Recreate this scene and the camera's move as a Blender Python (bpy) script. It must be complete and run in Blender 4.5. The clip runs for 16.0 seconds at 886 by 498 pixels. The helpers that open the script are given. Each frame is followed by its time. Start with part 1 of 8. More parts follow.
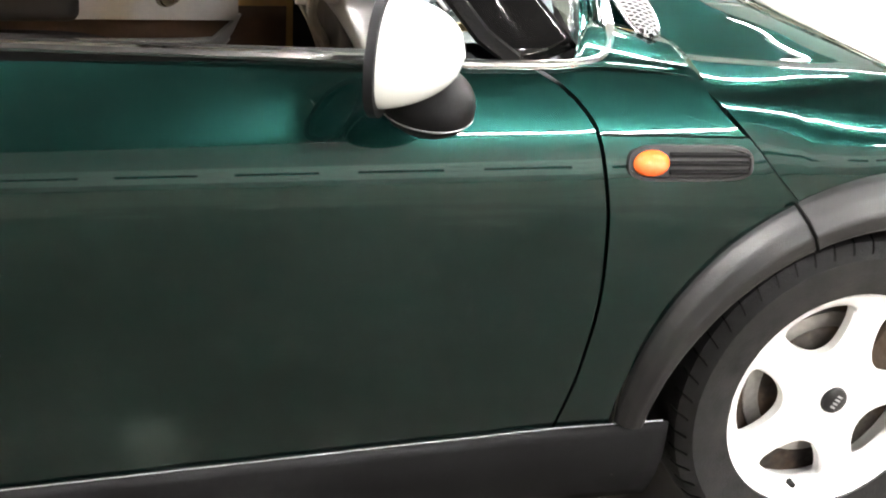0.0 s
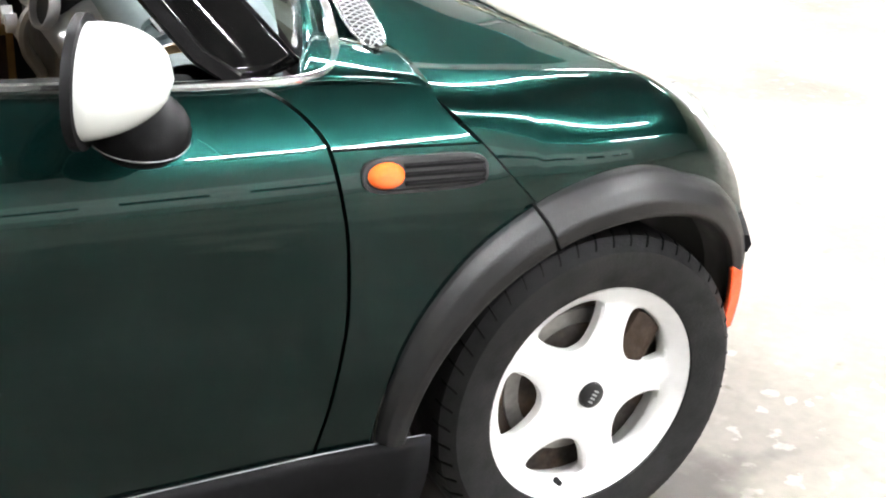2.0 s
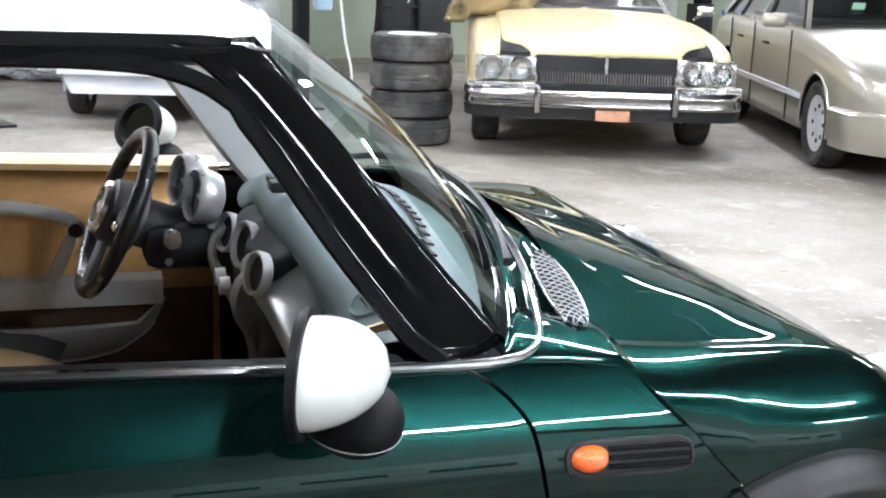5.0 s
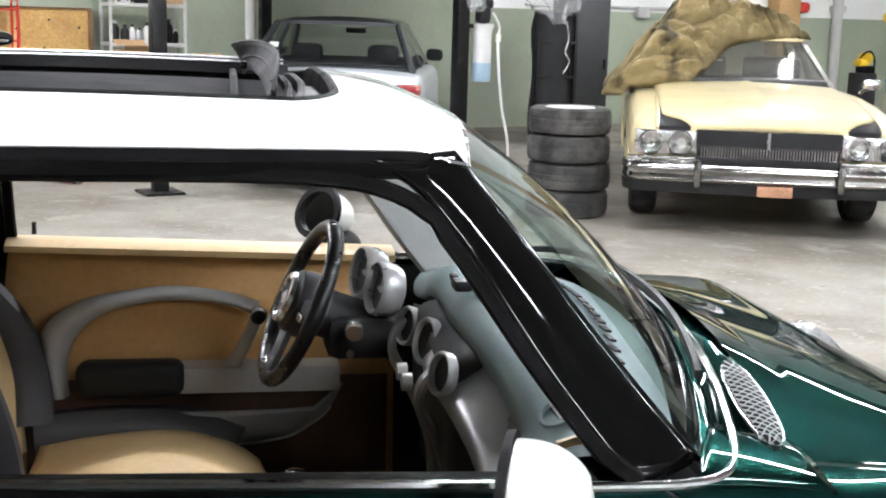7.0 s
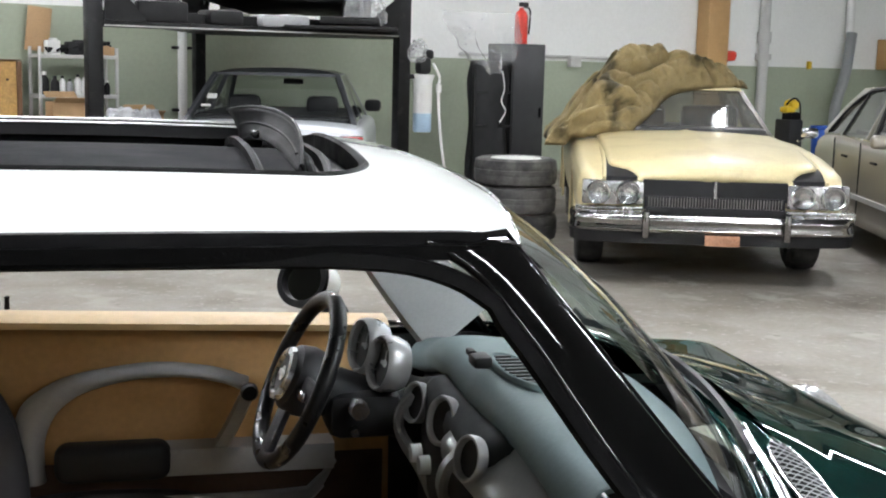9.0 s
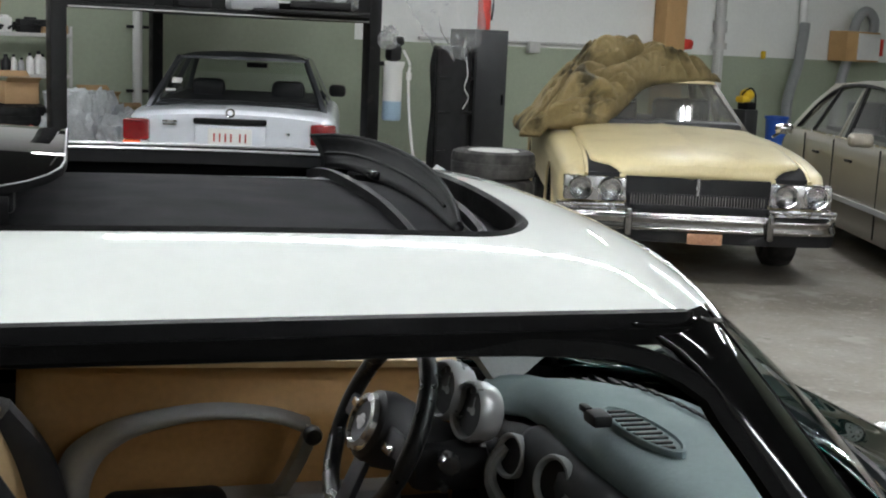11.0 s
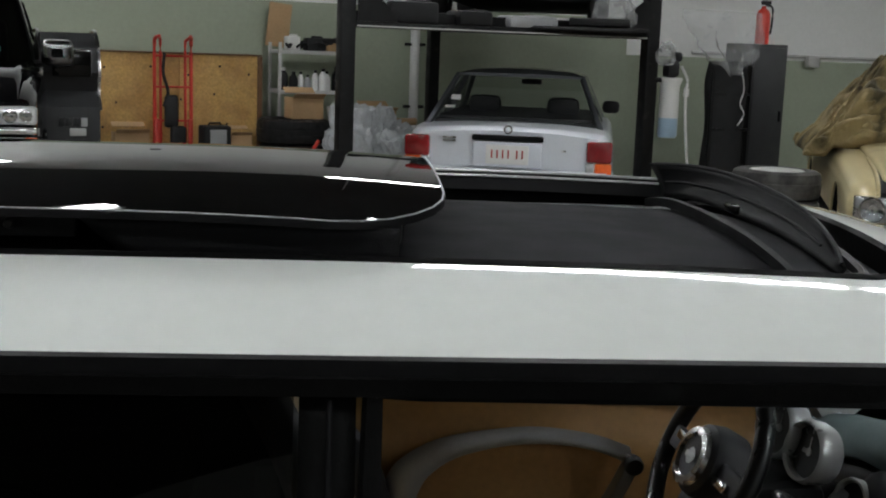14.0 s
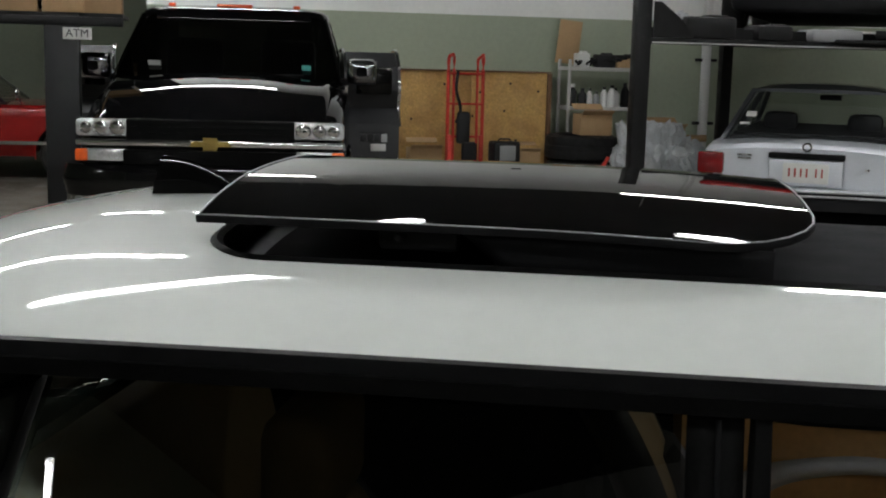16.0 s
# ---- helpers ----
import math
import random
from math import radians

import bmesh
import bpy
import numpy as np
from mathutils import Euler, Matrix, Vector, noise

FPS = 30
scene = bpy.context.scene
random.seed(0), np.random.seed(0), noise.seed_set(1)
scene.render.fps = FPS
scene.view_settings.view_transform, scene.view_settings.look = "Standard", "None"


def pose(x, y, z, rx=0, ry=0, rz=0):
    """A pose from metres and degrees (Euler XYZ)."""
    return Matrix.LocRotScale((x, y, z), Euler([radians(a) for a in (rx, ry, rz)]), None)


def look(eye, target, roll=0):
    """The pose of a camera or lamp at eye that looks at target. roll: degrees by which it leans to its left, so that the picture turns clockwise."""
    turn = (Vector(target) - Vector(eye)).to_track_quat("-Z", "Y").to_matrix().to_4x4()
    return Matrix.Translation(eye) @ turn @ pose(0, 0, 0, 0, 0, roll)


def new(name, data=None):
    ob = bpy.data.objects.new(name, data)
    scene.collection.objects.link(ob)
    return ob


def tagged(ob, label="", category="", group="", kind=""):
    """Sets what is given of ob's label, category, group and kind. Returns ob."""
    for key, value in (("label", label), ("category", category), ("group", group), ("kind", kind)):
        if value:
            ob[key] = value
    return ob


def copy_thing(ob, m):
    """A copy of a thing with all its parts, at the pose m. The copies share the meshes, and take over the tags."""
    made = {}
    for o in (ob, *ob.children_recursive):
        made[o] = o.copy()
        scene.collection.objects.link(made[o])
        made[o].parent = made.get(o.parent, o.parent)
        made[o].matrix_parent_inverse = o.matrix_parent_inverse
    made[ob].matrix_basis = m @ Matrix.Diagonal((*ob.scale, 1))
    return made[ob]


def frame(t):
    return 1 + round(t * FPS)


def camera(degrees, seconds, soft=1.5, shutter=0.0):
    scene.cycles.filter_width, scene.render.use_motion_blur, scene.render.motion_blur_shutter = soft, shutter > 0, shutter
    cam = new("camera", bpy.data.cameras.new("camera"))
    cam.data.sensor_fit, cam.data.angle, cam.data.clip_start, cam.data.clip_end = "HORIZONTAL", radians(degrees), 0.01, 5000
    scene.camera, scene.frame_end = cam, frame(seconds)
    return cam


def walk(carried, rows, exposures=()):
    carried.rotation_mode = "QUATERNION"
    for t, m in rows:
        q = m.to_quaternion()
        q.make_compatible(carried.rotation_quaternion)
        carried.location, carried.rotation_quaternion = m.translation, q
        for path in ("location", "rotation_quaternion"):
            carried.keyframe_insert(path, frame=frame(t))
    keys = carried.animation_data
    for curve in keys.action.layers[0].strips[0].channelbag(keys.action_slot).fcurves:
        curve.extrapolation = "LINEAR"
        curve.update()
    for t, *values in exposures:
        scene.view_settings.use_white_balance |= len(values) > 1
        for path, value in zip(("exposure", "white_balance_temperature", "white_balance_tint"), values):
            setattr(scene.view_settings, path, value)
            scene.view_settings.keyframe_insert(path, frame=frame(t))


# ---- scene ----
cam = camera(39.6, 16.0, soft=2.0)
PATH = [
    (0, (-1.114, -2.371, 1.349), (-0.648, -0.608, 0.526), 4.0),
    (0.5, (-1.085, -2.352, 1.335), (-0.482, -0.627, 0.522), 3.9),
    (1, (-1.059, -2.343, 1.331), (-0.326, -0.667, 0.523), 4.0),
    (1.5, (-1.047, -2.329, 1.332), (-0.241, -0.683, 0.531), 3.8),
    (2, (-1.041, -2.334, 1.341), (-0.238, -0.678, 0.557), 3.5),
    (2.5, (-1.039, -2.332, 1.347), (-0.238, -0.669, 0.579), 3.5),
    (3, (-1.041, -2.327, 1.357), (-0.252, -0.638, 0.63), 3.2),
    (3.5, (-1.048, -2.328, 1.366), (-0.29, -0.596, 0.713), 2.5),
    (4, (-1.06, -2.331, 1.386), (-0.345, -0.555, 0.805), 2.5),
    (4.5, (-1.068, -2.32, 1.405), (-0.411, -0.506, 0.878), 1.7),
    (5, (-1.082, -2.29, 1.427), (-0.507, -0.432, 0.96), 1.9),
    (7.5, (-1.182, -2.265, 1.5), (-0.845, -0.329, 1.126), 1.5),
    (8, (-1.217, -2.274, 1.494), (-0.859, -0.344, 1.112), 1.4),
    (8.5, (-1.243, -2.235, 1.512), (-0.841, -0.307, 1.161), 1.3),
    (9, (-1.296, -2.112, 1.522), (-0.827, -0.191, 1.224), 1.4),
    (11.5, (-1.574, -1.802, 1.608), (-1.001, 0.085, 1.271), 2.6),
    (12, (-1.588, -1.785, 1.611), (-1.088, 0.122, 1.272), 2.4),
    (12.5, (-1.61, -1.781, 1.61), (-1.198, 0.147, 1.276), 2.0),
    (13, (-1.633, -1.783, 1.613), (-1.286, 0.16, 1.289), 2.2),
    (13.5, (-1.656, -1.786, 1.613), (-1.384, 0.169, 1.292), 2.3),
    (14, (-1.684, -1.784, 1.615), (-1.517, 0.182, 1.291), 2.1),
    (14.5, (-1.718, -1.791, 1.619), (-1.691, 0.185, 1.308), 1.7),
    (15, (-1.751, -1.811, 1.622), (-1.849, 0.162, 1.309), 1.9),
    (15.5, (-1.778, -1.824, 1.624), (-1.976, 0.142, 1.314), 1.4),
    (16, (-1.799, -1.825, 1.622), (-2.075, 0.131, 1.309), 1.5),
]
# The picture is brightest at the dark car's flank and settles as the white roof and the hall fill it.
EXPOSURES = [(0, 2.68, 7150, 18), (1.0, 2.60, 7150, 17), (1.5, 2.42, 6950, 17), (2.5, 2.10, 6500, 17), (3.5, 1.86, 6050, 19), (5, 1.52, 6200, 17), (7.5, 1.17, 6500, 16), (9, 0.78, 6500, 15), (11.5, -0.03, 6550, 12), (13.5, -0.5, 6600, 12), (14.5, -0.72, 6650, 12), (16, -0.76, 6750, 12)]
walk(cam, [(t, look(eye, target, roll)) for t, eye, target, roll in PATH], EXPOSURES)

# ---- world and light ----
world = bpy.data.worlds.new("dim_surroundings")
scene.world = world
world.use_nodes = True
world.node_tree.nodes["Background"].inputs[0].default_value = (0.9, 0.95, 1.0, 1)
world.node_tree.nodes["Background"].inputs[1].default_value = 0.02
TUBE_POWER = 105.0


# ---- small tools ----
def curve(tab):
    """A smooth function through the pairs of tab."""
    xs, ys = np.array([a for a, _ in tab], float), np.array([b for _, b in tab], float)
    d = np.diff(ys) / np.diff(xs)
    m = np.r_[d[0], np.where(d[1:] * d[:-1] > 0, 2 * d[1:] * d[:-1] / np.where(d[1:] + d[:-1] == 0, 1, d[1:] + d[:-1]), 0), d[-1]]

    def f(x):
        if x <= xs[0]:
            return float(ys[0] + m[0] * (x - xs[0]))
        if x >= xs[-1]:
            return float(ys[-1] + m[-1] * (x - xs[-1]))
        i = int(np.searchsorted(xs, x)) - 1
        h = xs[i + 1] - xs[i]
        t = (x - xs[i]) / h
        return float(ys[i] * (1 + 2 * t) * (1 - t) ** 2 + m[i] * h * t * (1 - t) ** 2 + ys[i + 1] * t * t * (3 - 2 * t) + m[i + 1] * h * t * t * (t - 1))

    return f


def spline(points, n):
    """n points along a smooth curve through the given ones."""
    p = [Vector(q) for q in points]
    p = [2 * p[0] - p[1], *p, 2 * p[-1] - p[-2]]
    out = []
    for k in range(n):
        s = k / (n - 1) * (len(p) - 3)
        i = min(int(s), len(p) - 4)
        t = s - i
        a, b, c, d = p[i:i + 4]
        out.append(0.5 * (2 * b + (c - a) * t + (2 * a - 5 * b + 4 * c - d) * t * t + (3 * b - a - 3 * c + d) * t ** 3))
    return out


def surf(bm, fn, nu, nv, wrap=False):
    """A grid of faces over fn(u, v), both from 0 to 1."""
    rows = [[bm.verts.new(fn(i / nu, j / nv)) for j in range(nv + 1)] for i in range(nu if wrap else nu + 1)]
    for i in range(nu):
        a, b = rows[i], rows[(i + 1) % len(rows)]
        for j in range(nv):
            bm.faces.new((a[j], b[j], b[j + 1], a[j + 1]))
    return bm


def ring(bm, inner, outer, nv, lift):
    """Faces between two closed outlines of equal count; lift(x, y) gives a point."""
    n = len(inner)
    rows = []
    for k in range(n):
        rows.append([bm.verts.new(lift(*(Vector(inner[k]).lerp(Vector(outer[k]), j / nv)))) for j in range(nv + 1)])
    for k in range(n):
        a, b = rows[k], rows[(k + 1) % n]
        for j in range(nv):
            bm.faces.new((a[j], b[j], b[j + 1], a[j + 1]))
    return bm


def round_rect(x0, x1, y0, y1, r, n=6):
    out = []
    for cx, cy, a0 in ((x1 - r, y1 - r, 0), (x0 + r, y1 - r, 90), (x0 + r, y0 + r, 180), (x1 - r, y0 + r, 270)):
        out += [(cx + r * math.cos(radians(a0 + 90 * k / n)), cy + r * math.sin(radians(a0 + 90 * k / n))) for k in range(n + 1)]
    return out


def sweep(bm, pts, prof, up=(0, 0, 1), closed=False, caps=True):
    """Sweeps the closed outline prof, of (sideways, upwards), along pts."""
    pts, up = [Vector(p) for p in pts], Vector(up)
    loops = []
    for i, p in enumerate(pts):
        a, b = (pts[i - 1], pts[(i + 1) % len(pts)]) if closed else (pts[max(i - 1, 0)], pts[min(i + 1, len(pts) - 1)])
        d = (b - a).normalized()
        s = d.cross(up)
        s = s.normalized() if s.length > 1e-5 else Vector((1, 0, 0))
        w = s.cross(d)
        loops.append([bm.verts.new(p + s * q[0] + w * q[1]) for q in prof])
    m = len(prof)
    for i in range(len(loops) if closed else len(loops) - 1):
        a, b = loops[i], loops[(i + 1) % len(loops)]
        for k in range(m):
            bm.faces.new((a[k], a[(k + 1) % m], b[(k + 1) % m], b[k]))
    if caps and not closed:
        bm.faces.new(loops[0])
        bm.faces.new(loops[-1][::-1])
    return bm


def circle(r, n=8, ry=None):
    return [(r * math.cos(2 * math.pi * k / n), (ry or r) * math.sin(2 * math.pi * k / n)) for k in range(n)]


def tube(bm, pts, r, n=8, closed=False, up=(0, 0, 1)):
    return sweep(bm, pts, circle(r, n), up, closed)


def lathe(bm, prof, n=32, axis="z", at=(0, 0, 0)):
    """Turns the outline prof, of (radius, height), about an axis."""
    def put(r, h, a):
        c, s = r * math.cos(a), r * math.sin(a)
        return Vector(at) + Vector({"z": (c, s, h), "y": (c, h, s), "x": (h, c, s)}[axis])
    loops = [[bm.verts.new(put(r, h, 2 * math.pi * k / n)) for r, h in prof] for k in range(n)]
    for k in range(n):
        a, b = loops[k], loops[(k + 1) % n]
        for j in range(len(prof) - 1):
            bm.faces.new((a[j], b[j], b[j + 1], a[j + 1]))
    bmesh.ops.remove_doubles(bm, verts=bm.verts, dist=1e-5)
    return bm


def box(bm, c, s, bevel=0.0, turn=None, seg=2):
    """A block of size s about c, with rounded edges."""
    made = bmesh.ops.create_cube(bm, size=1.0)["verts"]
    bmesh.ops.scale(bm, vec=s, verts=made)
    if bevel:
        edges = list({e for v in made for e in v.link_edges})
        got = bmesh.ops.bevel(bm, geom=edges, offset=bevel, segments=seg, affect="EDGES", profile=0.5)
        made = list({v for f in got["faces"] for v in f.verts} | {v for v in made if v.is_valid})
    m = Matrix.Translation(c) @ (turn or Matrix())
    bmesh.ops.transform(bm, matrix=m, verts=made)
    return bm


def prism(bm, poly, lift, depth):
    """A plate with the outline poly; lift(a, b, d) gives the point at depth d, from 0 to depth."""
    lo = [bm.verts.new(lift(a, b, 0)) for a, b in poly]
    hi = [bm.verts.new(lift(a, b, depth)) for a, b in poly]
    bm.faces.new(lo)
    bm.faces.new(hi[::-1])
    n = len(poly)
    for k in range(n):
        bm.faces.new((lo[k], hi[k], hi[(k + 1) % n], lo[(k + 1) % n]))
    return bm


def finish(name, bm, material, angle=35, solid=0.0, bevel=0.0):
    bmesh.ops.recalc_face_normals(bm, faces=bm.faces)
    me = bpy.data.meshes.new(name)
    bm.to_mesh(me)
    bm.free()
    me.polygons.foreach_set("use_smooth", [True] * len(me.polygons))
    me.set_sharp_from_angle(angle=radians(angle))
    me.materials.append(material)
    ob = new(name, me)
    if solid:
        s = ob.modifiers.new("thickness", "SOLIDIFY")
        s.thickness, s.offset = solid, 0
    if bevel:
        b = ob.modifiers.new("edge", "BEVEL")
        b.width, b.segments, b.limit_method = bevel, 2, "ANGLE"
    return ob


def thing(name, label, category, m=None, group="", kind=""):
    ob = new(name)
    ob.empty_display_size = 0.2
    ob.matrix_basis = m or Matrix()
    return tagged(ob, label, category, group, kind)


def part(name, bm, material, parent, label="", angle=35, solid=0.0, bevel=0.0):
    ob = finish(name, bm, material, angle, solid, bevel)
    ob.parent = parent
    return tagged(ob, label) if label else ob


def whole(name, bm, material, label, category, m=None, group="", kind="", angle=35, solid=0.0, bevel=0.0):
    ob = finish(name, bm, material, angle, solid, bevel)
    ob.matrix_basis = m or Matrix()
    return tagged(ob, label, category, group, kind)


def B():
    return bmesh.new()


# The hall stands turned against the small car: u runs along its back wall, v towards it.
HALL = radians(20)
RU, RV = Vector((math.cos(HALL), math.sin(HALL), 0)), Vector((-math.sin(HALL), math.cos(HALL), 0))


def hall(u, v, z=0.0, turn=0.0):
    """A pose in the hall, its x along u; turn in degrees."""
    return Matrix.Translation(RU * u + RV * v + Vector((0, 0, z))) @ Matrix.Rotation(HALL + radians(turn), 4, "Z")


# ---- materials ----
def mat(name, color, rough=0.5, metal=0.0, coat=0.0, vary=0.12, scale=6.0, fine=60.0, bump=0.0, bump_scale=80.0, spec=0.5, second=None, second_scale=2.0, second_edge=(0.45, 0.6), trans=0.0, emit=0.0):
    """A surface with variation at two scales; second: another colour in patches."""
    m = bpy.data.materials.new(name)
    m.use_nodes = True
    t = m.node_tree
    n, l = t.nodes, t.links
    b = n["Principled BSDF"]
    c = (*color, 1)
    b.inputs["Base Color"].default_value = c
    b.inputs["Roughness"].default_value = rough
    b.inputs["Metallic"].default_value = metal
    b.inputs["Coat Weight"].default_value = coat
    b.inputs["Coat Roughness"].default_value = 0.03
    b.inputs["Specular IOR Level"].default_value = spec
    b.inputs["Transmission Weight"].default_value = trans
    if emit:
        b.inputs["Emission Color"].default_value = c
        b.inputs["Emission Strength"].default_value = emit
    pos = n.new("ShaderNodeNewGeometry").outputs["Position"]

    def noise_at(s, detail=4.0):
        k = n.new("ShaderNodeTexNoise")
        k.inputs["Scale"].default_value, k.inputs["Detail"].default_value = s, detail
        l.new(pos, k.inputs["Vector"])
        return k.outputs["Fac"]

    base = None
    if second:
        ramp = n.new("ShaderNodeValToRGB")
        ramp.color_ramp.elements[0].position, ramp.color_ramp.elements[1].position = second_edge
        ramp.color_ramp.elements[0].color, ramp.color_ramp.elements[1].color = c, (*second, 1)
        l.new(noise_at(second_scale, 8.0), ramp.inputs[0])
        base = ramp.outputs[0]
    if vary:
        add = n.new("ShaderNodeMath")
        add.operation = "ADD"
        l.new(noise_at(scale), add.inputs[0])
        l.new(noise_at(fine), add.inputs[1])
        rng = n.new("ShaderNodeMapRange")
        rng.inputs["From Min"].default_value, rng.inputs["From Max"].default_value = 0.6, 1.4
        rng.inputs["To Min"].default_value, rng.inputs["To Max"].default_value = 1 - vary, 1 + vary
        l.new(add.outputs[0], rng.inputs["Value"])
        mul = n.new("ShaderNodeVectorMath")
        mul.operation = "SCALE"
        if base:
            l.new(base, mul.inputs[0])
        else:
            mul.inputs[0].default_value = color
        l.new(rng.outputs[0], mul.inputs["Scale"])
        base = mul.outputs[0]
        rr = n.new("ShaderNodeMapRange")
        rr.inputs["From Min"].default_value, rr.inputs["From Max"].default_value = 0.3, 0.7
        rr.inputs["To Min"].default_value, rr.inputs["To Max"].default_value = max(rough * (1 - vary), 0.0), min(rough * (1 + vary), 1.0)
        l.new(noise_at(scale * 1.7), rr.inputs["Value"])
        l.new(rr.outputs[0], b.inputs["Roughness"])
    if base:
        l.new(base, b.inputs["Base Color"])
    if bump:
        k = n.new("ShaderNodeBump")
        k.inputs["Strength"].default_value, k.inputs["Distance"].default_value = bump, 0.004
        l.new(noise_at(bump_scale, 6.0), k.inputs["Height"])
        l.new(k.outputs[0], b.inputs["Normal"])
    return m


def flake_paint(name, under, flake, rough):
    """Clear lacquer over a dark ground with coloured metal flakes."""
    m = mat(name, under, 0.5, 0, 0.72, 0.10, 3, 900, spec=0.0)
    n, l = m.node_tree.nodes, m.node_tree.links
    b = n["Principled BSDF"]
    b.inputs["Coat Roughness"].default_value = 0.015
    b.inputs["Coat IOR"].default_value = 1.45
    g, add, k = n.new("ShaderNodeBsdfGlossy"), n.new("ShaderNodeAddShader"), n.new("ShaderNodeTexNoise")
    g.inputs["Roughness"].default_value = rough
    k.inputs["Scale"].default_value, k.inputs["Detail"].default_value = 1500.0, 2.0
    mix = n.new("ShaderNodeMix")
    mix.data_type = "RGBA"
    mix.inputs["A"].default_value, mix.inputs["B"].default_value = (*[c * 0.7 for c in flake], 1), (*[c * 1.3 for c in flake], 1)
    l.new(n["Geometry"].outputs["Position"], k.inputs["Vector"])
    l.new(k.outputs["Fac"], mix.inputs["Factor"])
    l.new(mix.outputs["Result"], g.inputs["Color"])
    l.new(b.outputs[0], add.inputs[0])
    l.new(g.outputs[0], add.inputs[1])
    l.new(add.outputs[0], n["Material Output"].inputs["Surface"])
    return m


GREEN = flake_paint("green_metallic_paint", (0.0003, 0.0016, 0.0014), (0.0023, 0.0182, 0.0154), 0.25)
WHITE = mat("white_car_paint", (0.755, 0.785, 0.75), 0.5, 0, 1.0, 0.03, 2, 40, spec=0.1)
BLACK_GLOSS = mat("gloss_black_paint", (0.003, 0.003, 0.003), 0.06, 0, 0.0, 0.1, 3, 30, spec=0.28)
ROOF_PANE = mat("black_sunroof_glass", (0.002, 0.002, 0.002), 0.02, 0, 0.0, 0.1, 3, 30, spec=0.11)
BLACK_PLASTIC = mat("black_grained_plastic", (0.009, 0.009, 0.0095), 0.5, 0, 0, 0.15, 5, 90, 0.15, 500, spec=0.04)
BLACK_MATT = mat("matt_black_plastic", (0.010, 0.010, 0.011), 0.6, 0, 0, 0.15, 5, 60, spec=0.3)
FLARE = mat("grey_black_arch_plastic", (0.0105, 0.0105, 0.0112), 0.42, 0, 0, 0.2, 4, 40, 0.2, 400, spec=0.35)
RUBBER = mat("black_rubber", (0.004, 0.004, 0.004), 0.55, 0, 0, 0.25, 9, 70, 0.2, 200, spec=0.03)
TYRE = mat("tyre_rubber", (0.0058, 0.0058, 0.0062), 0.6, 0, 0, 0.3, 10, 80, 0.25, 250, spec=0.3)
TYRE_DUSTY = mat("dusty_tyre_rubber", (0.015, 0.0147, 0.014), 0.8, 0, 0, 0.35, 6, 50, 0.3, 150, second=(0.05, 0.047, 0.044), second_scale=5)
RIM = mat("white_wheel_paint", (0.86, 0.86, 0.85), 0.35, 0, 0.3, 0.04, 8, 60, second=(0.76, 0.75, 0.73), second_scale=9, second_edge=(0.62, 0.75))
CHROME = mat("chrome", (0.82, 0.82, 0.83), 0.08, 1, 0, 0.1, 5, 60)
DULL_CHROME = mat("dull_chrome", (0.55, 0.55, 0.55), 0.25, 1, 0, 0.25, 7, 60)
STEEL = mat("brushed_steel", (0.45, 0.44, 0.42), 0.4, 1, 0, 0.2, 8, 90)
RUST = mat("rusty_brake_metal", (0.045, 0.028, 0.018), 0.7, 0.4, 0, 0.4, 20, 90, 0.3, 120)
SILVER = mat("silver_trim_plastic", (0.68, 0.69, 0.70), 0.3, 0.4, 0.2, 0.06, 6, 80)
GREY_TRIM = mat("grey_trim_plastic", (0.34, 0.346, 0.352), 0.4, 0.2, 0, 0.08, 6, 80, 0.1, 400)
DASH = mat("dark_green_grey_dash", (0.148, 0.196, 0.204), 0.55, 0, 0, 0.1, 6, 120, 0.2, 600, spec=0.15)
TAN = mat("tan_leather", (0.44, 0.25, 0.093), 0.5, 0, 0, 0.15, 5, 60, 0.25, 300)
SEAT_TAN = mat("pale_tan_leather", (0.60, 0.43, 0.22), 0.45, 0, 0, 0.12, 5, 60, 0.25, 300)
CHARCOAL = mat("charcoal_leather", (0.030, 0.030, 0.034), 0.5, 0, 0, 0.15, 5, 60, 0.25, 300)
BROWN = mat("brown_carpet", (0.12, 0.07, 0.04), 0.95, 0, 0, 0.3, 20, 150, 0.4, 300)
HEADLINING = mat("pale_grey_lining", (0.45, 0.46, 0.46), 0.9, 0, 0, 0.08, 8, 150, 0.2, 400)
SCREEN = mat("charcoal_sunroof_cloth", (0.009, 0.009, 0.0105), 0.9, 0, 0, 0.1, 6, 200, 0.2, 700, spec=0.1)
AMBER = mat("amber_lens", (0.92, 0.13, 0.02), 0.12, 0, 0.6, 0.15, 30, 120, spec=0.7)
ORANGE = mat("orange_reflector", (0.85, 0.09, 0.02), 0.2, 0, 0.5, 0.2, 40, 200)
RED_LENS = mat("red_lens", (0.20, 0.004, 0.006), 0.15, 0, 0.5, 0.2, 20, 120)
CLEAR_LENS = mat("clear_lamp_lens", (0.75, 0.76, 0.76), 0.12, 0.6, 0.6, 0.35, 30, 90, 0.3, 60)
MIRROR = mat("mirror_glass", (0.9, 0.9, 0.9), 0.02, 1, 0, 0.0)


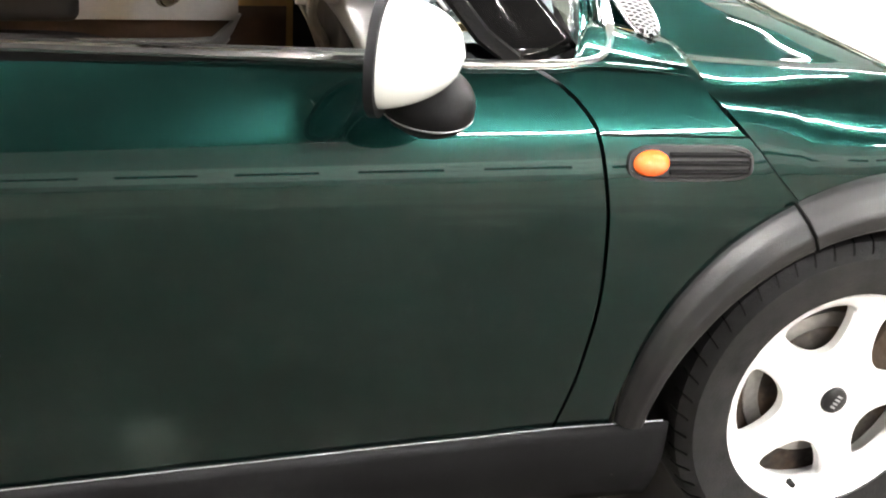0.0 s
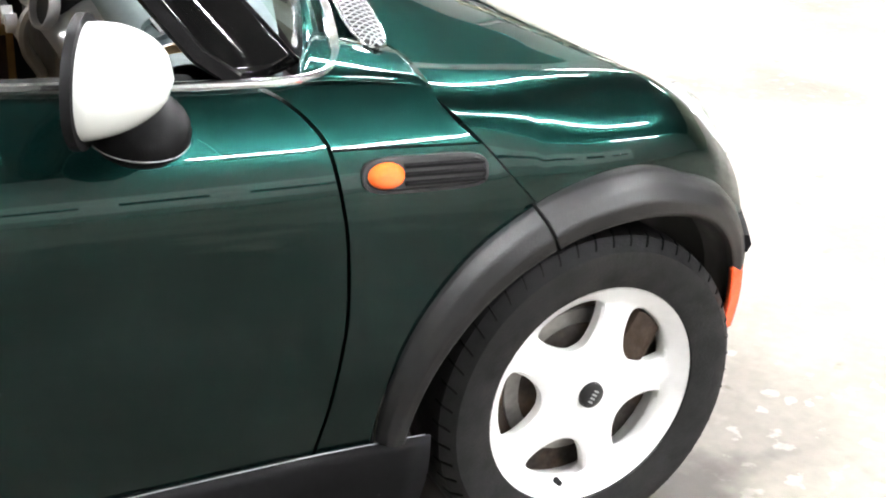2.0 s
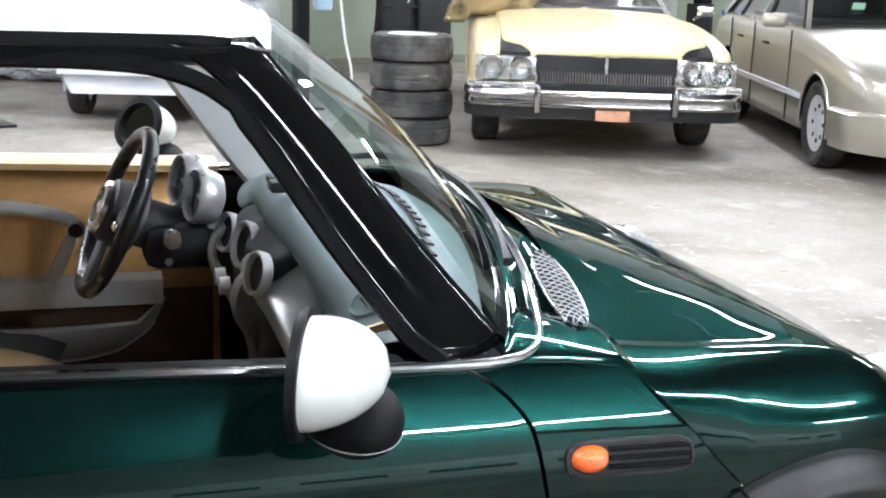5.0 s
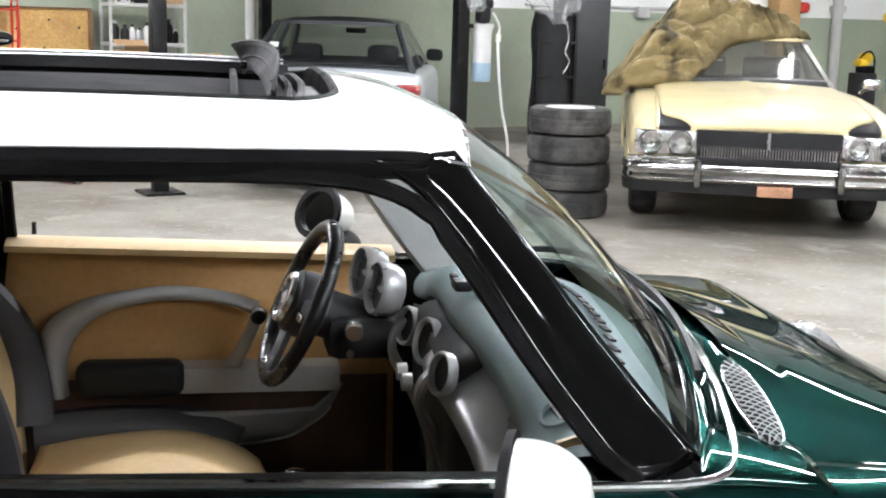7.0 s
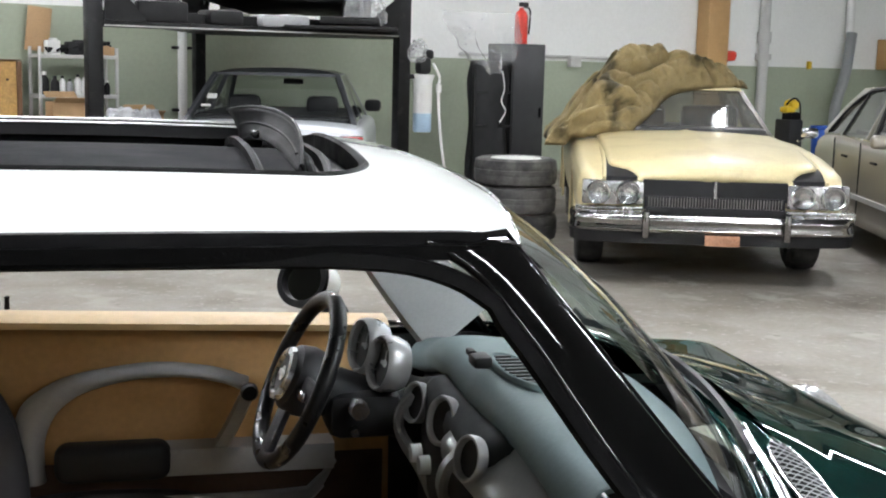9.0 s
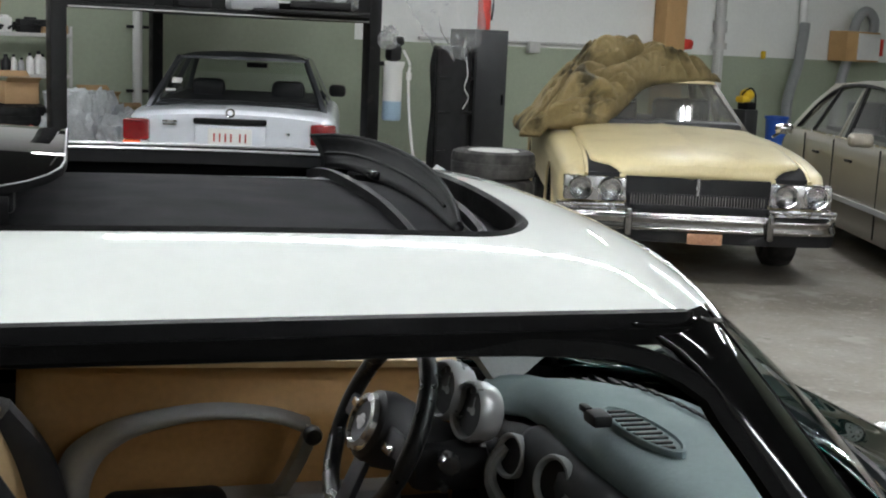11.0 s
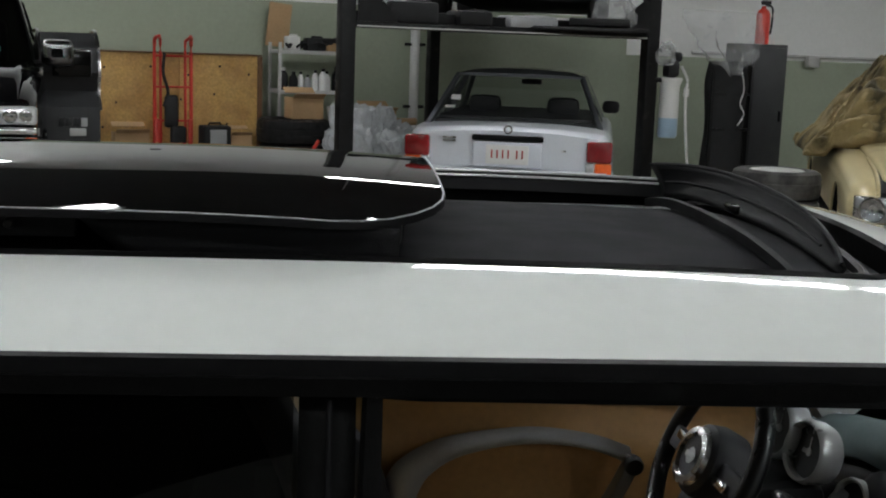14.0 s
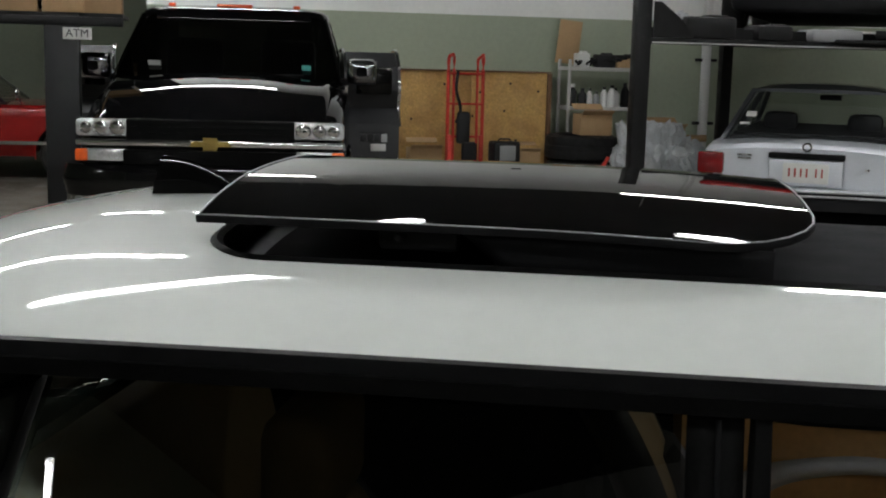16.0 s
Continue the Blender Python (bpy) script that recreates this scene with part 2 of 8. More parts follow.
def glass(name, tint, rough=0.0):
    """Clear pane: see-through with a tint, glossy at grazing angles."""
    m = bpy.data.materials.new(name)
    m.use_nodes = True
    n, l = m.node_tree.nodes, m.node_tree.links
    n.remove(n["Principled BSDF"])
    tilt, fifth, fres = n.new("ShaderNodeLayerWeight"), n.new("ShaderNodeMath"), n.new("ShaderNodeMapRange")
    tr, gl, mix = n.new("ShaderNodeBsdfTransparent"), n.new("ShaderNodeBsdfGlossy"), n.new("ShaderNodeMixShader")
    # the same gloss from either side of a thin pane
    tilt.inputs["Blend"].default_value = 0.5
    fifth.operation, fifth.inputs[1].default_value = "POWER", 5.0
    fres.inputs["To Min"].default_value = 0.06
    l.new(tilt.outputs["Facing"], fifth.inputs[0])
    l.new(fifth.outputs[0], fres.inputs["Value"])
    tr.inputs["Color"].default_value = (*tint, 1)
    gl.inputs["Roughness"].default_value = rough
    l.new(fres.outputs[0], mix.inputs[0])
    l.new(tr.outputs[0], mix.inputs[1])
    l.new(gl.outputs[0], mix.inputs[2])
    l.new(mix.outputs[0], n["Material Output"].inputs["Surface"])
    return m


GLASS = glass("pale_green_glass", (0.72, 0.86, 0.82))
DARK_GLASS = glass("dark_tinted_glass", (0.17, 0.17, 0.155))
TRUCK_GLASS = glass("black_tinted_glass", (0.07, 0.07, 0.065))
SEDAN_GLASS = glass("clear_sedan_glass", (0.86, 0.88, 0.87))
CAR_GLASS = glass("smoked_car_glass", (0.62, 0.64, 0.62))

# ---- the hall ----
CONCRETE = mat("worn_concrete", (0.225, 0.205, 0.175), 0.6, 0, 0, 0.20, 1.6, 30, 0.3, 40, second=(0.155, 0.135, 0.110), second_scale=0.9, second_edge=(0.48, 0.62))


def flaked(m):
    """Flaking pale skin, small dark spots, brown stains and a painted dim patch over a concrete material."""
    n, l = m.node_tree.nodes, m.node_tree.links
    b = n["Principled BSDF"]
    src = b.inputs["Base Color"].links[0].from_socket
    pos = n["Geometry"].outputs["Position"]
    def patch(scale, lo, hi, colour, under, detail=8.0):
        k = n.new("ShaderNodeTexNoise")
        k.inputs["Detail"].default_value = detail
        out = k.outputs["Fac"]
        k.inputs["Scale"].default_value = scale
        l.new(pos, k.inputs["Vector"])
        r = n.new("ShaderNodeMapRange")
        r.inputs["From Min"].default_value, r.inputs["From Max"].default_value = lo, hi
        l.new(out, r.inputs["Value"])
        mix = n.new("ShaderNodeMix")
        mix.data_type = "RGBA"
        mix.inputs["B"].default_value = (*colour, 1)
        l.new(r.outputs[0], mix.inputs["Factor"])
        l.new(under, mix.inputs["A"])
        return mix.outputs["Result"]
    src = patch(2.3, 0.60, 0.66, (0.290, 0.270, 0.238), src, 12.0)
    src = patch(16.0, 0.60, 0.64, (0.270, 0.250, 0.220), src, 4.0)
    src = patch(9.0, 0.68, 0.73, (0.13, 0.11, 0.085), src, 6.0)
    src = patch(1.1, 0.66, 0.80, (0.20, 0.135, 0.08), src, 5.0)
    # broad ragged patch beside the small car, painted dark for the dim light there
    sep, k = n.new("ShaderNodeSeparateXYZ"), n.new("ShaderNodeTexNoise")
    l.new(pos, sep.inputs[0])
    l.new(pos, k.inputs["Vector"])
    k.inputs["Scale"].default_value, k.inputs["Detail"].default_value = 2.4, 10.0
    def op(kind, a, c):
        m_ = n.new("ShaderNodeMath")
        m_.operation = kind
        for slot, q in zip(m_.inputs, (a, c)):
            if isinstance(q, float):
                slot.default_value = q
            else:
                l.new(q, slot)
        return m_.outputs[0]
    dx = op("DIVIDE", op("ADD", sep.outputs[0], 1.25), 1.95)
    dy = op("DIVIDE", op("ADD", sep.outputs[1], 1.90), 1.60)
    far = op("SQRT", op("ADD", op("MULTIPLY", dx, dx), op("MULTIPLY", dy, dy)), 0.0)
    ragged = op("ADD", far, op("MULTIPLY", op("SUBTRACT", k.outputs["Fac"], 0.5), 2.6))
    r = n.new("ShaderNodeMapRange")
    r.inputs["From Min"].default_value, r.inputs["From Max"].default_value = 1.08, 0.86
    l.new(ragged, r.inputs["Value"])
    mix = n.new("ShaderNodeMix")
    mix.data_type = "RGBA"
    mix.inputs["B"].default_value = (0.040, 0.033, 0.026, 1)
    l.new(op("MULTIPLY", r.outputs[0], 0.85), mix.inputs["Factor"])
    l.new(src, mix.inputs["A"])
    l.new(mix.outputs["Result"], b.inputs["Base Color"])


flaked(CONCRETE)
WALL_GREEN = mat("pale_green_wall_paint", (0.33, 0.37, 0.28), 0.7, 0, 0, 0.07, 0.8, 20, 0.15, 60, second=(0.26, 0.29, 0.21), second_scale=0.6, second_edge=(0.52, 0.75))
WALL_WHITE = mat("off_white_wall_paint", (0.80, 0.81, 0.785), 0.7, 0, 0, 0.05, 0.8, 20, 0.15, 60)
WALL_DARK = mat("grey_wall_paint", (0.36, 0.365, 0.345), 0.7, 0, 0, 0.1, 0.8, 20, 0.15, 60)
CEILING = mat("dark_painted_ceiling", (0.055, 0.055, 0.055), 0.8, 0, 0, 0.05, 0.5, 20)
TUBE = mat("lit_fluorescent_tube", (0.93, 0.98, 1.0), 0.5, vary=0, emit=TUBE_POWER)
FIXTURE = mat("white_enamel_fixture", (0.75, 0.75, 0.73), 0.4)
CEIL_Z = 5.2
U0, U1, V0, V1 = -13.0, 19.0, -9.0, 12.5

bm = B()
box(bm, (3, 5.2, -0.1), (36, 33, 0.2))
whole("floor", bm, CONCRETE, "worn grey concrete garage floor with stains, flakes and a painted dim patch", "floor", hall(0, 0), kind="structure")
bm = B()
box(bm, (3, 5.2, CEIL_Z + 0.1), (36, 33, 0.2))
whole("ceiling", bm, CEILING, "dark painted garage ceiling deck", "ceiling", hall(0, 0), kind="structure")
bm = B()
box(bm, (1.95, V1 + 0.15, 1.03), (9.3, 0.3, 2.06))
box(bm, (12.8, V1 + 0.15, 0.8), (12.4, 0.3, 1.6))
whole("wall_back_lower", bm, WALL_GREEN, "pale green painted lower back wall", "wall", hall(0, 0), kind="structure")
bm = B()
box(bm, (1.95, V1 + 0.17, 2.06 + (CEIL_Z - 2.06) / 2), (9.3, 0.3, CEIL_Z - 2.06))
box(bm, (12.8, V1 + 0.17, 1.6 + (CEIL_Z - 1.6) / 2), (12.4, 0.3, CEIL_Z - 1.6))
upper_wall = whole("wall_back_upper", bm, WALL_WHITE, "off-white painted upper back wall", "wall", hall(0, 0), kind="structure")
bm = B()
box(bm, (3, V0 - 0.15, CEIL_Z / 2), (32, 0.3, CEIL_Z))
whole("wall_front", bm, WALL_DARK, "grey painted front wall", "wall", hall(0, 0), kind="structure")
# wide sectional door with a row of panes, seen mirrored in the green car's flank
garage = thing("door_1", "sectional garage door, white above, with a row of panes", "garage door", hall(-1.2, V0 + 0.03), kind="structure")
for k in range(4):
    bm = B()
    box(bm, (0, 0, 0.32 + 0.62 * k), (9.6, 0.05, 0.61), 0.008)
    section = part("panel", bm, WALL_WHITE if k > 0 else WALL_DARK, garage)
    if k == 2:
        for j in range(9):
            bm = B()
            box(bm, (-4.2 + 1.05 * j, 0.028, 0.32 + 0.62 * k), (0.72, 0.02, 0.30), 0.006)
            part("pane", bm, BLACK_GLOSS, section)
for name, c, s in (("wall_left", (U0 - 0.15, 5.2, CEIL_Z / 2), (0.3, 28.4, CEIL_Z)), ("wall_bay_back", (-7.9, 19.4, CEIL_Z / 2), (10.6, 0.3, CEIL_Z)), ("wall_bay_side", (-2.55, 15.95, CEIL_Z / 2), (0.3, 6.6, CEIL_Z)), ("wall_right", (U1 + 0.15, 1.75, CEIL_Z / 2), (0.3, 21.5, CEIL_Z))):
    bm = B()
    box(bm, c, s)
    whole(name, bm, WALL_GREEN, "painted garage wall closing the hall", "wall", hall(0, 0), kind="structure")


def strip_light(m, length=2.4):
    """A hanging fixture with two lit tubes."""
    f = thing("strip_light", "white fluorescent strip light with lit tubes, unseen under the ceiling", "lamp", m, "fluorescent strip lights")
    bm = B()
    prism(bm, [(-0.085, -0.03), (-0.05, 0.0), (0.05, 0.0), (0.085, -0.03), (0.092, -0.025), (0.05, 0.06), (-0.05, 0.06), (-0.092, -0.025)], lambda a, b, d: (d - length / 2, a, b), length)
    part("housing", bm, FIXTURE, f)
    for y in (-0.034, 0.034):
        bm = B()
        tube(bm, [(-length / 2 + 0.02, y, -0.05), (length / 2 - 0.02, y, -0.05)], 0.019, 8)
        part("tube", bm, TUBE, f)
    for x in (-length * 0.4, length * 0.4):
        bm = B()
        tube(bm, [(x, 0, 0.055), (x, 0, CEIL_Z - 4.1)], 0.006, 6)
        part("rod", bm, FIXTURE, f)
    return f


# rows along the small car and hall; several are unseen lights added to brighten
LIGHTS = [(-0.2, 3.40, 0), (2.3, 3.42, 0), (-2.4, -1.6, 0), (-5.3, 3.55, 0), (-3.6, 2.55, 46), (2.3, -1.7, 0), (1.9, -6.2, 0), (5.6, -5.0, 0), (4.9, -8.2, 0), (-11.2, -7.1, 49), (-8.0, 7.6, 0), (-0.5, 8.6, 0), (-6.1, 10.1, 20), (8.5, 5.5, 0), (8.0, 10.5, 0), (13.0, 9.0, 0), (4.52, 9.2, 71)]
first = strip_light(pose(LIGHTS[0][0], LIGHTS[0][1], 4.1))
for lx, ly, turn in LIGHTS[1:]:
    copy_thing(first, pose(lx, ly, 4.1, 0, 0, turn))
strip_light(pose(0.18, -5.35, 4.1), 0.6)

# ---- the small green car: x forwards, front axle at x = 0, right side at -y ----
mini = thing("hatchback_car", "dark green metallic hatchback with white roof parked on concrete", "car")
HW = curve([(0.15, 0.745), (0.22, 0.785), (0.29, 0.803), (0.40, 0.829), (0.55, 0.847), (0.68, 0.851), (0.735, 0.848), (0.77, 0.840), (0.80, 0.828), (0.83, 0.812), (0.865, 0.791), (0.90, 0.766), (0.96, 0.725)])


def side(x, z):
    """Half the body's width."""
    w = HW(z)
    if x > -0.1:
        w -= 0.55 * (x + 0.1) ** 2
    if x < -2.0:
        w -= 0.30 * (x + 2.0) ** 2
    return w


def belt(x):
    return 0.884 + max(0.0, -0.6 - x) * 0.032


def sill_z(x):
    return 0.297 - 0.05 * max(0.0, -0.5 - x)


DOOR_GAP = curve([(0.25, -0.508), (0.318, -0.496), (0.436, -0.476), (0.565, -0.465), (0.672, -0.470), (0.741, -0.481), (0.80, -0.493), (0.835, -0.517), (0.865, -0.553), (0.884, -0.592), (0.90, -0.63)])
HOOD_GAP = curve([(0.60, -0.085), (0.684, -0.160), (0.737, -0.211), (0.790, -0.258), (0.835, -0.303), (0.87, -0.33)])
ARCH_Z, ARCH_R = 0.303, 0.404
G = 0.003


def arch_x(z):
    return -math.sqrt(max(ARCH_R ** 2 - (z - ARCH_Z) ** 2, 0.0))


def panel(x0, x1, z0, z1, nu, nv, sgn=-1, inset=0.0):
    """A side panel between the edges x0(z), x1(z) and z0(x), z1(x), with turned-in edges."""
    def fn(u, v):
        xa = 0.0
        for _ in range(4):
            za = z0(xa) + (z1(xa) - z0(xa)) * v
            xa = x0(za) + (x1(za) - x0(za)) * u
        za = z0(xa) + (z1(xa) - z0(xa)) * v
        return (xa, sgn * (side(xa, za) - inset), za)
    bm = B()
    rows = [[None] * (nv + 3) for _ in range(nu + 3)]
    for i in range(nu + 3):
        for j in range(nv + 3):
            u, v = min(max((i - 1) / nu, 0), 1), min(max((j - 1) / nv, 0), 1)
            p = Vector(fn(u, v))
            if i in (0, nu + 2) or j in (0, nv + 2):
                p.y -= sgn * 0.022
            rows[i][j] = bm.verts.new(p)
    for i in range(nu + 2):
        for j in range(nv + 2):
            bm.faces.new((rows[i][j], rows[i + 1][j], rows[i + 1][j + 1], rows[i][j + 1]))
    bmesh.ops.dissolve_degenerate(bm, dist=1e-5, edges=bm.edges)
    return bm


REAR_GAP = -1.70
for sgn in (-1, 1):
    door = part("door", panel(lambda z: REAR_GAP + G, lambda z: DOOR_GAP(z) - G, lambda x: sill_z(x) + G, lambda x: belt(x) - 0.004, 44, 30, sgn), GREEN, mini, "dark green door with a chrome belt strip", 30)
    part("wing", panel(lambda z: DOOR_GAP(z) + G, lambda z: (arch_x(z) if z < 0.684 else HOOD_GAP(z)) - G, lambda x: 0.286, lambda x: 0.797 + 0.03 * (-0.49 - x) - 0.0015, 16, 36, sgn), GREEN, mini, "green lower wing panel", 30)
    # upper wing piece beneath the windscreen pillar, up to the chrome strip
    def upper(u, v, sgn=sgn):
        z = 0.797 + v * 0.085
        xa, xb = DOOR_GAP(z) + G, HOOD_GAP(z) - G
        x = xa + (xb - xa) * u
        zt = 0.797 + 0.03 * (-0.49 - x) + 0.0015 + v * (0.880 - 0.797)
        return (x, sgn * side(x, zt), zt)
    bm = B()
    surf(bm, upper, 14, 10)
    part("scuttle_side", bm, GREEN, mini, angle=30)
    bm = B()
    tube(bm, [(x, sgn * (side(x, 0.797) - 0.0005), 0.797 + 0.03 * (-0.49 - x)) for x in np.linspace(-0.487, -0.268, 14)], 0.0026, 6)
    part("wing_joint", bm, RUBBER, mini, "dark joint across the wing")
    # rear quarter
    part("rear_quarter", panel(lambda z: -2.85 + 0.12 * max(z - 0.5, 0), lambda z: REAR_GAP - G, lambda x: 0.30, lambda x: belt(x) - 0.004, 24, 18, sgn), GREEN, mini, "green rear quarter panel", 30)
    # sill cladding
    bm = B()
    def sill(u, v, sgn=sgn):
        x = -2.1 + u * 1.795
        z = 0.125 + v * (sill_z(x) - 0.125)
        y = side(x, sill_z(x)) + 0.006 - 0.05 * (1 - v) ** 2 + 0.004 * math.sin(v * 3.14)
        return (x, sgn * y, z)
    surf(bm, sill, 40, 8)
    part("sill_cladding", bm, BLACK_PLASTIC, mini, "black plastic sill cladding", solid=0.006)
    bm = B()
    tube(bm, [(x, sgn * (side(x, sill_z(x)) + 0.002), sill_z(x)) for x in np.linspace(-2.1, -0.312, 40)], 0.0013, 6)
    part("sill_line", bm, GREY_TRIM, mini, "thin pale line along the sill")
    # chrome strip along the window line, round the foot of the pillar
    bm = B()
    pts = [(x, sgn * (side(x, belt(x)) + 0.010), belt(x) + 0.003) for x in np.linspace(-2.55, -0.70, 40)]
    sweep(bm, pts, [(-0.006, -0.006), (0.003, -0.006), (0.006, -0.001), (0.003, 0.005), (-0.006, 0.006)])
    part("belt_chrome", bm, CHROME, mini, "bright chrome belt strip")
    bm = B()
    pts = spline([(-0.70, sgn * 0.785, 0.888), (-0.60, sgn * 0.786, 0.886), (-0.54, sgn * 0.784, 0.886), (-0.495, sgn * 0.772, 0.887), (-0.462, sgn * 0.742, 0.890), (-0.434, sgn * 0.682, 0.899), (-0.414, sgn * 0.61, 0.912), (-0.390, sgn * 0.50, 0.932), (-0.366, sgn * 0.34, 0.955), (-0.352, sgn * 0.17, 0.968), (-0.346, 0, 0.972)], 70)
    sweep(bm, pts, circle(0.0080, 10, 0.0070))
    part("screen_chrome", bm, CHROME, mini, "chrome strip round the windscreen foot")

# wheel arch flares
FL = [(0.452, -0.006), (0.447, 0.010), (0.428, 0.034), (0.400, 0.048), (0.368, 0.044), (0.356, 0.032), (0.352, 0.010), (0.352, -0.05)]


def flare_y(x, z):
    return side(min(max(x, -2.9), 0.42), min(max(z, 0.30), 0.70))


FLARE_R = curve([(75, 0.418), (91, 0.431), (111, 0.427), (128, 0.423), (140, 0.418), (152, 0.413), (165, 0.405), (182, 0.396)])


def flare(x_axle, a0, a1, sgn):
    def fn(u, v):
        a = radians(a0 + (a1 - a0) * u)
        k = v * (len(FL) - 1)
        i = min(int(k), len(FL) - 2)
        r = FL[i][0] + (FL[i + 1][0] - FL[i][0]) * (k - i)
        o = FL[i][1] + (FL[i + 1][1] - FL[i][1]) * (k - i)
        r = 0.352 + (r - 0.352) * (FLARE_R(max(math.degrees(a), 75)) - 0.352) / 0.100
        if x_axle > -1:
            fw = min(max((62 - math.degrees(a)) / 62, 0), 1)
            r = (0.352 - 0.038 * fw) + (r - 0.352) * (1 - 0.35 * fw)
        x, z = r * math.cos(a), ARCH_Z + r * math.sin(a)
        xr, zr = 0.425 * math.cos(a), ARCH_Z + 0.425 * math.sin(a)
        soft = 0.55 + 0.45 * math.sin(max(min(a, math.pi), 0))
        return (x_axle + x, sgn * (flare_y(xr + (x_axle if x_axle < -1 else 0), zr) + o * soft), z)
    bm = B()
    surf(bm, fn, 60, 28)
    return bm


for sgn in (-1, 1):
    part("arch_flare", flare(0.0, -10, 180.4, sgn), FLARE, mini, "dark grey plastic wheel-arch flare", 50)
    # joint across the flare, in line with the bonnet's edge
    bm = B()
    tube(bm, [(x, sgn * (flare_y(0.425 * math.cos(a), ARCH_Z + 0.425 * math.sin(a)) + o), ARCH_Z + r * math.sin(a)) for r, o, a in [(r, o + 0.0005, radians(114.5)) for r, o in [(0.352 + (q - 0.352) * 0.75, h) for q, h in FL[:6]]] for x in (r * math.cos(a),)], 0.003, 6)
    part("flare_joint", bm, RUBBER, mini)
    part("arch_flare", flare(-2.467, -4, 190, sgn), FLARE, mini, "dark grey plastic wheel-arch flare", 50)
    bm = B()
    def refl(u, v, sgn=sgn):
        z = 0.372 + 0.124 * u
        x = 0.276 + 0.030 * v + 0.02 * (1 - (2 * u - 1) ** 2) * 0.5 + 0.006 * u
        return (x, sgn * (0.768 - 0.35 * (x - 0.276)), z)
    surf(bm, refl, 12, 5)
    part("side_reflector", bm, ORANGE, mini, "upright orange side reflector", solid=0.008)
    # wheel well
    bm = B()
    surf(bm, lambda u, v: ((0.40 - 0.07 * max(1 - u * 2.6, 0)) * math.cos(radians(200 * u - 4)), sgn * (0.80 - 0.10 * max(1 - u * 2.6, 0) - 0.35 * v), ARCH_Z + 0.40 * math.sin(radians(200 * u - 4))), 24, 3)
    part("wheel_well", bm, BLACK_MATT, mini, solid=0.004)
    # gap backing, so that joints read dark
    bm = B()
    surf(bm, lambda u, v: (-1.8 + u * 1.40, sgn * (side(-1.0, 0.2 + v * 0.67) - 0.03), 0.2 + v * 0.67), 4, 12)
    part("inner_side", bm, BLACK_MATT, mini, solid=0.004)

# bonnet with the front wings in one piece
ZF = curve([(-0.36, 0.871), (-0.25, 0.860), (-0.12, 0.851), (0.0, 0.845), (0.07, 0.838), (0.14, 0.816), (0.236, 0.768), (0.332, 0.710), (0.414, 0.645), (0.448, 0.59), (0.475, 0.52)])
ZC = curve([(-0.36, 0.955), (-0.22, 0.921), (-0.10, 0.886), (0.0, 0.856), (0.10, 0.824), (0.20, 0.786), (0.30, 0.742), (0.40, 0.692), (0.50, 0.635), (0.56, 0.58)])


def low_z(x):
    if x < -0.16:
        return curve([(-0.34, 0.868), (-0.303, 0.835), (-0.258, 0.790), (-0.211, 0.737), (-0.160, 0.684)])(x)
    if x < 0.30:
        r = ARCH_R - 0.012 * min(max((x + 0.18) / 0.22, 0), 1)
        return ARCH_Z + math.sqrt(r * r - x * x)
    return ARCH_Z + math.sqrt((ARCH_R - 0.012) ** 2 - 0.30 ** 2) - (x - 0.30) * 0.4


def bonnet(u, v):
    t = -1 + 2 * v
    s = 1 - abs(t)
    sg = -1 if t < 0 else 1
    x = -0.325 + 0.80 * u
    zf, zc = ZF(x), ZC(x)
    z0 = min(low_z(x), zf - 0.004)
    k = 1 - 0.9 * max(x - 0.05, 0) ** 2
    zb = min(z0, 0.684, zf - 0.004)
    zs, zt = zb + (zf - zb) * 0.55, zb + (zf - zb) * 0.86
    ease = min(max((x + 0.325) / 0.32, 0), 1)
    ease = ease * ease * (3 - 2 * ease)
    pts = [(side(x, zb), zb), (min(side(x, zs), side(x, zb) + 0.01) - 0.006 * ease, zs), (side(x, zt) * (1 - ease) + 0.768 * k * ease, zt), (0.715 * k, zf), (0.645 * k, zf + 0.001), (0.53 * k, zf + (zc - zf) * 0.19), (0.40 * k, zf + (zc - zf) * 0.50), (0.22 * k, zf + (zc - zf) * 0.86), (0, zc)]
    n = len(pts)
    g = lambda j: Vector(pts[j]) if j < n else Vector((-pts[n - 2][0], pts[n - 2][1]))
    def section(w):
        i = min(int(w), n - 2)
        f = w - i
        a = g(i - 1) if i > 0 else 2 * g(0) - g(1)
        b, c, d = g(i), g(i + 1), g(i + 2)
        return 0.5 * (2 * b + (c - a) * f + (2 * a - 5 * b + 4 * c - d) * f * f + (3 * b - a - 3 * c + d) * f ** 3)
    # the section is cut where the gap or the arch crosses it
    lo, hi = 0.0, 3.0
    for _ in range(14):
        mid = (lo + hi) / 2
        if section(mid).y < z0:
            lo = mid
        else:
            hi = mid
    q = section(lo + s * (n - 1 - lo))
    x -= 0.10 * max(x - 0.1, 0) / 0.375 * min(abs(q.x) / 0.70, 1) ** 2
    x += 0.055 * max(1 - u * 6, 0) * max(1 - (q.x / 0.6) ** 2, 0)
    return (x, sg * q.x, q.y)


bm = B()
surf(bm, bonnet, 48, 96)
part("bonnet", bm, GREEN, mini, "glossy dark green bonnet", 40)

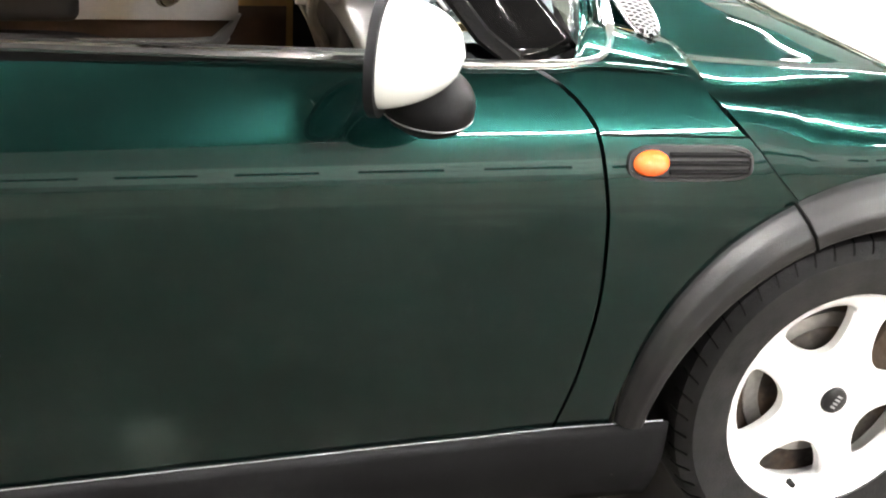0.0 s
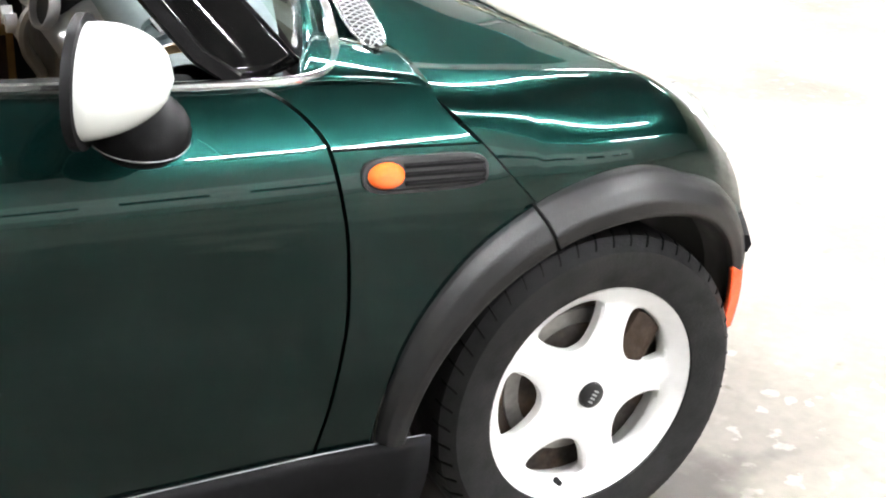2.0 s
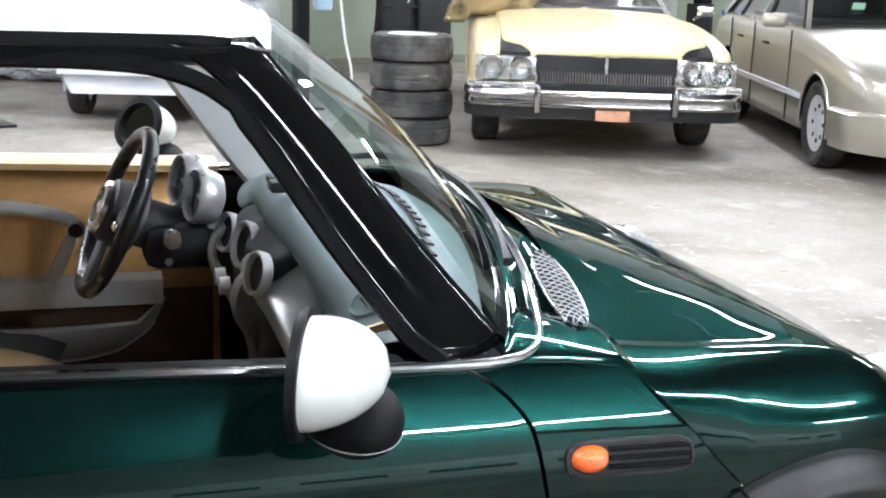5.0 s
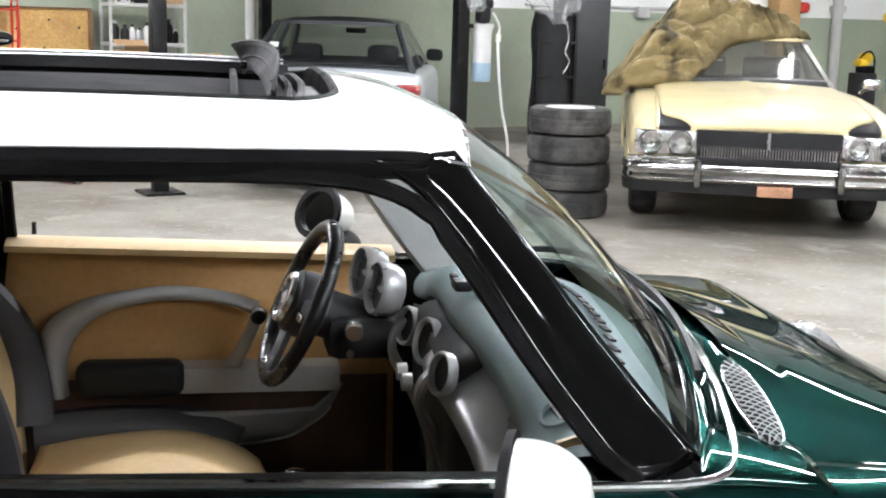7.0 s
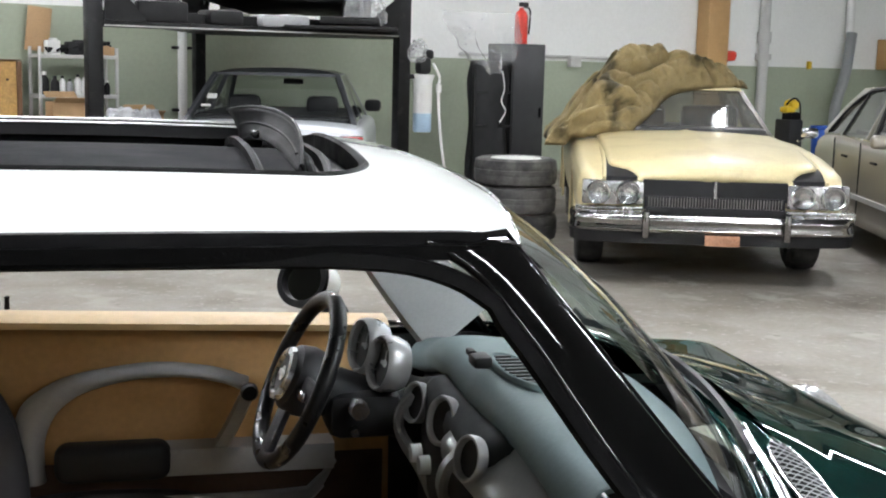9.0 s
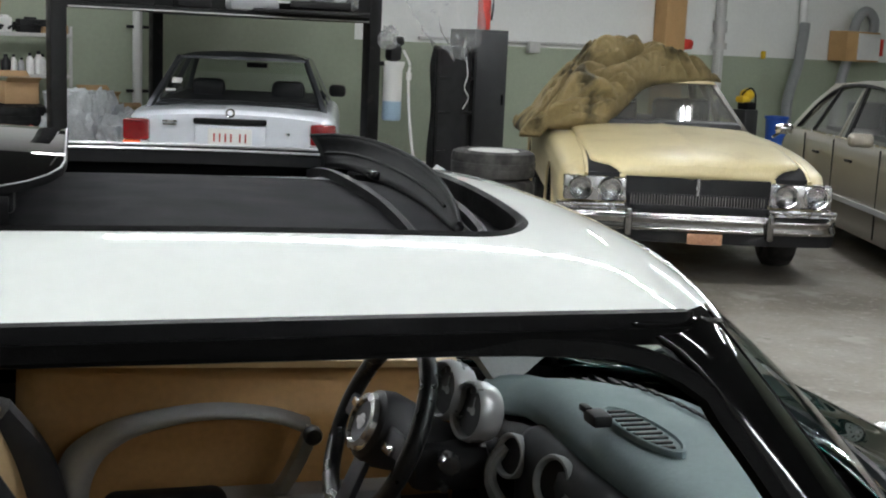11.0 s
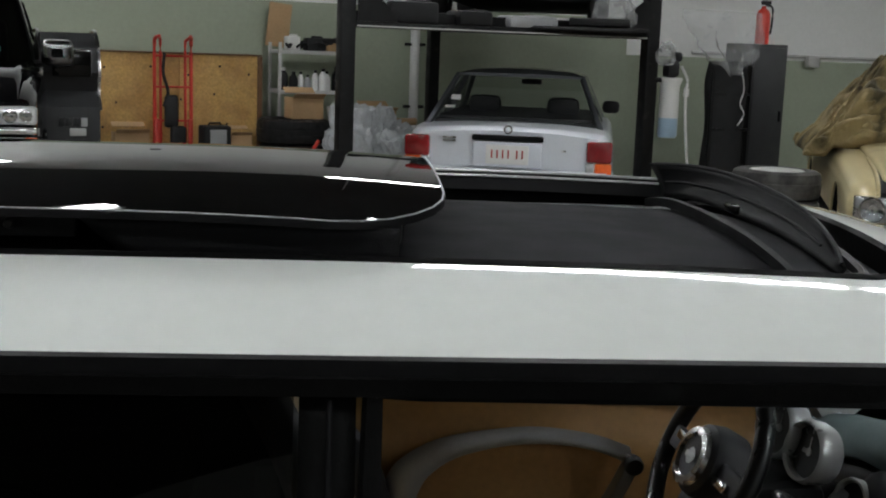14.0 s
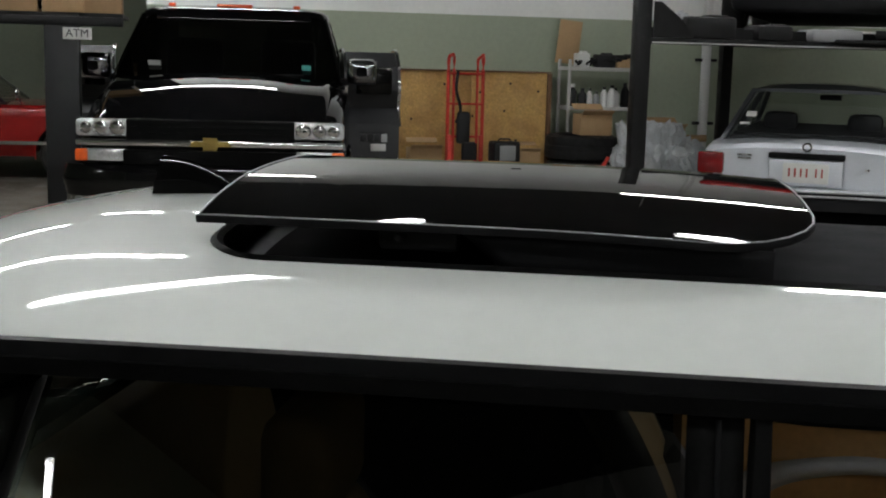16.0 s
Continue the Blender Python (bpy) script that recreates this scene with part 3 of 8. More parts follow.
# nose, bumper, grille and lamps
bm = B()
def nose(u, v):
    y = -0.755 + 1.51 * u
    x = 0.285 + 0.28 * (1 - abs(y / 0.755) ** 1.7)
    z = 0.27 + v * 0.35
    return (x - 0.12 * max(v - 0.6, 0) + 0.015 * math.sin(v * 3.1) - 0.22 * max(0.4 - v, 0), y * (1 - 0.05 * abs(v - 0.5)), z)
surf(bm, nose, 40, 10)
part("front_bumper", bm, GREEN, mini, "green front bumper", solid=0.006)
bm = B()
pts = [(0.300 + 0.285 * (1 - abs(y / 0.762) ** 1.7), y, 0.535) for y in np.linspace(-0.762, 0.762, 40)]
sweep(bm, pts, [(-0.02, -0.016), (0.012, -0.016), (0.018, 0), (0.012, 0.016), (-0.02, 0.016)])
part("bumper_strip", bm, BLACK_PLASTIC, mini)
for sgn in (-1, 1):
    bm = B()
    lathe(bm, [(0.0, 0.028), (0.05, 0.024), (0.085, 0.010), (0.095, -0.01), (0.10, -0.012), (0.10, -0.03)], 28)
    bmesh.ops.transform(bm, matrix=look((0.330, sgn * 0.545, 0.690), (-1, sgn * 0.2, -0.4)), verts=bm.verts)
    part("headlamp", bm, CLEAR_LENS, mini, "round clear headlamp")

# side indicator and its slatted vent
for sgn in (-1, 1):
    sy = lambda x, z, o=0.0, sgn=sgn: (x, sgn * (side(x, z) + o), z)
    vent_z = lambda x: 0.757 + 0.02 * (-0.34 - x)
    bm = B()
    outline = []
    for k in range(40):
        a = 2 * math.pi * k / 40
        c, s = math.cos(a), math.sin(a)
        outline.append((-0.352 + 0.098 * (abs(c) ** 0.35) * (1 if c > 0 else -1), 0.026 * (abs(s) ** 0.7) * (1 if s > 0 else -1)))
    loops = [[bm.verts.new(sy(-0.352 + (a + 0.352) * f, vent_z(a) + b * f2, h)) for a, b in outline] for f, f2, h in ((1.0, 1.0, -0.002), (0.99, 0.97, 0.005), (0.95, 0.80, 0.005), (0.94, 0.76, 0.0008), (0.4, 0.2, 0.0008))]
    for a, b in zip(loops, loops[1:]):
        for k in range(40):
            bm.faces.new((a[k], a[(k + 1) % 40], b[(k + 1) % 40], b[k]))
    bm.faces.new(loops[-1])
    vent = part("side_vent", bm, FLARE, mini, "dark grey slatted side vent")
    for j in range(3):
        bm = B()
        zz = -0.012 + 0.012 * j
        sweep(bm, [sy(x, vent_z(x) + zz, 0.003) for x in np.linspace(-0.385, -0.262, 8)], [(-0.003, -0.0028), (0.004, -0.0028), (0.004, 0.0012), (-0.003, 0.0028)])
        part("slat", bm, BLACK_PLASTIC, vent)
    bm = B()
    surf(bm, lambda u, v: sy(-0.413 + 0.028 * v * math.cos(6.2832 * u), vent_z(-0.413) + 0.0185 * v * math.sin(6.2832 * u), 0.014 * math.sqrt(max(1 - v * v, 0)) + 0.002), 28, 7, True)
    part("indicator", bm, AMBER, vent, "oval amber indicator lens")

# pillars, window frame, roof
def green(z):
    """Half width of the glasshouse at a height."""
    return 0.768 - (z - 0.885) * 0.375


PF = curve([(0.868, -0.478), (1.0, -0.592), (1.164, -0.722), (1.30, -0.830)])
PR = curve([(0.868, -0.612), (1.023, -0.728), (1.21, -0.852), (1.268, -0.905), (1.30, -0.96)])


def pillar_front_y(z):
    return green(z) - 0.075 + 0.03 * (z - 0.87)


for sgn in (-1, 1):
    bm = B()
    def pil(u, v, sgn=sgn):
        z = 0.884 + (1.303 - 0.884) * v
        x = PR(z) + (PF(z) - PR(z)) * u
        y = green(z) * (1 - u) + pillar_front_y(z) * u + 0.018 * math.sin(math.pi * u)
        return (x, sgn * y, z)
    surf(bm, pil, 10, 24)
    part("screen_pillar", bm, BLACK_GLOSS, mini, "gloss black windscreen pillar", solid=0.012)
    # bright strip between pillar and glass
    bm = B()
    tube(bm, [(PF(z) + 0.002, sgn * (pillar_front_y(z) + 0.004), z) for z in np.linspace(0.875, 1.30, 24)], 0.004, 6)
    part("screen_seal", bm, BLACK_GLOSS, mini)
    # rubber frame round the open window
    bm = B()
    pts = [(-0.606, sgn * (green(0.886) + 0.003), 0.886)]
    pts += [(PR(z) - 0.002 - 0.010 * (z - 0.92) / 0.28, sgn * (green(z) + 0.003), z) for z in np.linspace(0.92, 1.20, 10)]
    pts += spline([(-0.868, sgn * (green(1.225) + 0.003), 1.222), (-0.915, sgn * (green(1.25) + 0.003), 1.252), (-0.985, sgn * (green(1.27) + 0.003), 1.272), (-1.08, sgn * (green(1.278) + 0.003), 1.279)], 9)
    pts += [(x, sgn * (green(1.282) + 0.003), 1.280 + 0.004 * (-1.1 - x)) for x in np.linspace(-1.15, -1.60, 8)]
    pts += [(-1.648, sgn * (green(1.28) + 0.003), 1.28), (-1.650, sgn * (green(1.2) + 0.003), 1.2), (-1.652, sgn * (green(1.0) + 0.003), 1.0), (-1.652, sgn * (green(0.91) + 0.003), 0.91)]
    sweep(bm, pts, [(-0.010, -0.012), (0.009, -0.012), (0.012, -0.003), (0.012, 0.005), (0.007, 0.012), (-0.010, 0.012)], up=(0, sgn * 1.0, 0.3))
    part("window_frame", bm, RUBBER, mini, "black rubber window frame")
    # roof gutter, two black steps
    for name, dz, dy, h, w in (("roof_gutter", 1.3005, 0.616, 0.012, 0.012), ("door_frame_top", 1.287, 0.622, 0.009, 0.014)):
        bm = B()
        sweep(bm, spline([(-0.872, sgn * (dy - 0.034), dz - 0.006), (-0.93, sgn * (dy - 0.012), dz - 0.001), (-1.2, sgn * dy, dz + 0.002), (-1.7, sgn * (dy + 0.004), dz + 0.002), (-2.2, sgn * dy, dz), (-2.55, sgn * (dy - 0.025), dz - 0.012), (-2.80, sgn * (dy - 0.08), dz - 0.05)], 50), [(-w, -h), (w * 0.5, -h), (w, 0), (w * 0.5, h), (-w, h)])
        part(name, bm, BLACK_PLASTIC if name == "roof_gutter" else RUBBER, mini)
    # door pillar and quarter glass
    bm = B()
    surf(bm, lambda u, v: (-1.665 - 0.055 * u, sgn * (green(0.9 + 0.385 * v) + 0.001 + 0.004 * u), 0.9 + 0.385 * v), 3, 12)
    part("centre_pillar", bm, RUBBER, mini, "black door pillar", solid=0.01)
    bm = B()
    tube(bm, [(-1.690, sgn * (green(z) + 0.012), z) for z in np.linspace(0.91, 1.275, 8)], 0.003, 6)
    part("pillar_seal", bm, BLACK_PLASTIC, mini)
    bm = B()
    surf(bm, lambda u, v: (-1.725 - 0.78 * u + 0.08 * v * u, sgn * (green(0.91 + 0.375 * v) + 0.004 - 0.10 * u * u), 0.91 + 0.375 * v), 20, 12)
    q = part("quarter_glass", bm, DARK_GLASS, mini, "dark tinted rear quarter glass")
    # far back pillar
    bm = B()
    surf(bm, lambda u, v: (-2.50 - 0.22 * u + 0.08 * v, sgn * (green(0.91 + 0.38 * v) - 0.098 - 0.14 * u * u), 0.91 + 0.375 * v), 8, 12)
    part("rear_pillar", bm, BLACK_GLOSS, mini, "gloss black rear pillar", solid=0.006)

ROOF_C = curve([(-2.86, 1.300), (-2.7, 1.368), (-2.5, 1.398), (-2.2, 1.404), (-1.8, 1.404), (-1.4, 1.402), (-1.15, 1.396), (-1.0, 1.390), (-0.9, 1.379), (-0.82, 1.356), (-0.77, 1.331)])
ROOF_W = curve([(-2.90, 0.42), (-2.8, 0.50), (-2.6, 0.575), (-2.2, 0.606), (-1.7, 0.612), (-1.2, 0.606), (-0.93, 0.596), (-0.84, 0.574), (-0.80, 0.540), (-0.75, 0.45)])


def gutter_z(x):
    return 1.306 - 0.9 * max(-2.45 - x, 0) ** 2 - 0.02 * max(x + 0.9, 0) / 0.1


def roof_z(x, y):
    g, c = gutter_z(x), ROOF_C(x)
    return c - (c - g) * min(abs(y) / ROOF_W(x), 1.0) ** 2.7


def ring_outer(inner, x0, x1):
    """The roof's edge, one point for each point of the inner outline."""
    out = []
    cx, cy = (x0 + x1) / 2, 0.0
    for x, y in inner:
        best = None
        dx, dy = x - cx, y - cy
        lo, hi = 1.0, 8.0
        for _ in range(40):
            mid = (lo + hi) / 2
            px, py = cx + dx * mid, cy + dy * mid
            front = -0.762 - 0.045 * (abs(py) / 0.52) ** 2
            inside = -2.86 + 0.10 * (abs(py) / 0.5) ** 2 < px < front and abs(py) < ROOF_W(px)
            lo, hi = (mid, hi) if inside else (lo, mid)
        out.append((cx + dx * lo, cy + dy * lo))
    return out


HOLE = (-2.30, -0.985, -0.395, 0.395)


def dense(poly, step=0.03):
    out = []
    for a, b in zip(poly, poly[1:] + poly[:1]):
        n = max(1, int(math.dist(a, b) / step))
        out += [(a[0] + (b[0] - a[0]) * k / n, a[1] + (b[1] - a[1]) * k / n) for k in range(n)]
    return out


inner = dense(round_rect(*HOLE, 0.085, 8))
outer = ring_outer(inner, HOLE[0], HOLE[1])
bm = B()
ring(bm, inner, outer, 16, lambda x, y: (x, y, roof_z(x, y)))
part("roof", bm, WHITE, mini, "glossy white roof skin", 40)
for sgn in (-1, 1):
    bm = B()
    rim_line = [(x, y) for x, y in outer if x > -0.93 and y * sgn > 0.05]
    rim_line.sort(key=lambda p: abs(p[1]) - p[0])
    tube(bm, [(x + 0.002, y + sgn * 0.002, roof_z(x, y) - 0.003) for x, y in rim_line], 0.0045, 6)
    part("roof_trim", bm, DULL_CHROME, mini, "dull bright trim round the roof's front corner")
# raised black seal round the opening
bm = B()
sweep(bm, [(x, y, roof_z(x, y) - 0.003) for x, y in inner], [(-0.004, -0.03), (0.012, -0.03), (0.012, 0.002), (0.004, 0.006), (-0.004, 0.002)], closed=True)
part("sunroof_seal", bm, RUBBER, mini, "black rubber seal round the roof opening")
# tray beneath the opening
bm = B()
ring(bm, [(x * 0.86 - 0.14 * 1.64, y * 0.86) for x, y in inner], [(x, y) for x, y in inner], 2, lambda x, y: (x, y, roof_z(x, y) - 0.036))
part("sunroof_tray", bm, CHARCOAL, mini)
bm = B()
surf(bm, lambda u, v: (-2.25 + 1.20 * u, -0.385 + 0.77 * v, roof_z(-2.25 + 1.20 * u, -0.385 + 0.77 * v) - 0.031), 18, 12)
part("sun_blind", bm, SCREEN, mini, "charcoal cloth sun blind closing the roof opening")
bm = B()
sweep(bm, [(-1.136, y, roof_z(-1.136, y) - 0.016) for y in np.linspace(-0.37, 0.37, 16)], [(-0.006, -0.010), (0.006, -0.010), (0.006, 0.003), (0.002, 0.006), (-0.006, 0.004)])
part("blind_bar", bm, BLACK_PLASTIC, mini, "dark bar along the blind's front edge")
# far rail with ridges
for k, (yy, zz) in enumerate(((0.372, 0.016), (0.386, 0.026))):
    bm = B()
    sweep(bm, [(x, yy, roof_z(x, yy) + zz - 0.012) for x in np.linspace(-2.2, -1.02, 24)], [(-0.004, -0.012), (0.004, -0.012), (0.004, 0.010), (-0.004, 0.010)])
    part("roof_rail", bm, BLACK_MATT, mini)
for zz, yy in ((0.026, 0.384), (0.016, 0.366)):
    bm = B()
    tube(bm, [(x, yy, roof_z(x, yy) + zz) for x in np.linspace(-2.2, -1.03, 20)], 0.0022, 6)
    part("rail_edge", bm, SILVER, mini, "thin bright edge of the roof rail")
# wind deflector, a raised curved strip
bm = B()
def deflect(u, v):
    """u from the near end to the far one, where it stands highest; v upwards."""
    y = -0.365 + 0.73 * u
    xb, xt = -1.085 - 0.027 * u, -1.08 + 0.104 * u - 0.16 * u * u
    x = xb + (xt - xb) * v + 0.006 * math.sin(math.pi * v)
    return (x, y, roof_z(xb, y) - 0.010 + v * (0.012 + 0.048 * math.sqrt(u)))
surf(bm, deflect, 30, 6)
defl = part("wind_deflector", bm, BLACK_PLASTIC, mini, "raised black mesh wind deflector", solid=0.005)
bm = B()
box(bm, (-1.118, -0.05, roof_z(-1.118, -0.05) + 0.004), (0.012, 0.045, 0.014), 0.004)
part("clip", bm, BLACK_GLOSS, defl)
bm = B()
tube(bm, [Vector(deflect(k / 20, 0.45)) + Vector((-0.004, 0, 0.001)) for k in range(2, 20)], 0.0022, 6)
part("ridge", bm, BLACK_PLASTIC, defl)
bm = B()
tube(bm, [deflect(k / 24, 1.0) for k in range(25)], 0.0035, 6)
part("top_edge", bm, BLACK_PLASTIC, defl)
# inner rims of the frame in front of the deflector
for off, material in ((0.028, BLACK_MATT), (0.050, RUBBER)):
    bm = B()
    path = spline([(-1.07, -0.36 + off * 0.4, 0), (-1.03 - off * 0.5, -0.355 + off * 0.4, 0), (-1.005 - off, -0.30, 0), (-0.995 - off, -0.15, 0), (-0.995 - off, 0, 0), (-0.995 - off, 0.15, 0), (-1.005 - off, 0.30, 0), (-1.03 - off * 0.5, 0.355 - off * 0.4, 0), (-1.07, 0.36 - off * 0.4, 0)], 40)
    sweep(bm, [(p.x, p.y, roof_z(p.x, p.y) - 0.012 - off * 0.2) for p in path], [(-0.006, -0.02), (0.006, -0.02), (0.006, 0.002), (0, 0.005), (-0.006, 0.002)])
    part("tray_rim", bm, material, mini)
# glass panel slid back and raised above the roof: a thin crowned slab
bm = B()
PW = 0.386
PANEL = round_rect(-2.345, -1.555, -PW, PW, 0.14, 6)
PANEL = PANEL[:7] + [(-2.315, PW)] * 7 + [(-2.315, -PW)] * 7 + PANEL[21:]
PANEL = [(a + 0.0004 * k, b - 0.0004 * k * (1 if b > 0 else -1)) if 7 <= k < 21 else (a, b) for k, (a, b) in enumerate(PANEL)]
PANEL = dense(PANEL, 0.04)


def pan(x, y, h):
    f = (x + 1.555) / -0.79
    return (x, y, 1.454 - 0.038 * (abs(y) / PW) ** 2.7 - 0.010 * max(1 - f * 2.2, 0) ** 2 + 0.002 * math.sin(math.pi * min(max(f, 0), 1)) + h)


cent = [(-1.95 + (x + 1.95) * 0.02, y * 0.02) for x, y in PANEL]
ring(bm, cent, PANEL, 24, lambda x, y: pan(x, y, 0.0))
ring(bm, PANEL, cent, 2, lambda x, y: pan(x, y, -0.008))
roof_glass = part("sunroof_glass", bm, ROOF_PANE, mini, "gloss black sunroof panel slid back above the roof", 50)
bm = B()
sweep(bm, [pan(x, y, 0.0) for x, y in PANEL], [(-0.002, -0.009), (0.002, -0.009), (0.0026, -0.004), (0.002, 0.0), (-0.002, 0.0008)], closed=True)
part("panel_edge", bm, BLACK_PLASTIC, roof_glass, "black panel edge")
bm = B()
tube(bm, [Vector(pan(x, y, 0.0008)) for x, y in PANEL], 0.0011, 6, closed=True)
part("edge_line", bm, GREY_TRIM, roof_glass, "thin grey line round the panel")
for sgn in (-1, 1):
    bm = B()
    def skirt(u, v, sgn=sgn):
        x = -1.985 + 0.06 * v + (0.37 - 0.06 * v) * u
        zt = pan(x, PW - 0.012, -0.008)[2]
        return (x, sgn * (PW - 0.012), zt + (roof_z(x, PW) - 0.012 - zt) * v)
    surf(bm, skirt, 14, 3)
    part("panel_skirt", bm, BLACK_PLASTIC, roof_glass, "black plastic skirt below the panel", solid=0.003)
    bm = B()
    lathe(bm, [(0.0, -0.006), (0.004, -0.006), (0.006, -0.003), (0.0065, 0.0)], 14, "y", (-2.062, sgn * 0.345 - 0.010, 1.398))
    part("pivot_bolt", bm, FLARE, mini, "dark pivot bolt")
for yy in (-0.33, 0.33):
    for xx in (-2.04, -1.66):
        bm = B()
        box(bm, (xx, yy, 1.398), (0.10, 0.02, 0.036), 0.006)
        part("lifting_arm", bm, BLACK_MATT, mini)
# aerial base
bm = B()
def fin(u, v):
    x = -2.508 + 0.135 * v
    h = 0.062 * (1 - v ** 1.7) ** 0.9
    a = math.pi * u
    return (x + 0.010 * math.sin(a), 0.024 * math.cos(a) * (1 - 0.7 * v) * (1 - 0.4 * math.sin(a)), roof_z(x, 0) - 0.004 + h * math.sin(a) ** 0.8)
surf(bm, fin, 16, 18)
bmesh.ops.contextual_create(bm, geom=[e for e in bm.edges if e.is_boundary and all(v.co.x < -2.50 for v in e.verts)])
part("aerial_fin", bm, BLACK_GLOSS, mini, "black fin aerial base")

# windscreen
def screen(u, v):
    t = -1 + 2 * u
    zb = 0.978 - 0.085 * abs(t) ** 2.2
    xb = -0.375 - 0.115 * abs(t) ** 2.2
    zt, xt = 1.334 - 0.032 * t * t, -0.764 - 0.066 * t * t
    yb, yt = 0.690 * t, 0.540 * t
    bow = 0.02 * math.sin(math.pi * v)
    return (xb + (xt - xb) * v + bow, yb + (yt - yb) * v, zb + (zt - zb) * v + bow * 0.6)


bm = B()
surf(bm, screen, 30, 20)
ws = part("windscreen", bm, GLASS, mini, "clear green-tinted windscreen")
ws.visible_shadow = False
# cowl below it, wipers, vent grilles in the bonnet corners
bm = B()
def cowl(u, v):
    t = -1 + 2 * u
    a = Vector(screen(u, 0)) + Vector((0.004, 0, -0.006))
    xr = -0.325 + 0.055 * max(1 - (abs(t) * 0.72 / 0.6) ** 2, 0)
    y = 0.72 * t
    b = Vector((xr, y, curve([(0, ZC(xr)), (0.2, ZC(xr) - (ZC(xr) - ZF(xr)) * 0.07), (0.38, ZF(xr) + (ZC(xr) - ZF(xr)) * 0.72), (0.52, ZF(xr) + (ZC(xr) - ZF(xr)) * 0.30), (0.64, ZF(xr) - 0.003), (0.73, ZF(xr))])(abs(y)) - 0.003))
    return a.lerp(b, v) + Vector((0, 0, -0.010 * math.sin(math.pi * v)))
surf(bm, cowl, 40, 8)
part("cowl", bm, GREEN, mini, "green scuttle below the windscreen", solid=0.004)
for sgn in (-1, 1):
    # closing piece from the scuttle to the wing
    bm = B()
    def corner(u, v, sgn=sgn):
        a = Vector((-0.53 + 0.205 * u, sgn * (side(-0.4, 0.87)), 0.884 - 0.02 * u * u))
        b = Vector((-0.44 + 0.115 * u, sgn * 0.60, 0.905 - 0.022 * u))
        return a.lerp(b, v) + Vector((0, 0, 0.010 * math.sin(math.pi * v)))
    surf(bm, corner, 12, 6)
    part("scuttle_corner", bm, GREEN, mini, solid=0.003)
    bm = B()
    def vent_out(u, v, sgn=sgn):
        c = Vector((-0.345, sgn * 0.535, 0))
        d, e = Vector((0.022, -sgn * 0.145, 0)), Vector((0.026, sgn * 0.006, 0))
        p = c + d * (2 * v - 1) + e * (2 * u - 1) * math.sqrt(max(1 - (2 * v - 1) ** 2, 0)) ** 0.8
        p.z = 0.896 + 0.040 * v + 0.004 * (1 - (2 * u - 1) ** 2)
        return p
    surf(bm, vent_out, 8, 24)
    sg = part("scuttle_grille", bm, BLACK_PLASTIC, mini, "black mesh bonnet vent", solid=0.004)
    bm = B()
    rim_pts = [vent_out(0, k / 20) for k in range(21)] + [vent_out(1, 1 - k / 20) for k in range(1, 20)]
    tube(bm, rim_pts, 0.0028, 6, True)
    part("grille_rim", bm, DULL_CHROME, sg)
    for k in range(15):
        v = 0.04 + 0.062 * k
        for lean in (-0.09, 0.09):
            bm = B()
            tube(bm, [vent_out(q, min(max(v + lean * (2 * q - 1), 0.01), 0.99)) + Vector((0, 0, 0.003)) for q in (0.04, 0.35, 0.65, 0.96)], 0.0012, 4)
            part("mesh_bar", bm, GREY_TRIM, sg)
for y0, y1 in ((-0.52, 0.10), (-0.02, 0.60)):
    bm = B()
    pts = []
    for y in np.linspace(y0, y1, 14):
        u = (y / 0.69 + 1) / 2
        p = Vector(screen(u, 0.03))
        pts.append(p + Vector((0.018, 0, 0.012)))
    sweep(bm, pts, [(-0.005, -0.008), (0.005, -0.008), (0.005, 0.006), (-0.005, 0.006)])
    wiper = part("wiper", bm, BLACK_MATT, mini, "black windscreen wiper")
    bm = B()
    mid = pts[7]
    tube(bm, [Vector((-0.30, y0 + 0.62, 0.965 - 0.05 * abs(y0 + 0.62))), mid + Vector((0.012, 0.1, 0.004)), mid], 0.006, 6)
    part("wiper_arm", bm, BLACK_MATT, wiper)


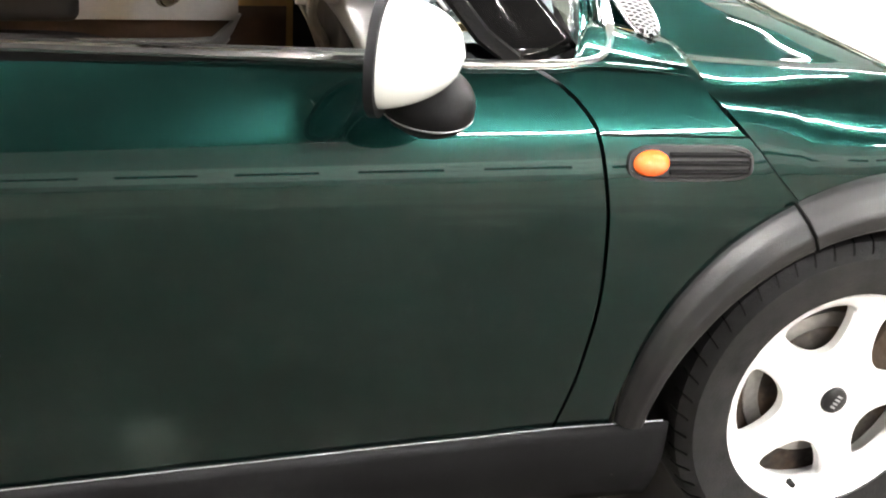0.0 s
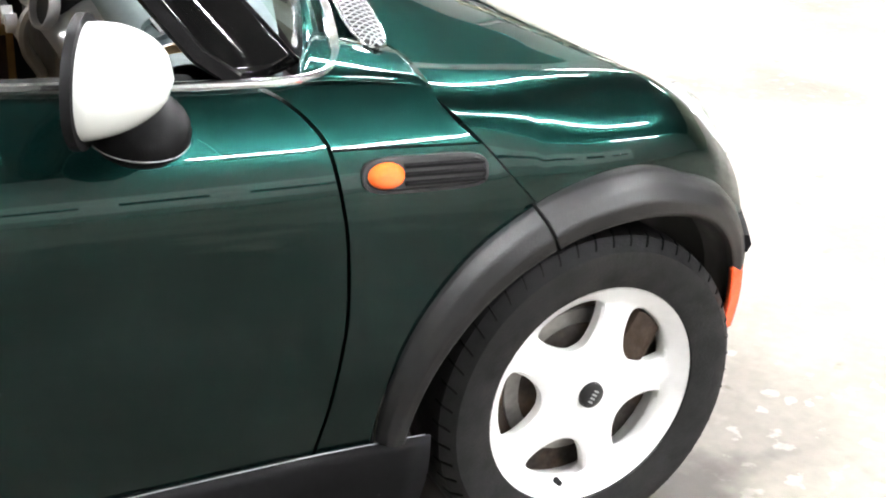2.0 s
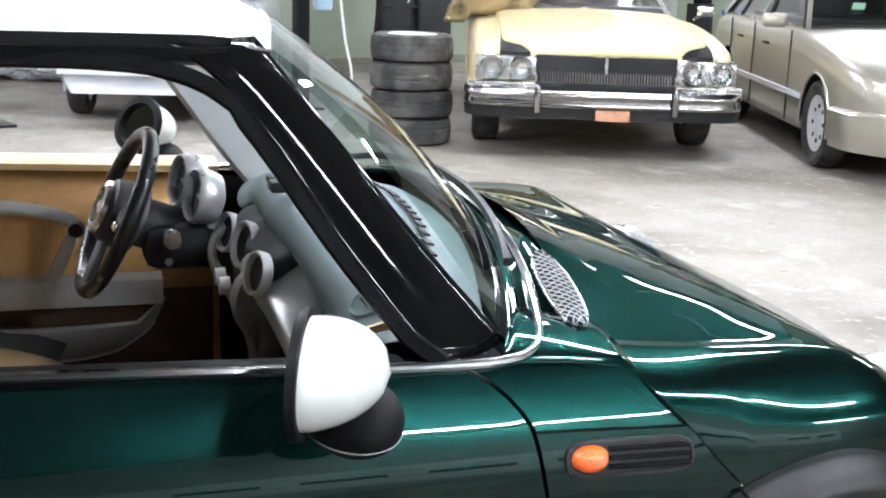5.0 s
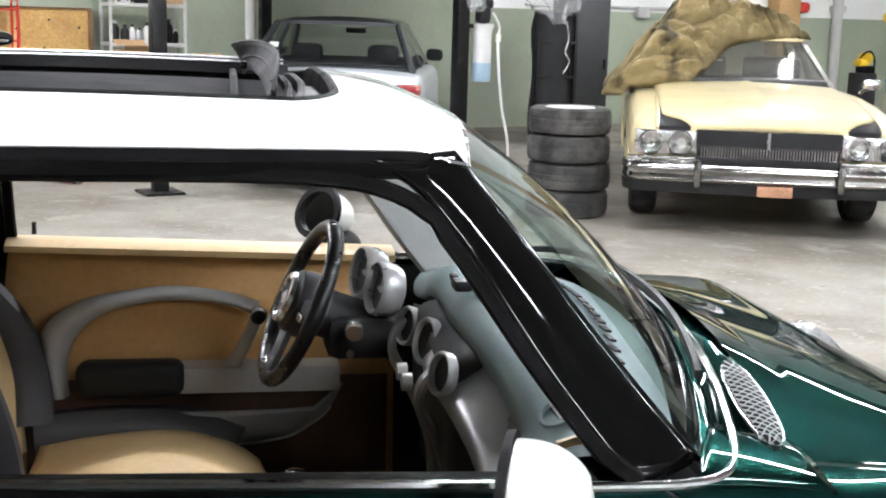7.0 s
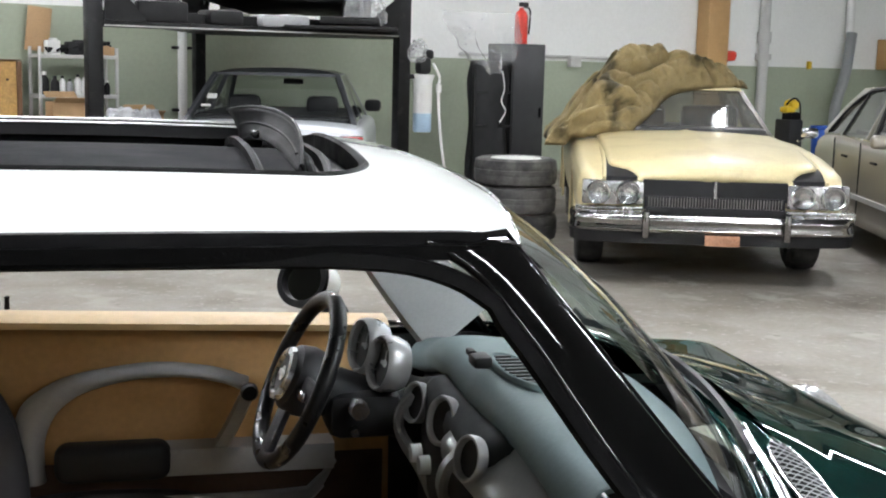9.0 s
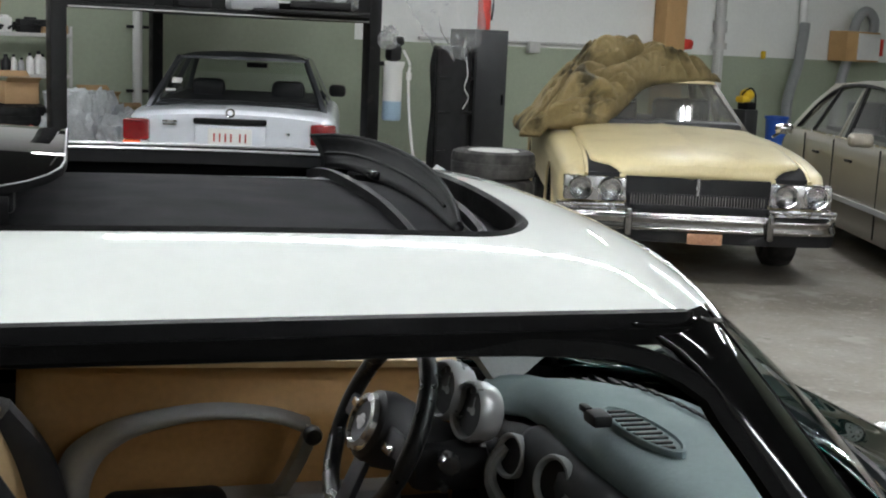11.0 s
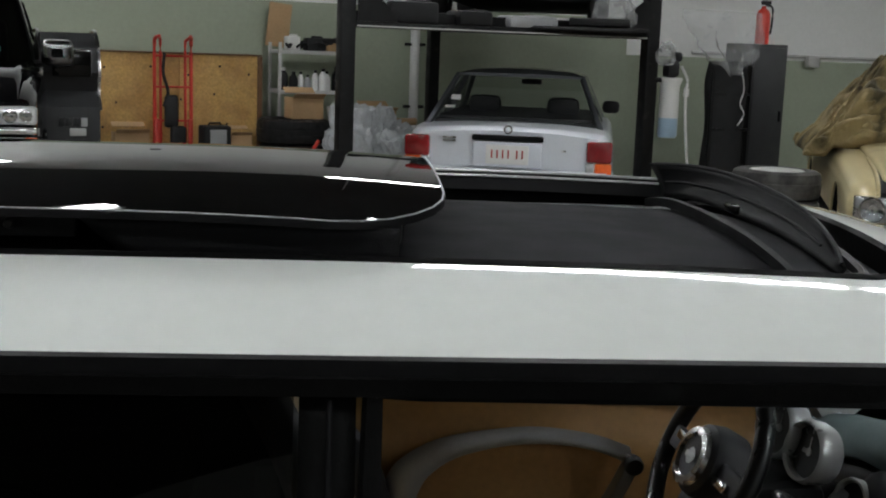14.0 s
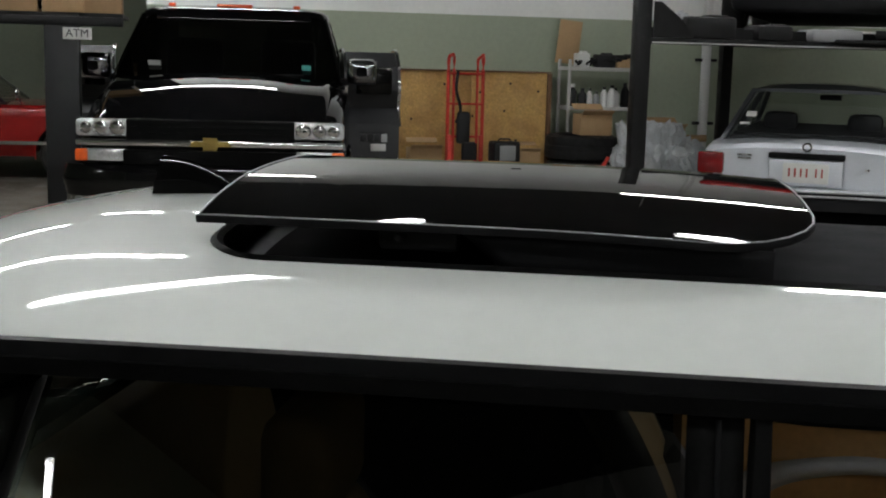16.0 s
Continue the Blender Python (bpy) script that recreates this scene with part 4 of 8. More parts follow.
# ---- its wheels ----
# dark brown that stands for the shade inside the wheels
WHEEL_SHADE = mat("wheel_inside_shade", (0.026, 0.020, 0.016), 0.8, 0, 0, 0.4, 25, 90, 0.3, 120, second=(0.07, 0.042, 0.025), second_scale=14)
def wheel(m, name="wheel", rim_mat=RIM):
    w = new(name)
    w.empty_display_size = 0.1
    w.parent, w.matrix_basis = mini, m
    bm = B()
    prof = [(0.198, 0.055), (0.205, 0.066), (0.222, 0.076), (0.248, 0.079), (0.270, 0.076), (0.284, 0.068), (0.293, 0.058), (0.297, 0.040), (0.299, 0.0), (0.297, -0.04), (0.293, -0.058), (0.272, -0.08), (0.250, -0.083), (0.205, -0.07), (0.198, -0.05)]
    lathe(bm, prof, 72, "y")
    tyre = part("tyre", bm, TYRE, w, "black road tyre", 30)
    # narrow cuts across the shoulders and round the tread
    for k in range(52):
        a = 2 * math.pi * k / 52
        bm = B()
        for sy in (-1,):
            line = [(0.2800, 0.0735), (0.2860, 0.0680), (0.2935, 0.0585), (0.2974, 0.0420)]
            rows = []
            for j, (r, y) in enumerate(line):
                lean = 0.004 * j * sy
                rows.append([bm.verts.new(((r + up) * 1.0, sy * (y + up * 0.6), lean + w)) for up, w in ((-0.004, -0.0013), (0.0004, -0.0013), (0.0004, 0.0013), (-0.004, 0.0013))])
            for a_, b_ in zip(rows, rows[1:]):
                for j in range(4):
                    bm.faces.new((a_[j], a_[(j + 1) % 4], b_[(j + 1) % 4], b_[j]))
            bm.faces.new(rows[0])
            bm.faces.new(rows[-1][::-1])
        if k == 0:
            cut = part("tread_cut", bm, RUBBER, tyre)
        else:
            bm.free()
            twin = new("tread_cut", cut.data)
            twin.parent, twin.matrix_basis = tyre, Matrix.Rotation(-a, 4, "Y")
    # five-spoke face
    bm = B()
    def face(a, b, d=0.0):
        r = math.hypot(a, b)
        h = 0.050 + 0.0072 * math.cos(min(r / 0.2, 1) * 3.14) + 0.022 * max(0.0, (r - 0.165) / 0.035) ** 1.5
        return (a, -(h - d), b)
    for k in range(5):
        mid = radians(252 + 72 * k)
        win = []
        for j in range(48):
            q = 2 * math.pi * j / 48
            c, s = math.cos(q), math.sin(q)
            rr = 0.155 + (0.018 * c ** 0.45 if c > 0 else -0.064 * abs(c))
            aa = mid + radians(23.5) * abs(s) ** 0.85 * (1 if s > 0 else -1)
            win.append((rr * math.cos(aa), rr * math.sin(aa)))
        sec = []
        for j in range(48):
            q = 2 * math.pi * j / 48
            c, s = math.cos(q), math.sin(q)
            m2 = max(abs(c), abs(s))
            rr = 0.114 + 0.086 * c / m2
            aa = mid + radians(36) * s / m2
            sec.append((rr * math.cos(aa), rr * math.sin(aa)))
        rows = [[bm.verts.new(face(*p, d)) for p in poly] for poly, d in ((win, 0.022), (win, 0.005), ([(a * 0.8 + c * 0.2, b * 0.8 + d * 0.2) for (a, b), (c, d) in zip(win, sec)], 0.0), (sec, 0.0))]
        for a, b in zip(rows, rows[1:]):
            for j in range(48):
                bm.faces.new((a[j], a[(j + 1) % 48], b[(j + 1) % 48], b[j]))
    lathe(bm, [(0.199, -0.062), (0.2035, -0.066), (0.2075, -0.063), (0.207, -0.055), (0.200, -0.050), (0.190, -0.02), (0.185, 0.06)], 72, "y")
    lathe(bm, [(0.0, -0.0575), (0.028, -0.057)], 24, "y")
    bmesh.ops.remove_doubles(bm, verts=bm.verts, dist=2e-4)
    rim = part("rim", bm, rim_mat, w, "white five-spoke alloy rim", 40)
    # disc added behind the spokes, coloured as the shaded inside of the rim
    bm = B()
    lathe(bm, [(0.02, -0.006), (0.10, -0.004), (0.12, 0.004), (0.1865, 0.010)], 40, "y")
    part("wheel_shade_disc", bm, WHEEL_SHADE, w, "dark brown disc standing for the shade inside the wheel")
    bm = B()
    lathe(bm, [(0.0, -0.0665), (0.018, -0.066), (0.023, -0.063), (0.025, -0.055)], 24, "y")
    cap = part("hub_cap", bm, FLARE, rim, "dark grey hub cap with a worn badge")
    bm = B()
    for k in range(4):
        box(bm, (-0.0105 + 0.007 * k, -0.0668, 0.0), (0.0035, 0.001, 0.010))
    bmesh.ops.rotate(bm, verts=bm.verts, cent=(0, 0, 0), matrix=Matrix.Rotation(radians(-60), 3, "Y"))
    part("badge_bars", bm, GREY_TRIM, rim)
    bm = B()
    lathe(bm, [(0.0, -0.070), (0.005, -0.070), (0.006, -0.055)], 8, "y", (0.168 * math.cos(radians(252)), 0, 0.168 * math.sin(radians(252))))
    part("valve", bm, BLACK_MATT, rim)
    bm = B()
    lathe(bm, [(0.05, 0.0), (0.137, 0.0), (0.137, 0.02), (0.05, 0.02)], 36, "y")
    part("brake_disc", bm, STEEL, w, "worn brake disc")
    bm = B()
    box(bm, (0.10, -0.005, 0.06), (0.07, 0.06, 0.13), 0.012, Matrix.Rotation(radians(30), 4, "Y"))
    part("brake_caliper", bm, RUST, w, "rusty brake caliper")
    bm = B()
    lathe(bm, [(0.0, 0.03), (0.19, 0.03), (0.19, 0.035)], 32, "y")
    part("backing_plate", bm, BLACK_MATT, w)
    return w


front_wheel = wheel(pose(0, -0.735, 0.303, 0, 0, 3))
copy_thing(front_wheel, pose(-2.467, -0.735, 0.303, 0, 40, 0))
copy_thing(front_wheel, pose(0, 0.735, 0.303, 0, 0, 183))
copy_thing(front_wheel, pose(-2.467, 0.735, 0.303, 0, 25, 180))


# ---- its door mirrors ----
def mirror_bowl(sgn):
    """A white rounded cap over a black foot; the glass looks back."""
    bm = B()
    c = Vector((-0.777, -0.985, 0.947) if sgn < 0 else (-0.862, 0.985, 0.945))
    def cap(u, v):
        a = 2 * math.pi * u
        # v 0: front tip, 1: rear rim
        r = math.sqrt(max(1 - (1 - v) ** 2.1, 0.0))
        x = 0.075 - 0.135 * v
        wy = 0.090 * (1 if math.cos(a) * sgn > 0 else 1.0)
        wz = 0.071 if math.sin(a) > 0 else 0.058
        return c + Vector((x, wy * r * math.cos(a), wz * r * math.sin(a) + 0.012 * (1 - v)))
    surf(bm, cap, 36, 14, True)
    for v in bm.verts:
        v.co.x = c.x - 0.06 + (v.co.x - c.x + 0.06) * 0.74
    TURN = Matrix.Translation(c) @ Matrix.Rotation(radians(-20 if sgn < 0 else 28), 4, "Z") @ Matrix.Rotation(radians(0 if sgn < 0 else 21), 4, "Y") @ Matrix.Translation(-c)
    bmesh.ops.transform(bm, matrix=TURN, verts=bm.verts)
    bmesh.ops.remove_doubles(bm, verts=bm.verts, dist=1e-4)
    m = part("door_mirror", bm, WHITE, mini, "white rounded door mirror cap on a black foot", 50)
    bm = B()
    rim = [c + Vector((-0.060, 0.090 * math.cos(a), (0.071 if math.sin(a) > 0 else 0.058) * math.sin(a))) for a in np.linspace(0, 2 * math.pi, 37)[:-1]]
    sweep(bm, rim, [(-0.008, -0.006), (0.010, -0.006), (0.010, 0.005), (-0.008, 0.006)], up=(1, 0, 0), closed=True)
    bmesh.ops.transform(bm, matrix=TURN, verts=bm.verts)
    part("mirror_rim", bm, BLACK_PLASTIC, m)
    bm = B()
    surf(bm, lambda u, v: c + Vector((-0.055, 0.087 * v * math.cos(6.2832 * u), (0.068 if u < 0.5 else 0.055) * v * math.sin(6.2832 * u))), 30, 3, True)
    bmesh.ops.transform(bm, matrix=TURN, verts=bm.verts)
    part("mirror_pane", bm, MIRROR, m, "mirror glass")
    bm = B()
    def foot(u, v):
        a, b = 2 * math.pi * u, math.pi * (v - 0.5)
        return c + Vector((0.006 + 0.060 * math.cos(b) * math.cos(a), -sgn * 0.045 + 0.096 * math.cos(b) * math.sin(a), -0.058 + 0.043 * math.sin(b)))
    surf(bm, foot, 32, 14, True)
    bmesh.ops.remove_doubles(bm, verts=bm.verts, dist=1e-4)
    base = part("mirror_foot", bm, BLACK_PLASTIC, m, "black mirror foot")
    bm = B()
    tube(bm, [c + Vector((0.006 + 0.0568 * math.cos(a), -sgn * 0.045 + 0.091 * math.sin(a), -0.072)) for a in np.linspace(0, 2 * math.pi, 41)[:-1]], 0.0011, 6, True)
    part("foot_seam", bm, GREY_TRIM, base)


for sgn in (-1, 1):
    mirror_bowl(sgn)


# ---- inside the small car ----
def X(p, *q):
    return Vector((p, *q))


# far and near door cards
# brown darkened to carry the shade below the door bar
LOWER_SHADE = mat("shade_brown_leather", (0.075, 0.040, 0.022), 0.6, 0, 0, 0.2, 6, 80, 0.25, 300)
for sgn in (1, -1):
    bm = B()
    def card(u, v, sgn=sgn):
        x = -1.66 + 0.92 * u
        z = 0.36 + (belt(x) + (0.012 if sgn > 0 else -0.055) - 0.36) * v
        y = 0.655 + 0.095 * max(v - 0.82, 0) / 0.18 + 0.02 * math.sin(math.pi * v)
        return (x, sgn * y, z)
    surf(bm, card, 30, 24)
    part("door_card", bm, TAN, mini, "tan leather door lining", solid=0.01)
    bm = B()
    surf(bm, lambda u, v, sgn=sgn: (-1.62 + 0.86 * u, sgn * (0.640 + 0.004 * math.sin(3.1416 * v)), 0.37 + 0.25 * v), 10, 6)
    part("lower_lining", bm, LOWER_SHADE, mini, "lower door lining, its brown darkened for shade", solid=0.006)
    bm = B()
    if sgn < 0:
        sweep(bm, [(x, -0.752, belt(x) - 0.004) for x in np.linspace(-1.64, -0.66, 16)], [(-0.024, -0.012), (0.022, -0.012), (0.022, 0.006), (-0.024, 0.006)])
        part("window_slot", bm, RUBBER, mini, "black rubber window slot")
        bm = B()
    sweep(bm, [(x, sgn * 0.735 if sgn > 0 else -0.712, belt(x) + (0.018 if sgn > 0 else -0.052)) for x in np.linspace(-1.66, -0.74, 16)], [(-0.055, -0.012), (0.05, -0.014), (0.055, 0.002), (0.03, 0.012), (-0.03, 0.014), (-0.056, 0.002)])
    part("door_top_roll", bm, SEAT_TAN, mini, "pale tan padded door top")
    bm = B()
    # a crescent, broad behind and narrow in front, with its foot behind the armrest
    outer_e = spline([(-1.565, 0.585, 0), (-1.585, 0.68, 0), (-1.57, 0.752, 0), (-1.52, 0.796, 0), (-1.454, 0.824, 0), (-1.34, 0.843, 0), (-1.25, 0.846, 0), (-1.147, 0.831, 0), (-1.072, 0.806, 0)], 48)
    inner_e = spline([(-1.515, 0.585, 0), (-1.520, 0.66, 0), (-1.505, 0.715, 0), (-1.474, 0.755, 0), (-1.417, 0.788, 0), (-1.315, 0.811, 0), (-1.212, 0.811, 0), (-1.135, 0.796, 0), (-1.088, 0.776, 0)], 48)
    def band(u, v, sgn=sgn):
        k = min(int(round(u * (len(outer_e) - 1))), min(len(outer_e), len(inner_e)) - 1)
        p = outer_e[k].lerp(inner_e[k], v)
        return (p.x, sgn * (0.645 - 0.040 * math.sin(math.pi * v) ** 0.45), p.y)
    surf(bm, band, 47, 12)
    part("door_loop", bm, GREY_TRIM, mini, "grey crescent door grab loop", 60)
    bm = B()
    sweep(bm, spline([(-1.075, sgn * 0.608, 0.800), (-1.085, sgn * 0.604, 0.765), (-1.115, sgn * 0.608, 0.70), (-1.145, sgn * 0.618, 0.645)], 12), [(-0.012, -0.020), (0.012, -0.020), (0.018, 0), (0.012, 0.020), (-0.012, 0.020)], up=(0, sgn, 0))
    part("loop_strut", bm, GREY_TRIM, mini, "grey strut of the grab loop")
    bm = B()
    lathe(bm, [(0, -0.012), (0.016, -0.012), (0.020, -0.006), (0.020, 0.01)], 16, "y")
    bmesh.ops.transform(bm, matrix=Matrix.Translation((-1.075, sgn * 0.585, 0.785)) @ Matrix.Rotation(0 if sgn > 0 else math.pi, 4, "Z"), verts=bm.verts)
    part("loop_bolt", bm, BLACK_MATT, mini)
    bm = B()
    box(bm, (-1.372, sgn * 0.600, 0.636), (0.25, 0.075, 0.088), 0.030, seg=4)
    part("armrest", bm, BLACK_MATT, mini, "black padded door armrest")
    bm = B()
    sweep(bm, [(x, sgn * 0.617, 0.628 - 0.01 * (x + 1.2) ** 2) for x in np.linspace(-1.30, -0.882, 12)], [(-0.03, -0.035), (0.03, -0.03), (0.036, 0.0), (0.03, 0.03), (-0.03, 0.035)])
    part("door_bar", bm, GREY_TRIM, mini, "grey door bar")
    bm = B()
    foot = curve([(-1.56, 0.505), (-1.50, 0.487), (-1.424, 0.463), (-1.25, 0.454), (-1.109, 0.455), (-1.002, 0.470), (-0.94, 0.505), (-0.907, 0.532), (-0.874, 0.600)])
    def pouch(u, v, sgn=sgn):
        x = -1.56 + 0.686 * u
        zt = 0.552 + 0.055 * max(u - 0.90, 0) / 0.10
        z = foot(x) + (zt - foot(x)) * v
        return (x, sgn * (0.642 - 0.062 * v ** 0.6 * (1 - 0.5 * abs(2 * u - 1) ** 4) + 0.008 * max(v - 0.93, 0) / 0.07), z)
    surf(bm, pouch, 40, 14)
    part("door_pocket", bm, GREY_TRIM, mini, "grey door pocket", 60, solid=0.006)
    bm = B()
    tube(bm, [(x, sgn * 0.636, foot(x) - 0.002) for x in np.linspace(-1.555, -0.90, 30)], 0.004, 6)
    part("pocket_edge", bm, SILVER, mini, "bright lower edge of the door pocket")
    bm = B()
    lathe(bm, [(0.055, 0.004), (0.065, 0.0), (0.072, 0.004), (0.072, 0.012)], 24, "y")
    bmesh.ops.transform(bm, matrix=Matrix.Translation((-0.83, sgn * 0.648, 0.47)) @ Matrix.Rotation(math.pi if sgn < 0 else 0, 4, "Z"), verts=bm.verts)
    part("door_speaker", bm, BROWN, mini)
    bm = B()
    lathe(bm, [(0, 0), (0.006, 0), (0.005, 0.022), (0.0065, 0.028), (0, 0.031)], 8, "z", (-1.60, sgn * 0.742, 0.955))
    part("lock_pin", bm, BLACK_MATT, mini)

# floor, tunnel, rear bench, bulkheads
bm = B()
box(bm, (-1.35, 0, 0.24), (1.7, 1.40, 0.06), 0.01)
box(bm, (-1.2, 0, 0.34), (1.3, 0.24, 0.18), 0.05)
part("cabin_floor", bm, BROWN, mini, "dark brown cabin carpet")
bm = B()
box(bm, (-2.3, 0, 0.50), (0.50, 1.2, 0.16), 0.05, seg=3)
box(bm, (-2.52, 0, 0.78), (0.14, 1.2, 0.56), 0.05, Matrix.Rotation(radians(-14), 4, "Y"), 3)
part("rear_bench", bm, SEAT_TAN, mini, "tan leather rear bench")
bm = B()
box(bm, (-2.74, 0, 0.66), (0.10, 1.3, 0.72), 0.04)
part("tail_panel", bm, GREEN, mini)
bm = B()
surf(bm, lambda u, v: (-2.84 + 0.14 * v, -0.50 + u, 0.95 + 0.35 * v), 8, 8)
part("rear_glass", bm, DARK_GLASS, mini, "dark rear window")
bm = B()
box(bm, (-0.40, 0, 0.58), (0.06, 1.38, 0.60), 0.02)
part("bulkhead", bm, BLACK_MATT, mini)
# lining under the roof, with the inner pillars
bm = B()
ring(bm, inner, [(x * 0.985 - 0.03, y * 0.97) for x, y in outer], 6, lambda x, y: (x, y, roof_z(x, y) - 0.045))
surf(bm, lambda u, v: (-2.30 + 1.2 * u, -0.39 + 0.78 * v, 1.345), 2, 2)
part("roof_lining", bm, HEADLINING, mini, "pale grey roof lining")
for sgn in (-1, 1):
    bm = B()
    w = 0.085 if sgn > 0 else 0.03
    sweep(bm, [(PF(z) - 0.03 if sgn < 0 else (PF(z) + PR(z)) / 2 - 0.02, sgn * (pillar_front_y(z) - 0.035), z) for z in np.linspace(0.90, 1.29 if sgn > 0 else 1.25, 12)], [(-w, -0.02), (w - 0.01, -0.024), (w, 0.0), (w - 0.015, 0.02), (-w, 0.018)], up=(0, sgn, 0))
    # near trim takes charcoal instead of grey, to look unlit from outside
    part("inner_pillar", bm, HEADLINING if sgn > 0 else CHARCOAL, mini, "inner pillar trim, grey on the far side, darkened on the near")


# dashboard
FACIA = mat("dull_silver_facia", (0.30, 0.305, 0.305), 0.28, 0.3, 0.2, 0.06, 6, 80)
DZ = curve([(0, 0.972), (0.2, 0.966), (0.35, 0.950), (0.5, 0.912), (0.60, 0.890), (0.70, 0.872)])


def dash(u, v):
    y = -0.66 + 1.32 * u
    c = DZ(abs(y))
    k = abs(y) / 0.66
    path = [(-0.405 - 0.10 * k * k, c - 0.030 + 0.006 * k), (-0.53 - 0.04 * k, c - 0.004), (-0.63 - 0.015 * k, c + 0.004), (-0.695 + 0.02 * k, c - 0.006), (-0.725 + 0.03 * k, c - 0.034), (-0.722 + 0.03 * k, c - 0.065), (-0.70 + 0.03 * k, c - 0.075)]
    w = v * (len(path) - 1)
    i = min(int(w), len(path) - 2)
    f = w - i
    g = lambda j: Vector(path[min(max(j, 0), len(path) - 1)])
    a, b, d, e = g(i - 1), g(i), g(i + 1), g(i + 2)
    q = 0.5 * (2 * b + (d - a) * f + (2 * a - 5 * b + 4 * d - e) * f * f + (3 * b - a - 3 * d + e) * f ** 3)
    return (q.x, y, q.y)


bm = B()
surf(bm, dash, 50, 36)
board = part("dashboard", bm, DASH, mini, "dark green-grey padded dashboard top", 60)
bm = B()
def facia(u, v):
    y = -0.65 + 0.63 * u
    c = DZ(abs(y)) - 0.060
    k = abs(y) / 0.66
    return (curve([(0, -0.69), (0.2, -0.745), (0.45, -0.780), (0.7, -0.775), (1.0, -0.70)])(v) + 0.035 * k, y, c - 0.135 * v - 0.01 * math.sin(v * 3.14))
surf(bm, facia, 24, 20)
part("facia_panel", bm, FACIA, mini, "silver curved facia panel", 60, solid=0.004)
bm = B()
def facia_b(u, v):
    y = 0.16 + 0.49 * u
    c = DZ(abs(y)) - 0.065
    a = math.pi * 0.62 * v
    return (-0.63 - 0.07 * math.cos(a - 0.35), y, c - 0.02 - 0.135 * math.sin(a) - 0.12 * v)
surf(bm, facia_b, 12, 12)
part("facia_driver", bm, BLACK_MATT, mini, solid=0.004)
bm = B()
box(bm, (-0.56, 0, 0.62), (0.25, 1.24, 0.42), 0.04)
part("knee_panel", bm, BLACK_MATT, mini, "black lower dashboard")
# centre stack: silver side struts, round vents, large middle dial
bm = B()
box(bm, (-0.70, 0.01, 0.78), (0.13, 0.50, 0.26), 0.05, seg=3)
stack = part("centre_console", bm, BLACK_MATT, mini, "black centre stack with silver rings")


def ring_at(name, c, r, rr, facing, parent, material, depth=0.05, hole=0.82):
    bm = B()
    lathe(bm, [(r * hole, depth * 0.7), (r * (hole + 0.02), 0.0), (r * (hole + 0.08), -rr), (r, -rr), (r * 1.04, 0.0), (r * 1.0, depth)], 32)
    bmesh.ops.transform(bm, matrix=look(c, Vector(c) + Vector(facing)) , verts=bm.verts)
    ob = part(name, bm, material, parent)
    bm = B()
    lathe(bm, [(0, depth * 0.35), (r * 0.83, depth * 0.4)], 24)
    bmesh.ops.transform(bm, matrix=look(c, Vector(c) + Vector(facing)), verts=bm.verts)
    part("disc", bm, BLACK_MATT, ob)
    return ob


FACE = (-0.93, -0.28, 0.22)
for c, r in (((-0.778, 0.215, 0.852), 0.041), ((-0.778, -0.205, 0.872), 0.039)):
    ring_at("round_vent", c, r, 0.006, FACE, mini, GREY_TRIM, 0.014)
ring_at("middle_dial", (-0.768, 0.03, 0.868), 0.046, 0.005, FACE, mini, GREY_TRIM, 0.014)
for y0, y1 in ((-0.135, -0.10), (0.245, 0.17)):
    bm = B()
    sweep(bm, spline([(-0.775, y0, 0.86), (-0.80, y0, 0.83), (-0.803, y0 * 0.95, 0.785), (-0.77, y1, 0.72), (-0.73, y1, 0.60), (-0.72, y1, 0.45)], 20), [(-0.013, -0.008), (0.013, -0.008), (0.015, 0), (0.011, 0.009), (-0.011, 0.009)], up=(1, 0, 0))
    part("console_strut", bm, FACIA, mini, "dull silver console strut")
for k in range(2):
    bm = B()
    lathe(bm, [(0, 0.0), (0.018, 0), (0.017, -0.02), (0, -0.022)], 16, "x", (-0.80, 0.02 + 0.05 * (k * 2 - 1) * 0.7, 0.80))
    part("console_knob", bm, SILVER, mini)
# side vent, demister slots, dash-top grille, phone mount
sv = ring_at("side_vent", (-0.658, -0.543, 0.909), 0.031, 0.004, (-0.45, -0.25, 0.85), mini, DASH, 0.008, 0.78)
bm = B()
box(bm, (0, 0, 0), (0.046, 0.006, 0.004), 0.001)
bmesh.ops.transform(bm, matrix=look((-0.660, -0.544, 0.912), (-0.660 - 0.45, -0.544 - 0.25, 0.912 + 0.85)) @ Matrix.Rotation(radians(25), 4, "Z"), verts=bm.verts)
part("vane", bm, GREY_TRIM, sv)
for k in range(22):
    bm = B()
    y = 0.50 - 0.046 * k
    box(bm, (-0.478 - 0.10 * (y / 0.66) ** 2, y, DZ(abs(y)) - 0.006), (0.013, 0.036, 0.004), 0, Matrix.Rotation(radians(12), 4, "Y"))
    part("demister_slot", bm, BLACK_MATT, board)
bm = B()
lathe(bm, [(0.0, 0.001), (0.9, 0.001), (0.94, 0.006), (1.0, 0.004), (1.03, -0.006)], 32)
bmesh.ops.transform(bm, matrix=Matrix.Translation((-0.645, -0.045, DZ(0) + 0.006)) @ Matrix.Rotation(radians(4), 4, "Z") @ Matrix.Diagonal((0.036, 0.125, 1, 1)), verts=bm.verts)
oval = part("dash_grille", bm, DASH, mini, "oval grille in the dashboard top")
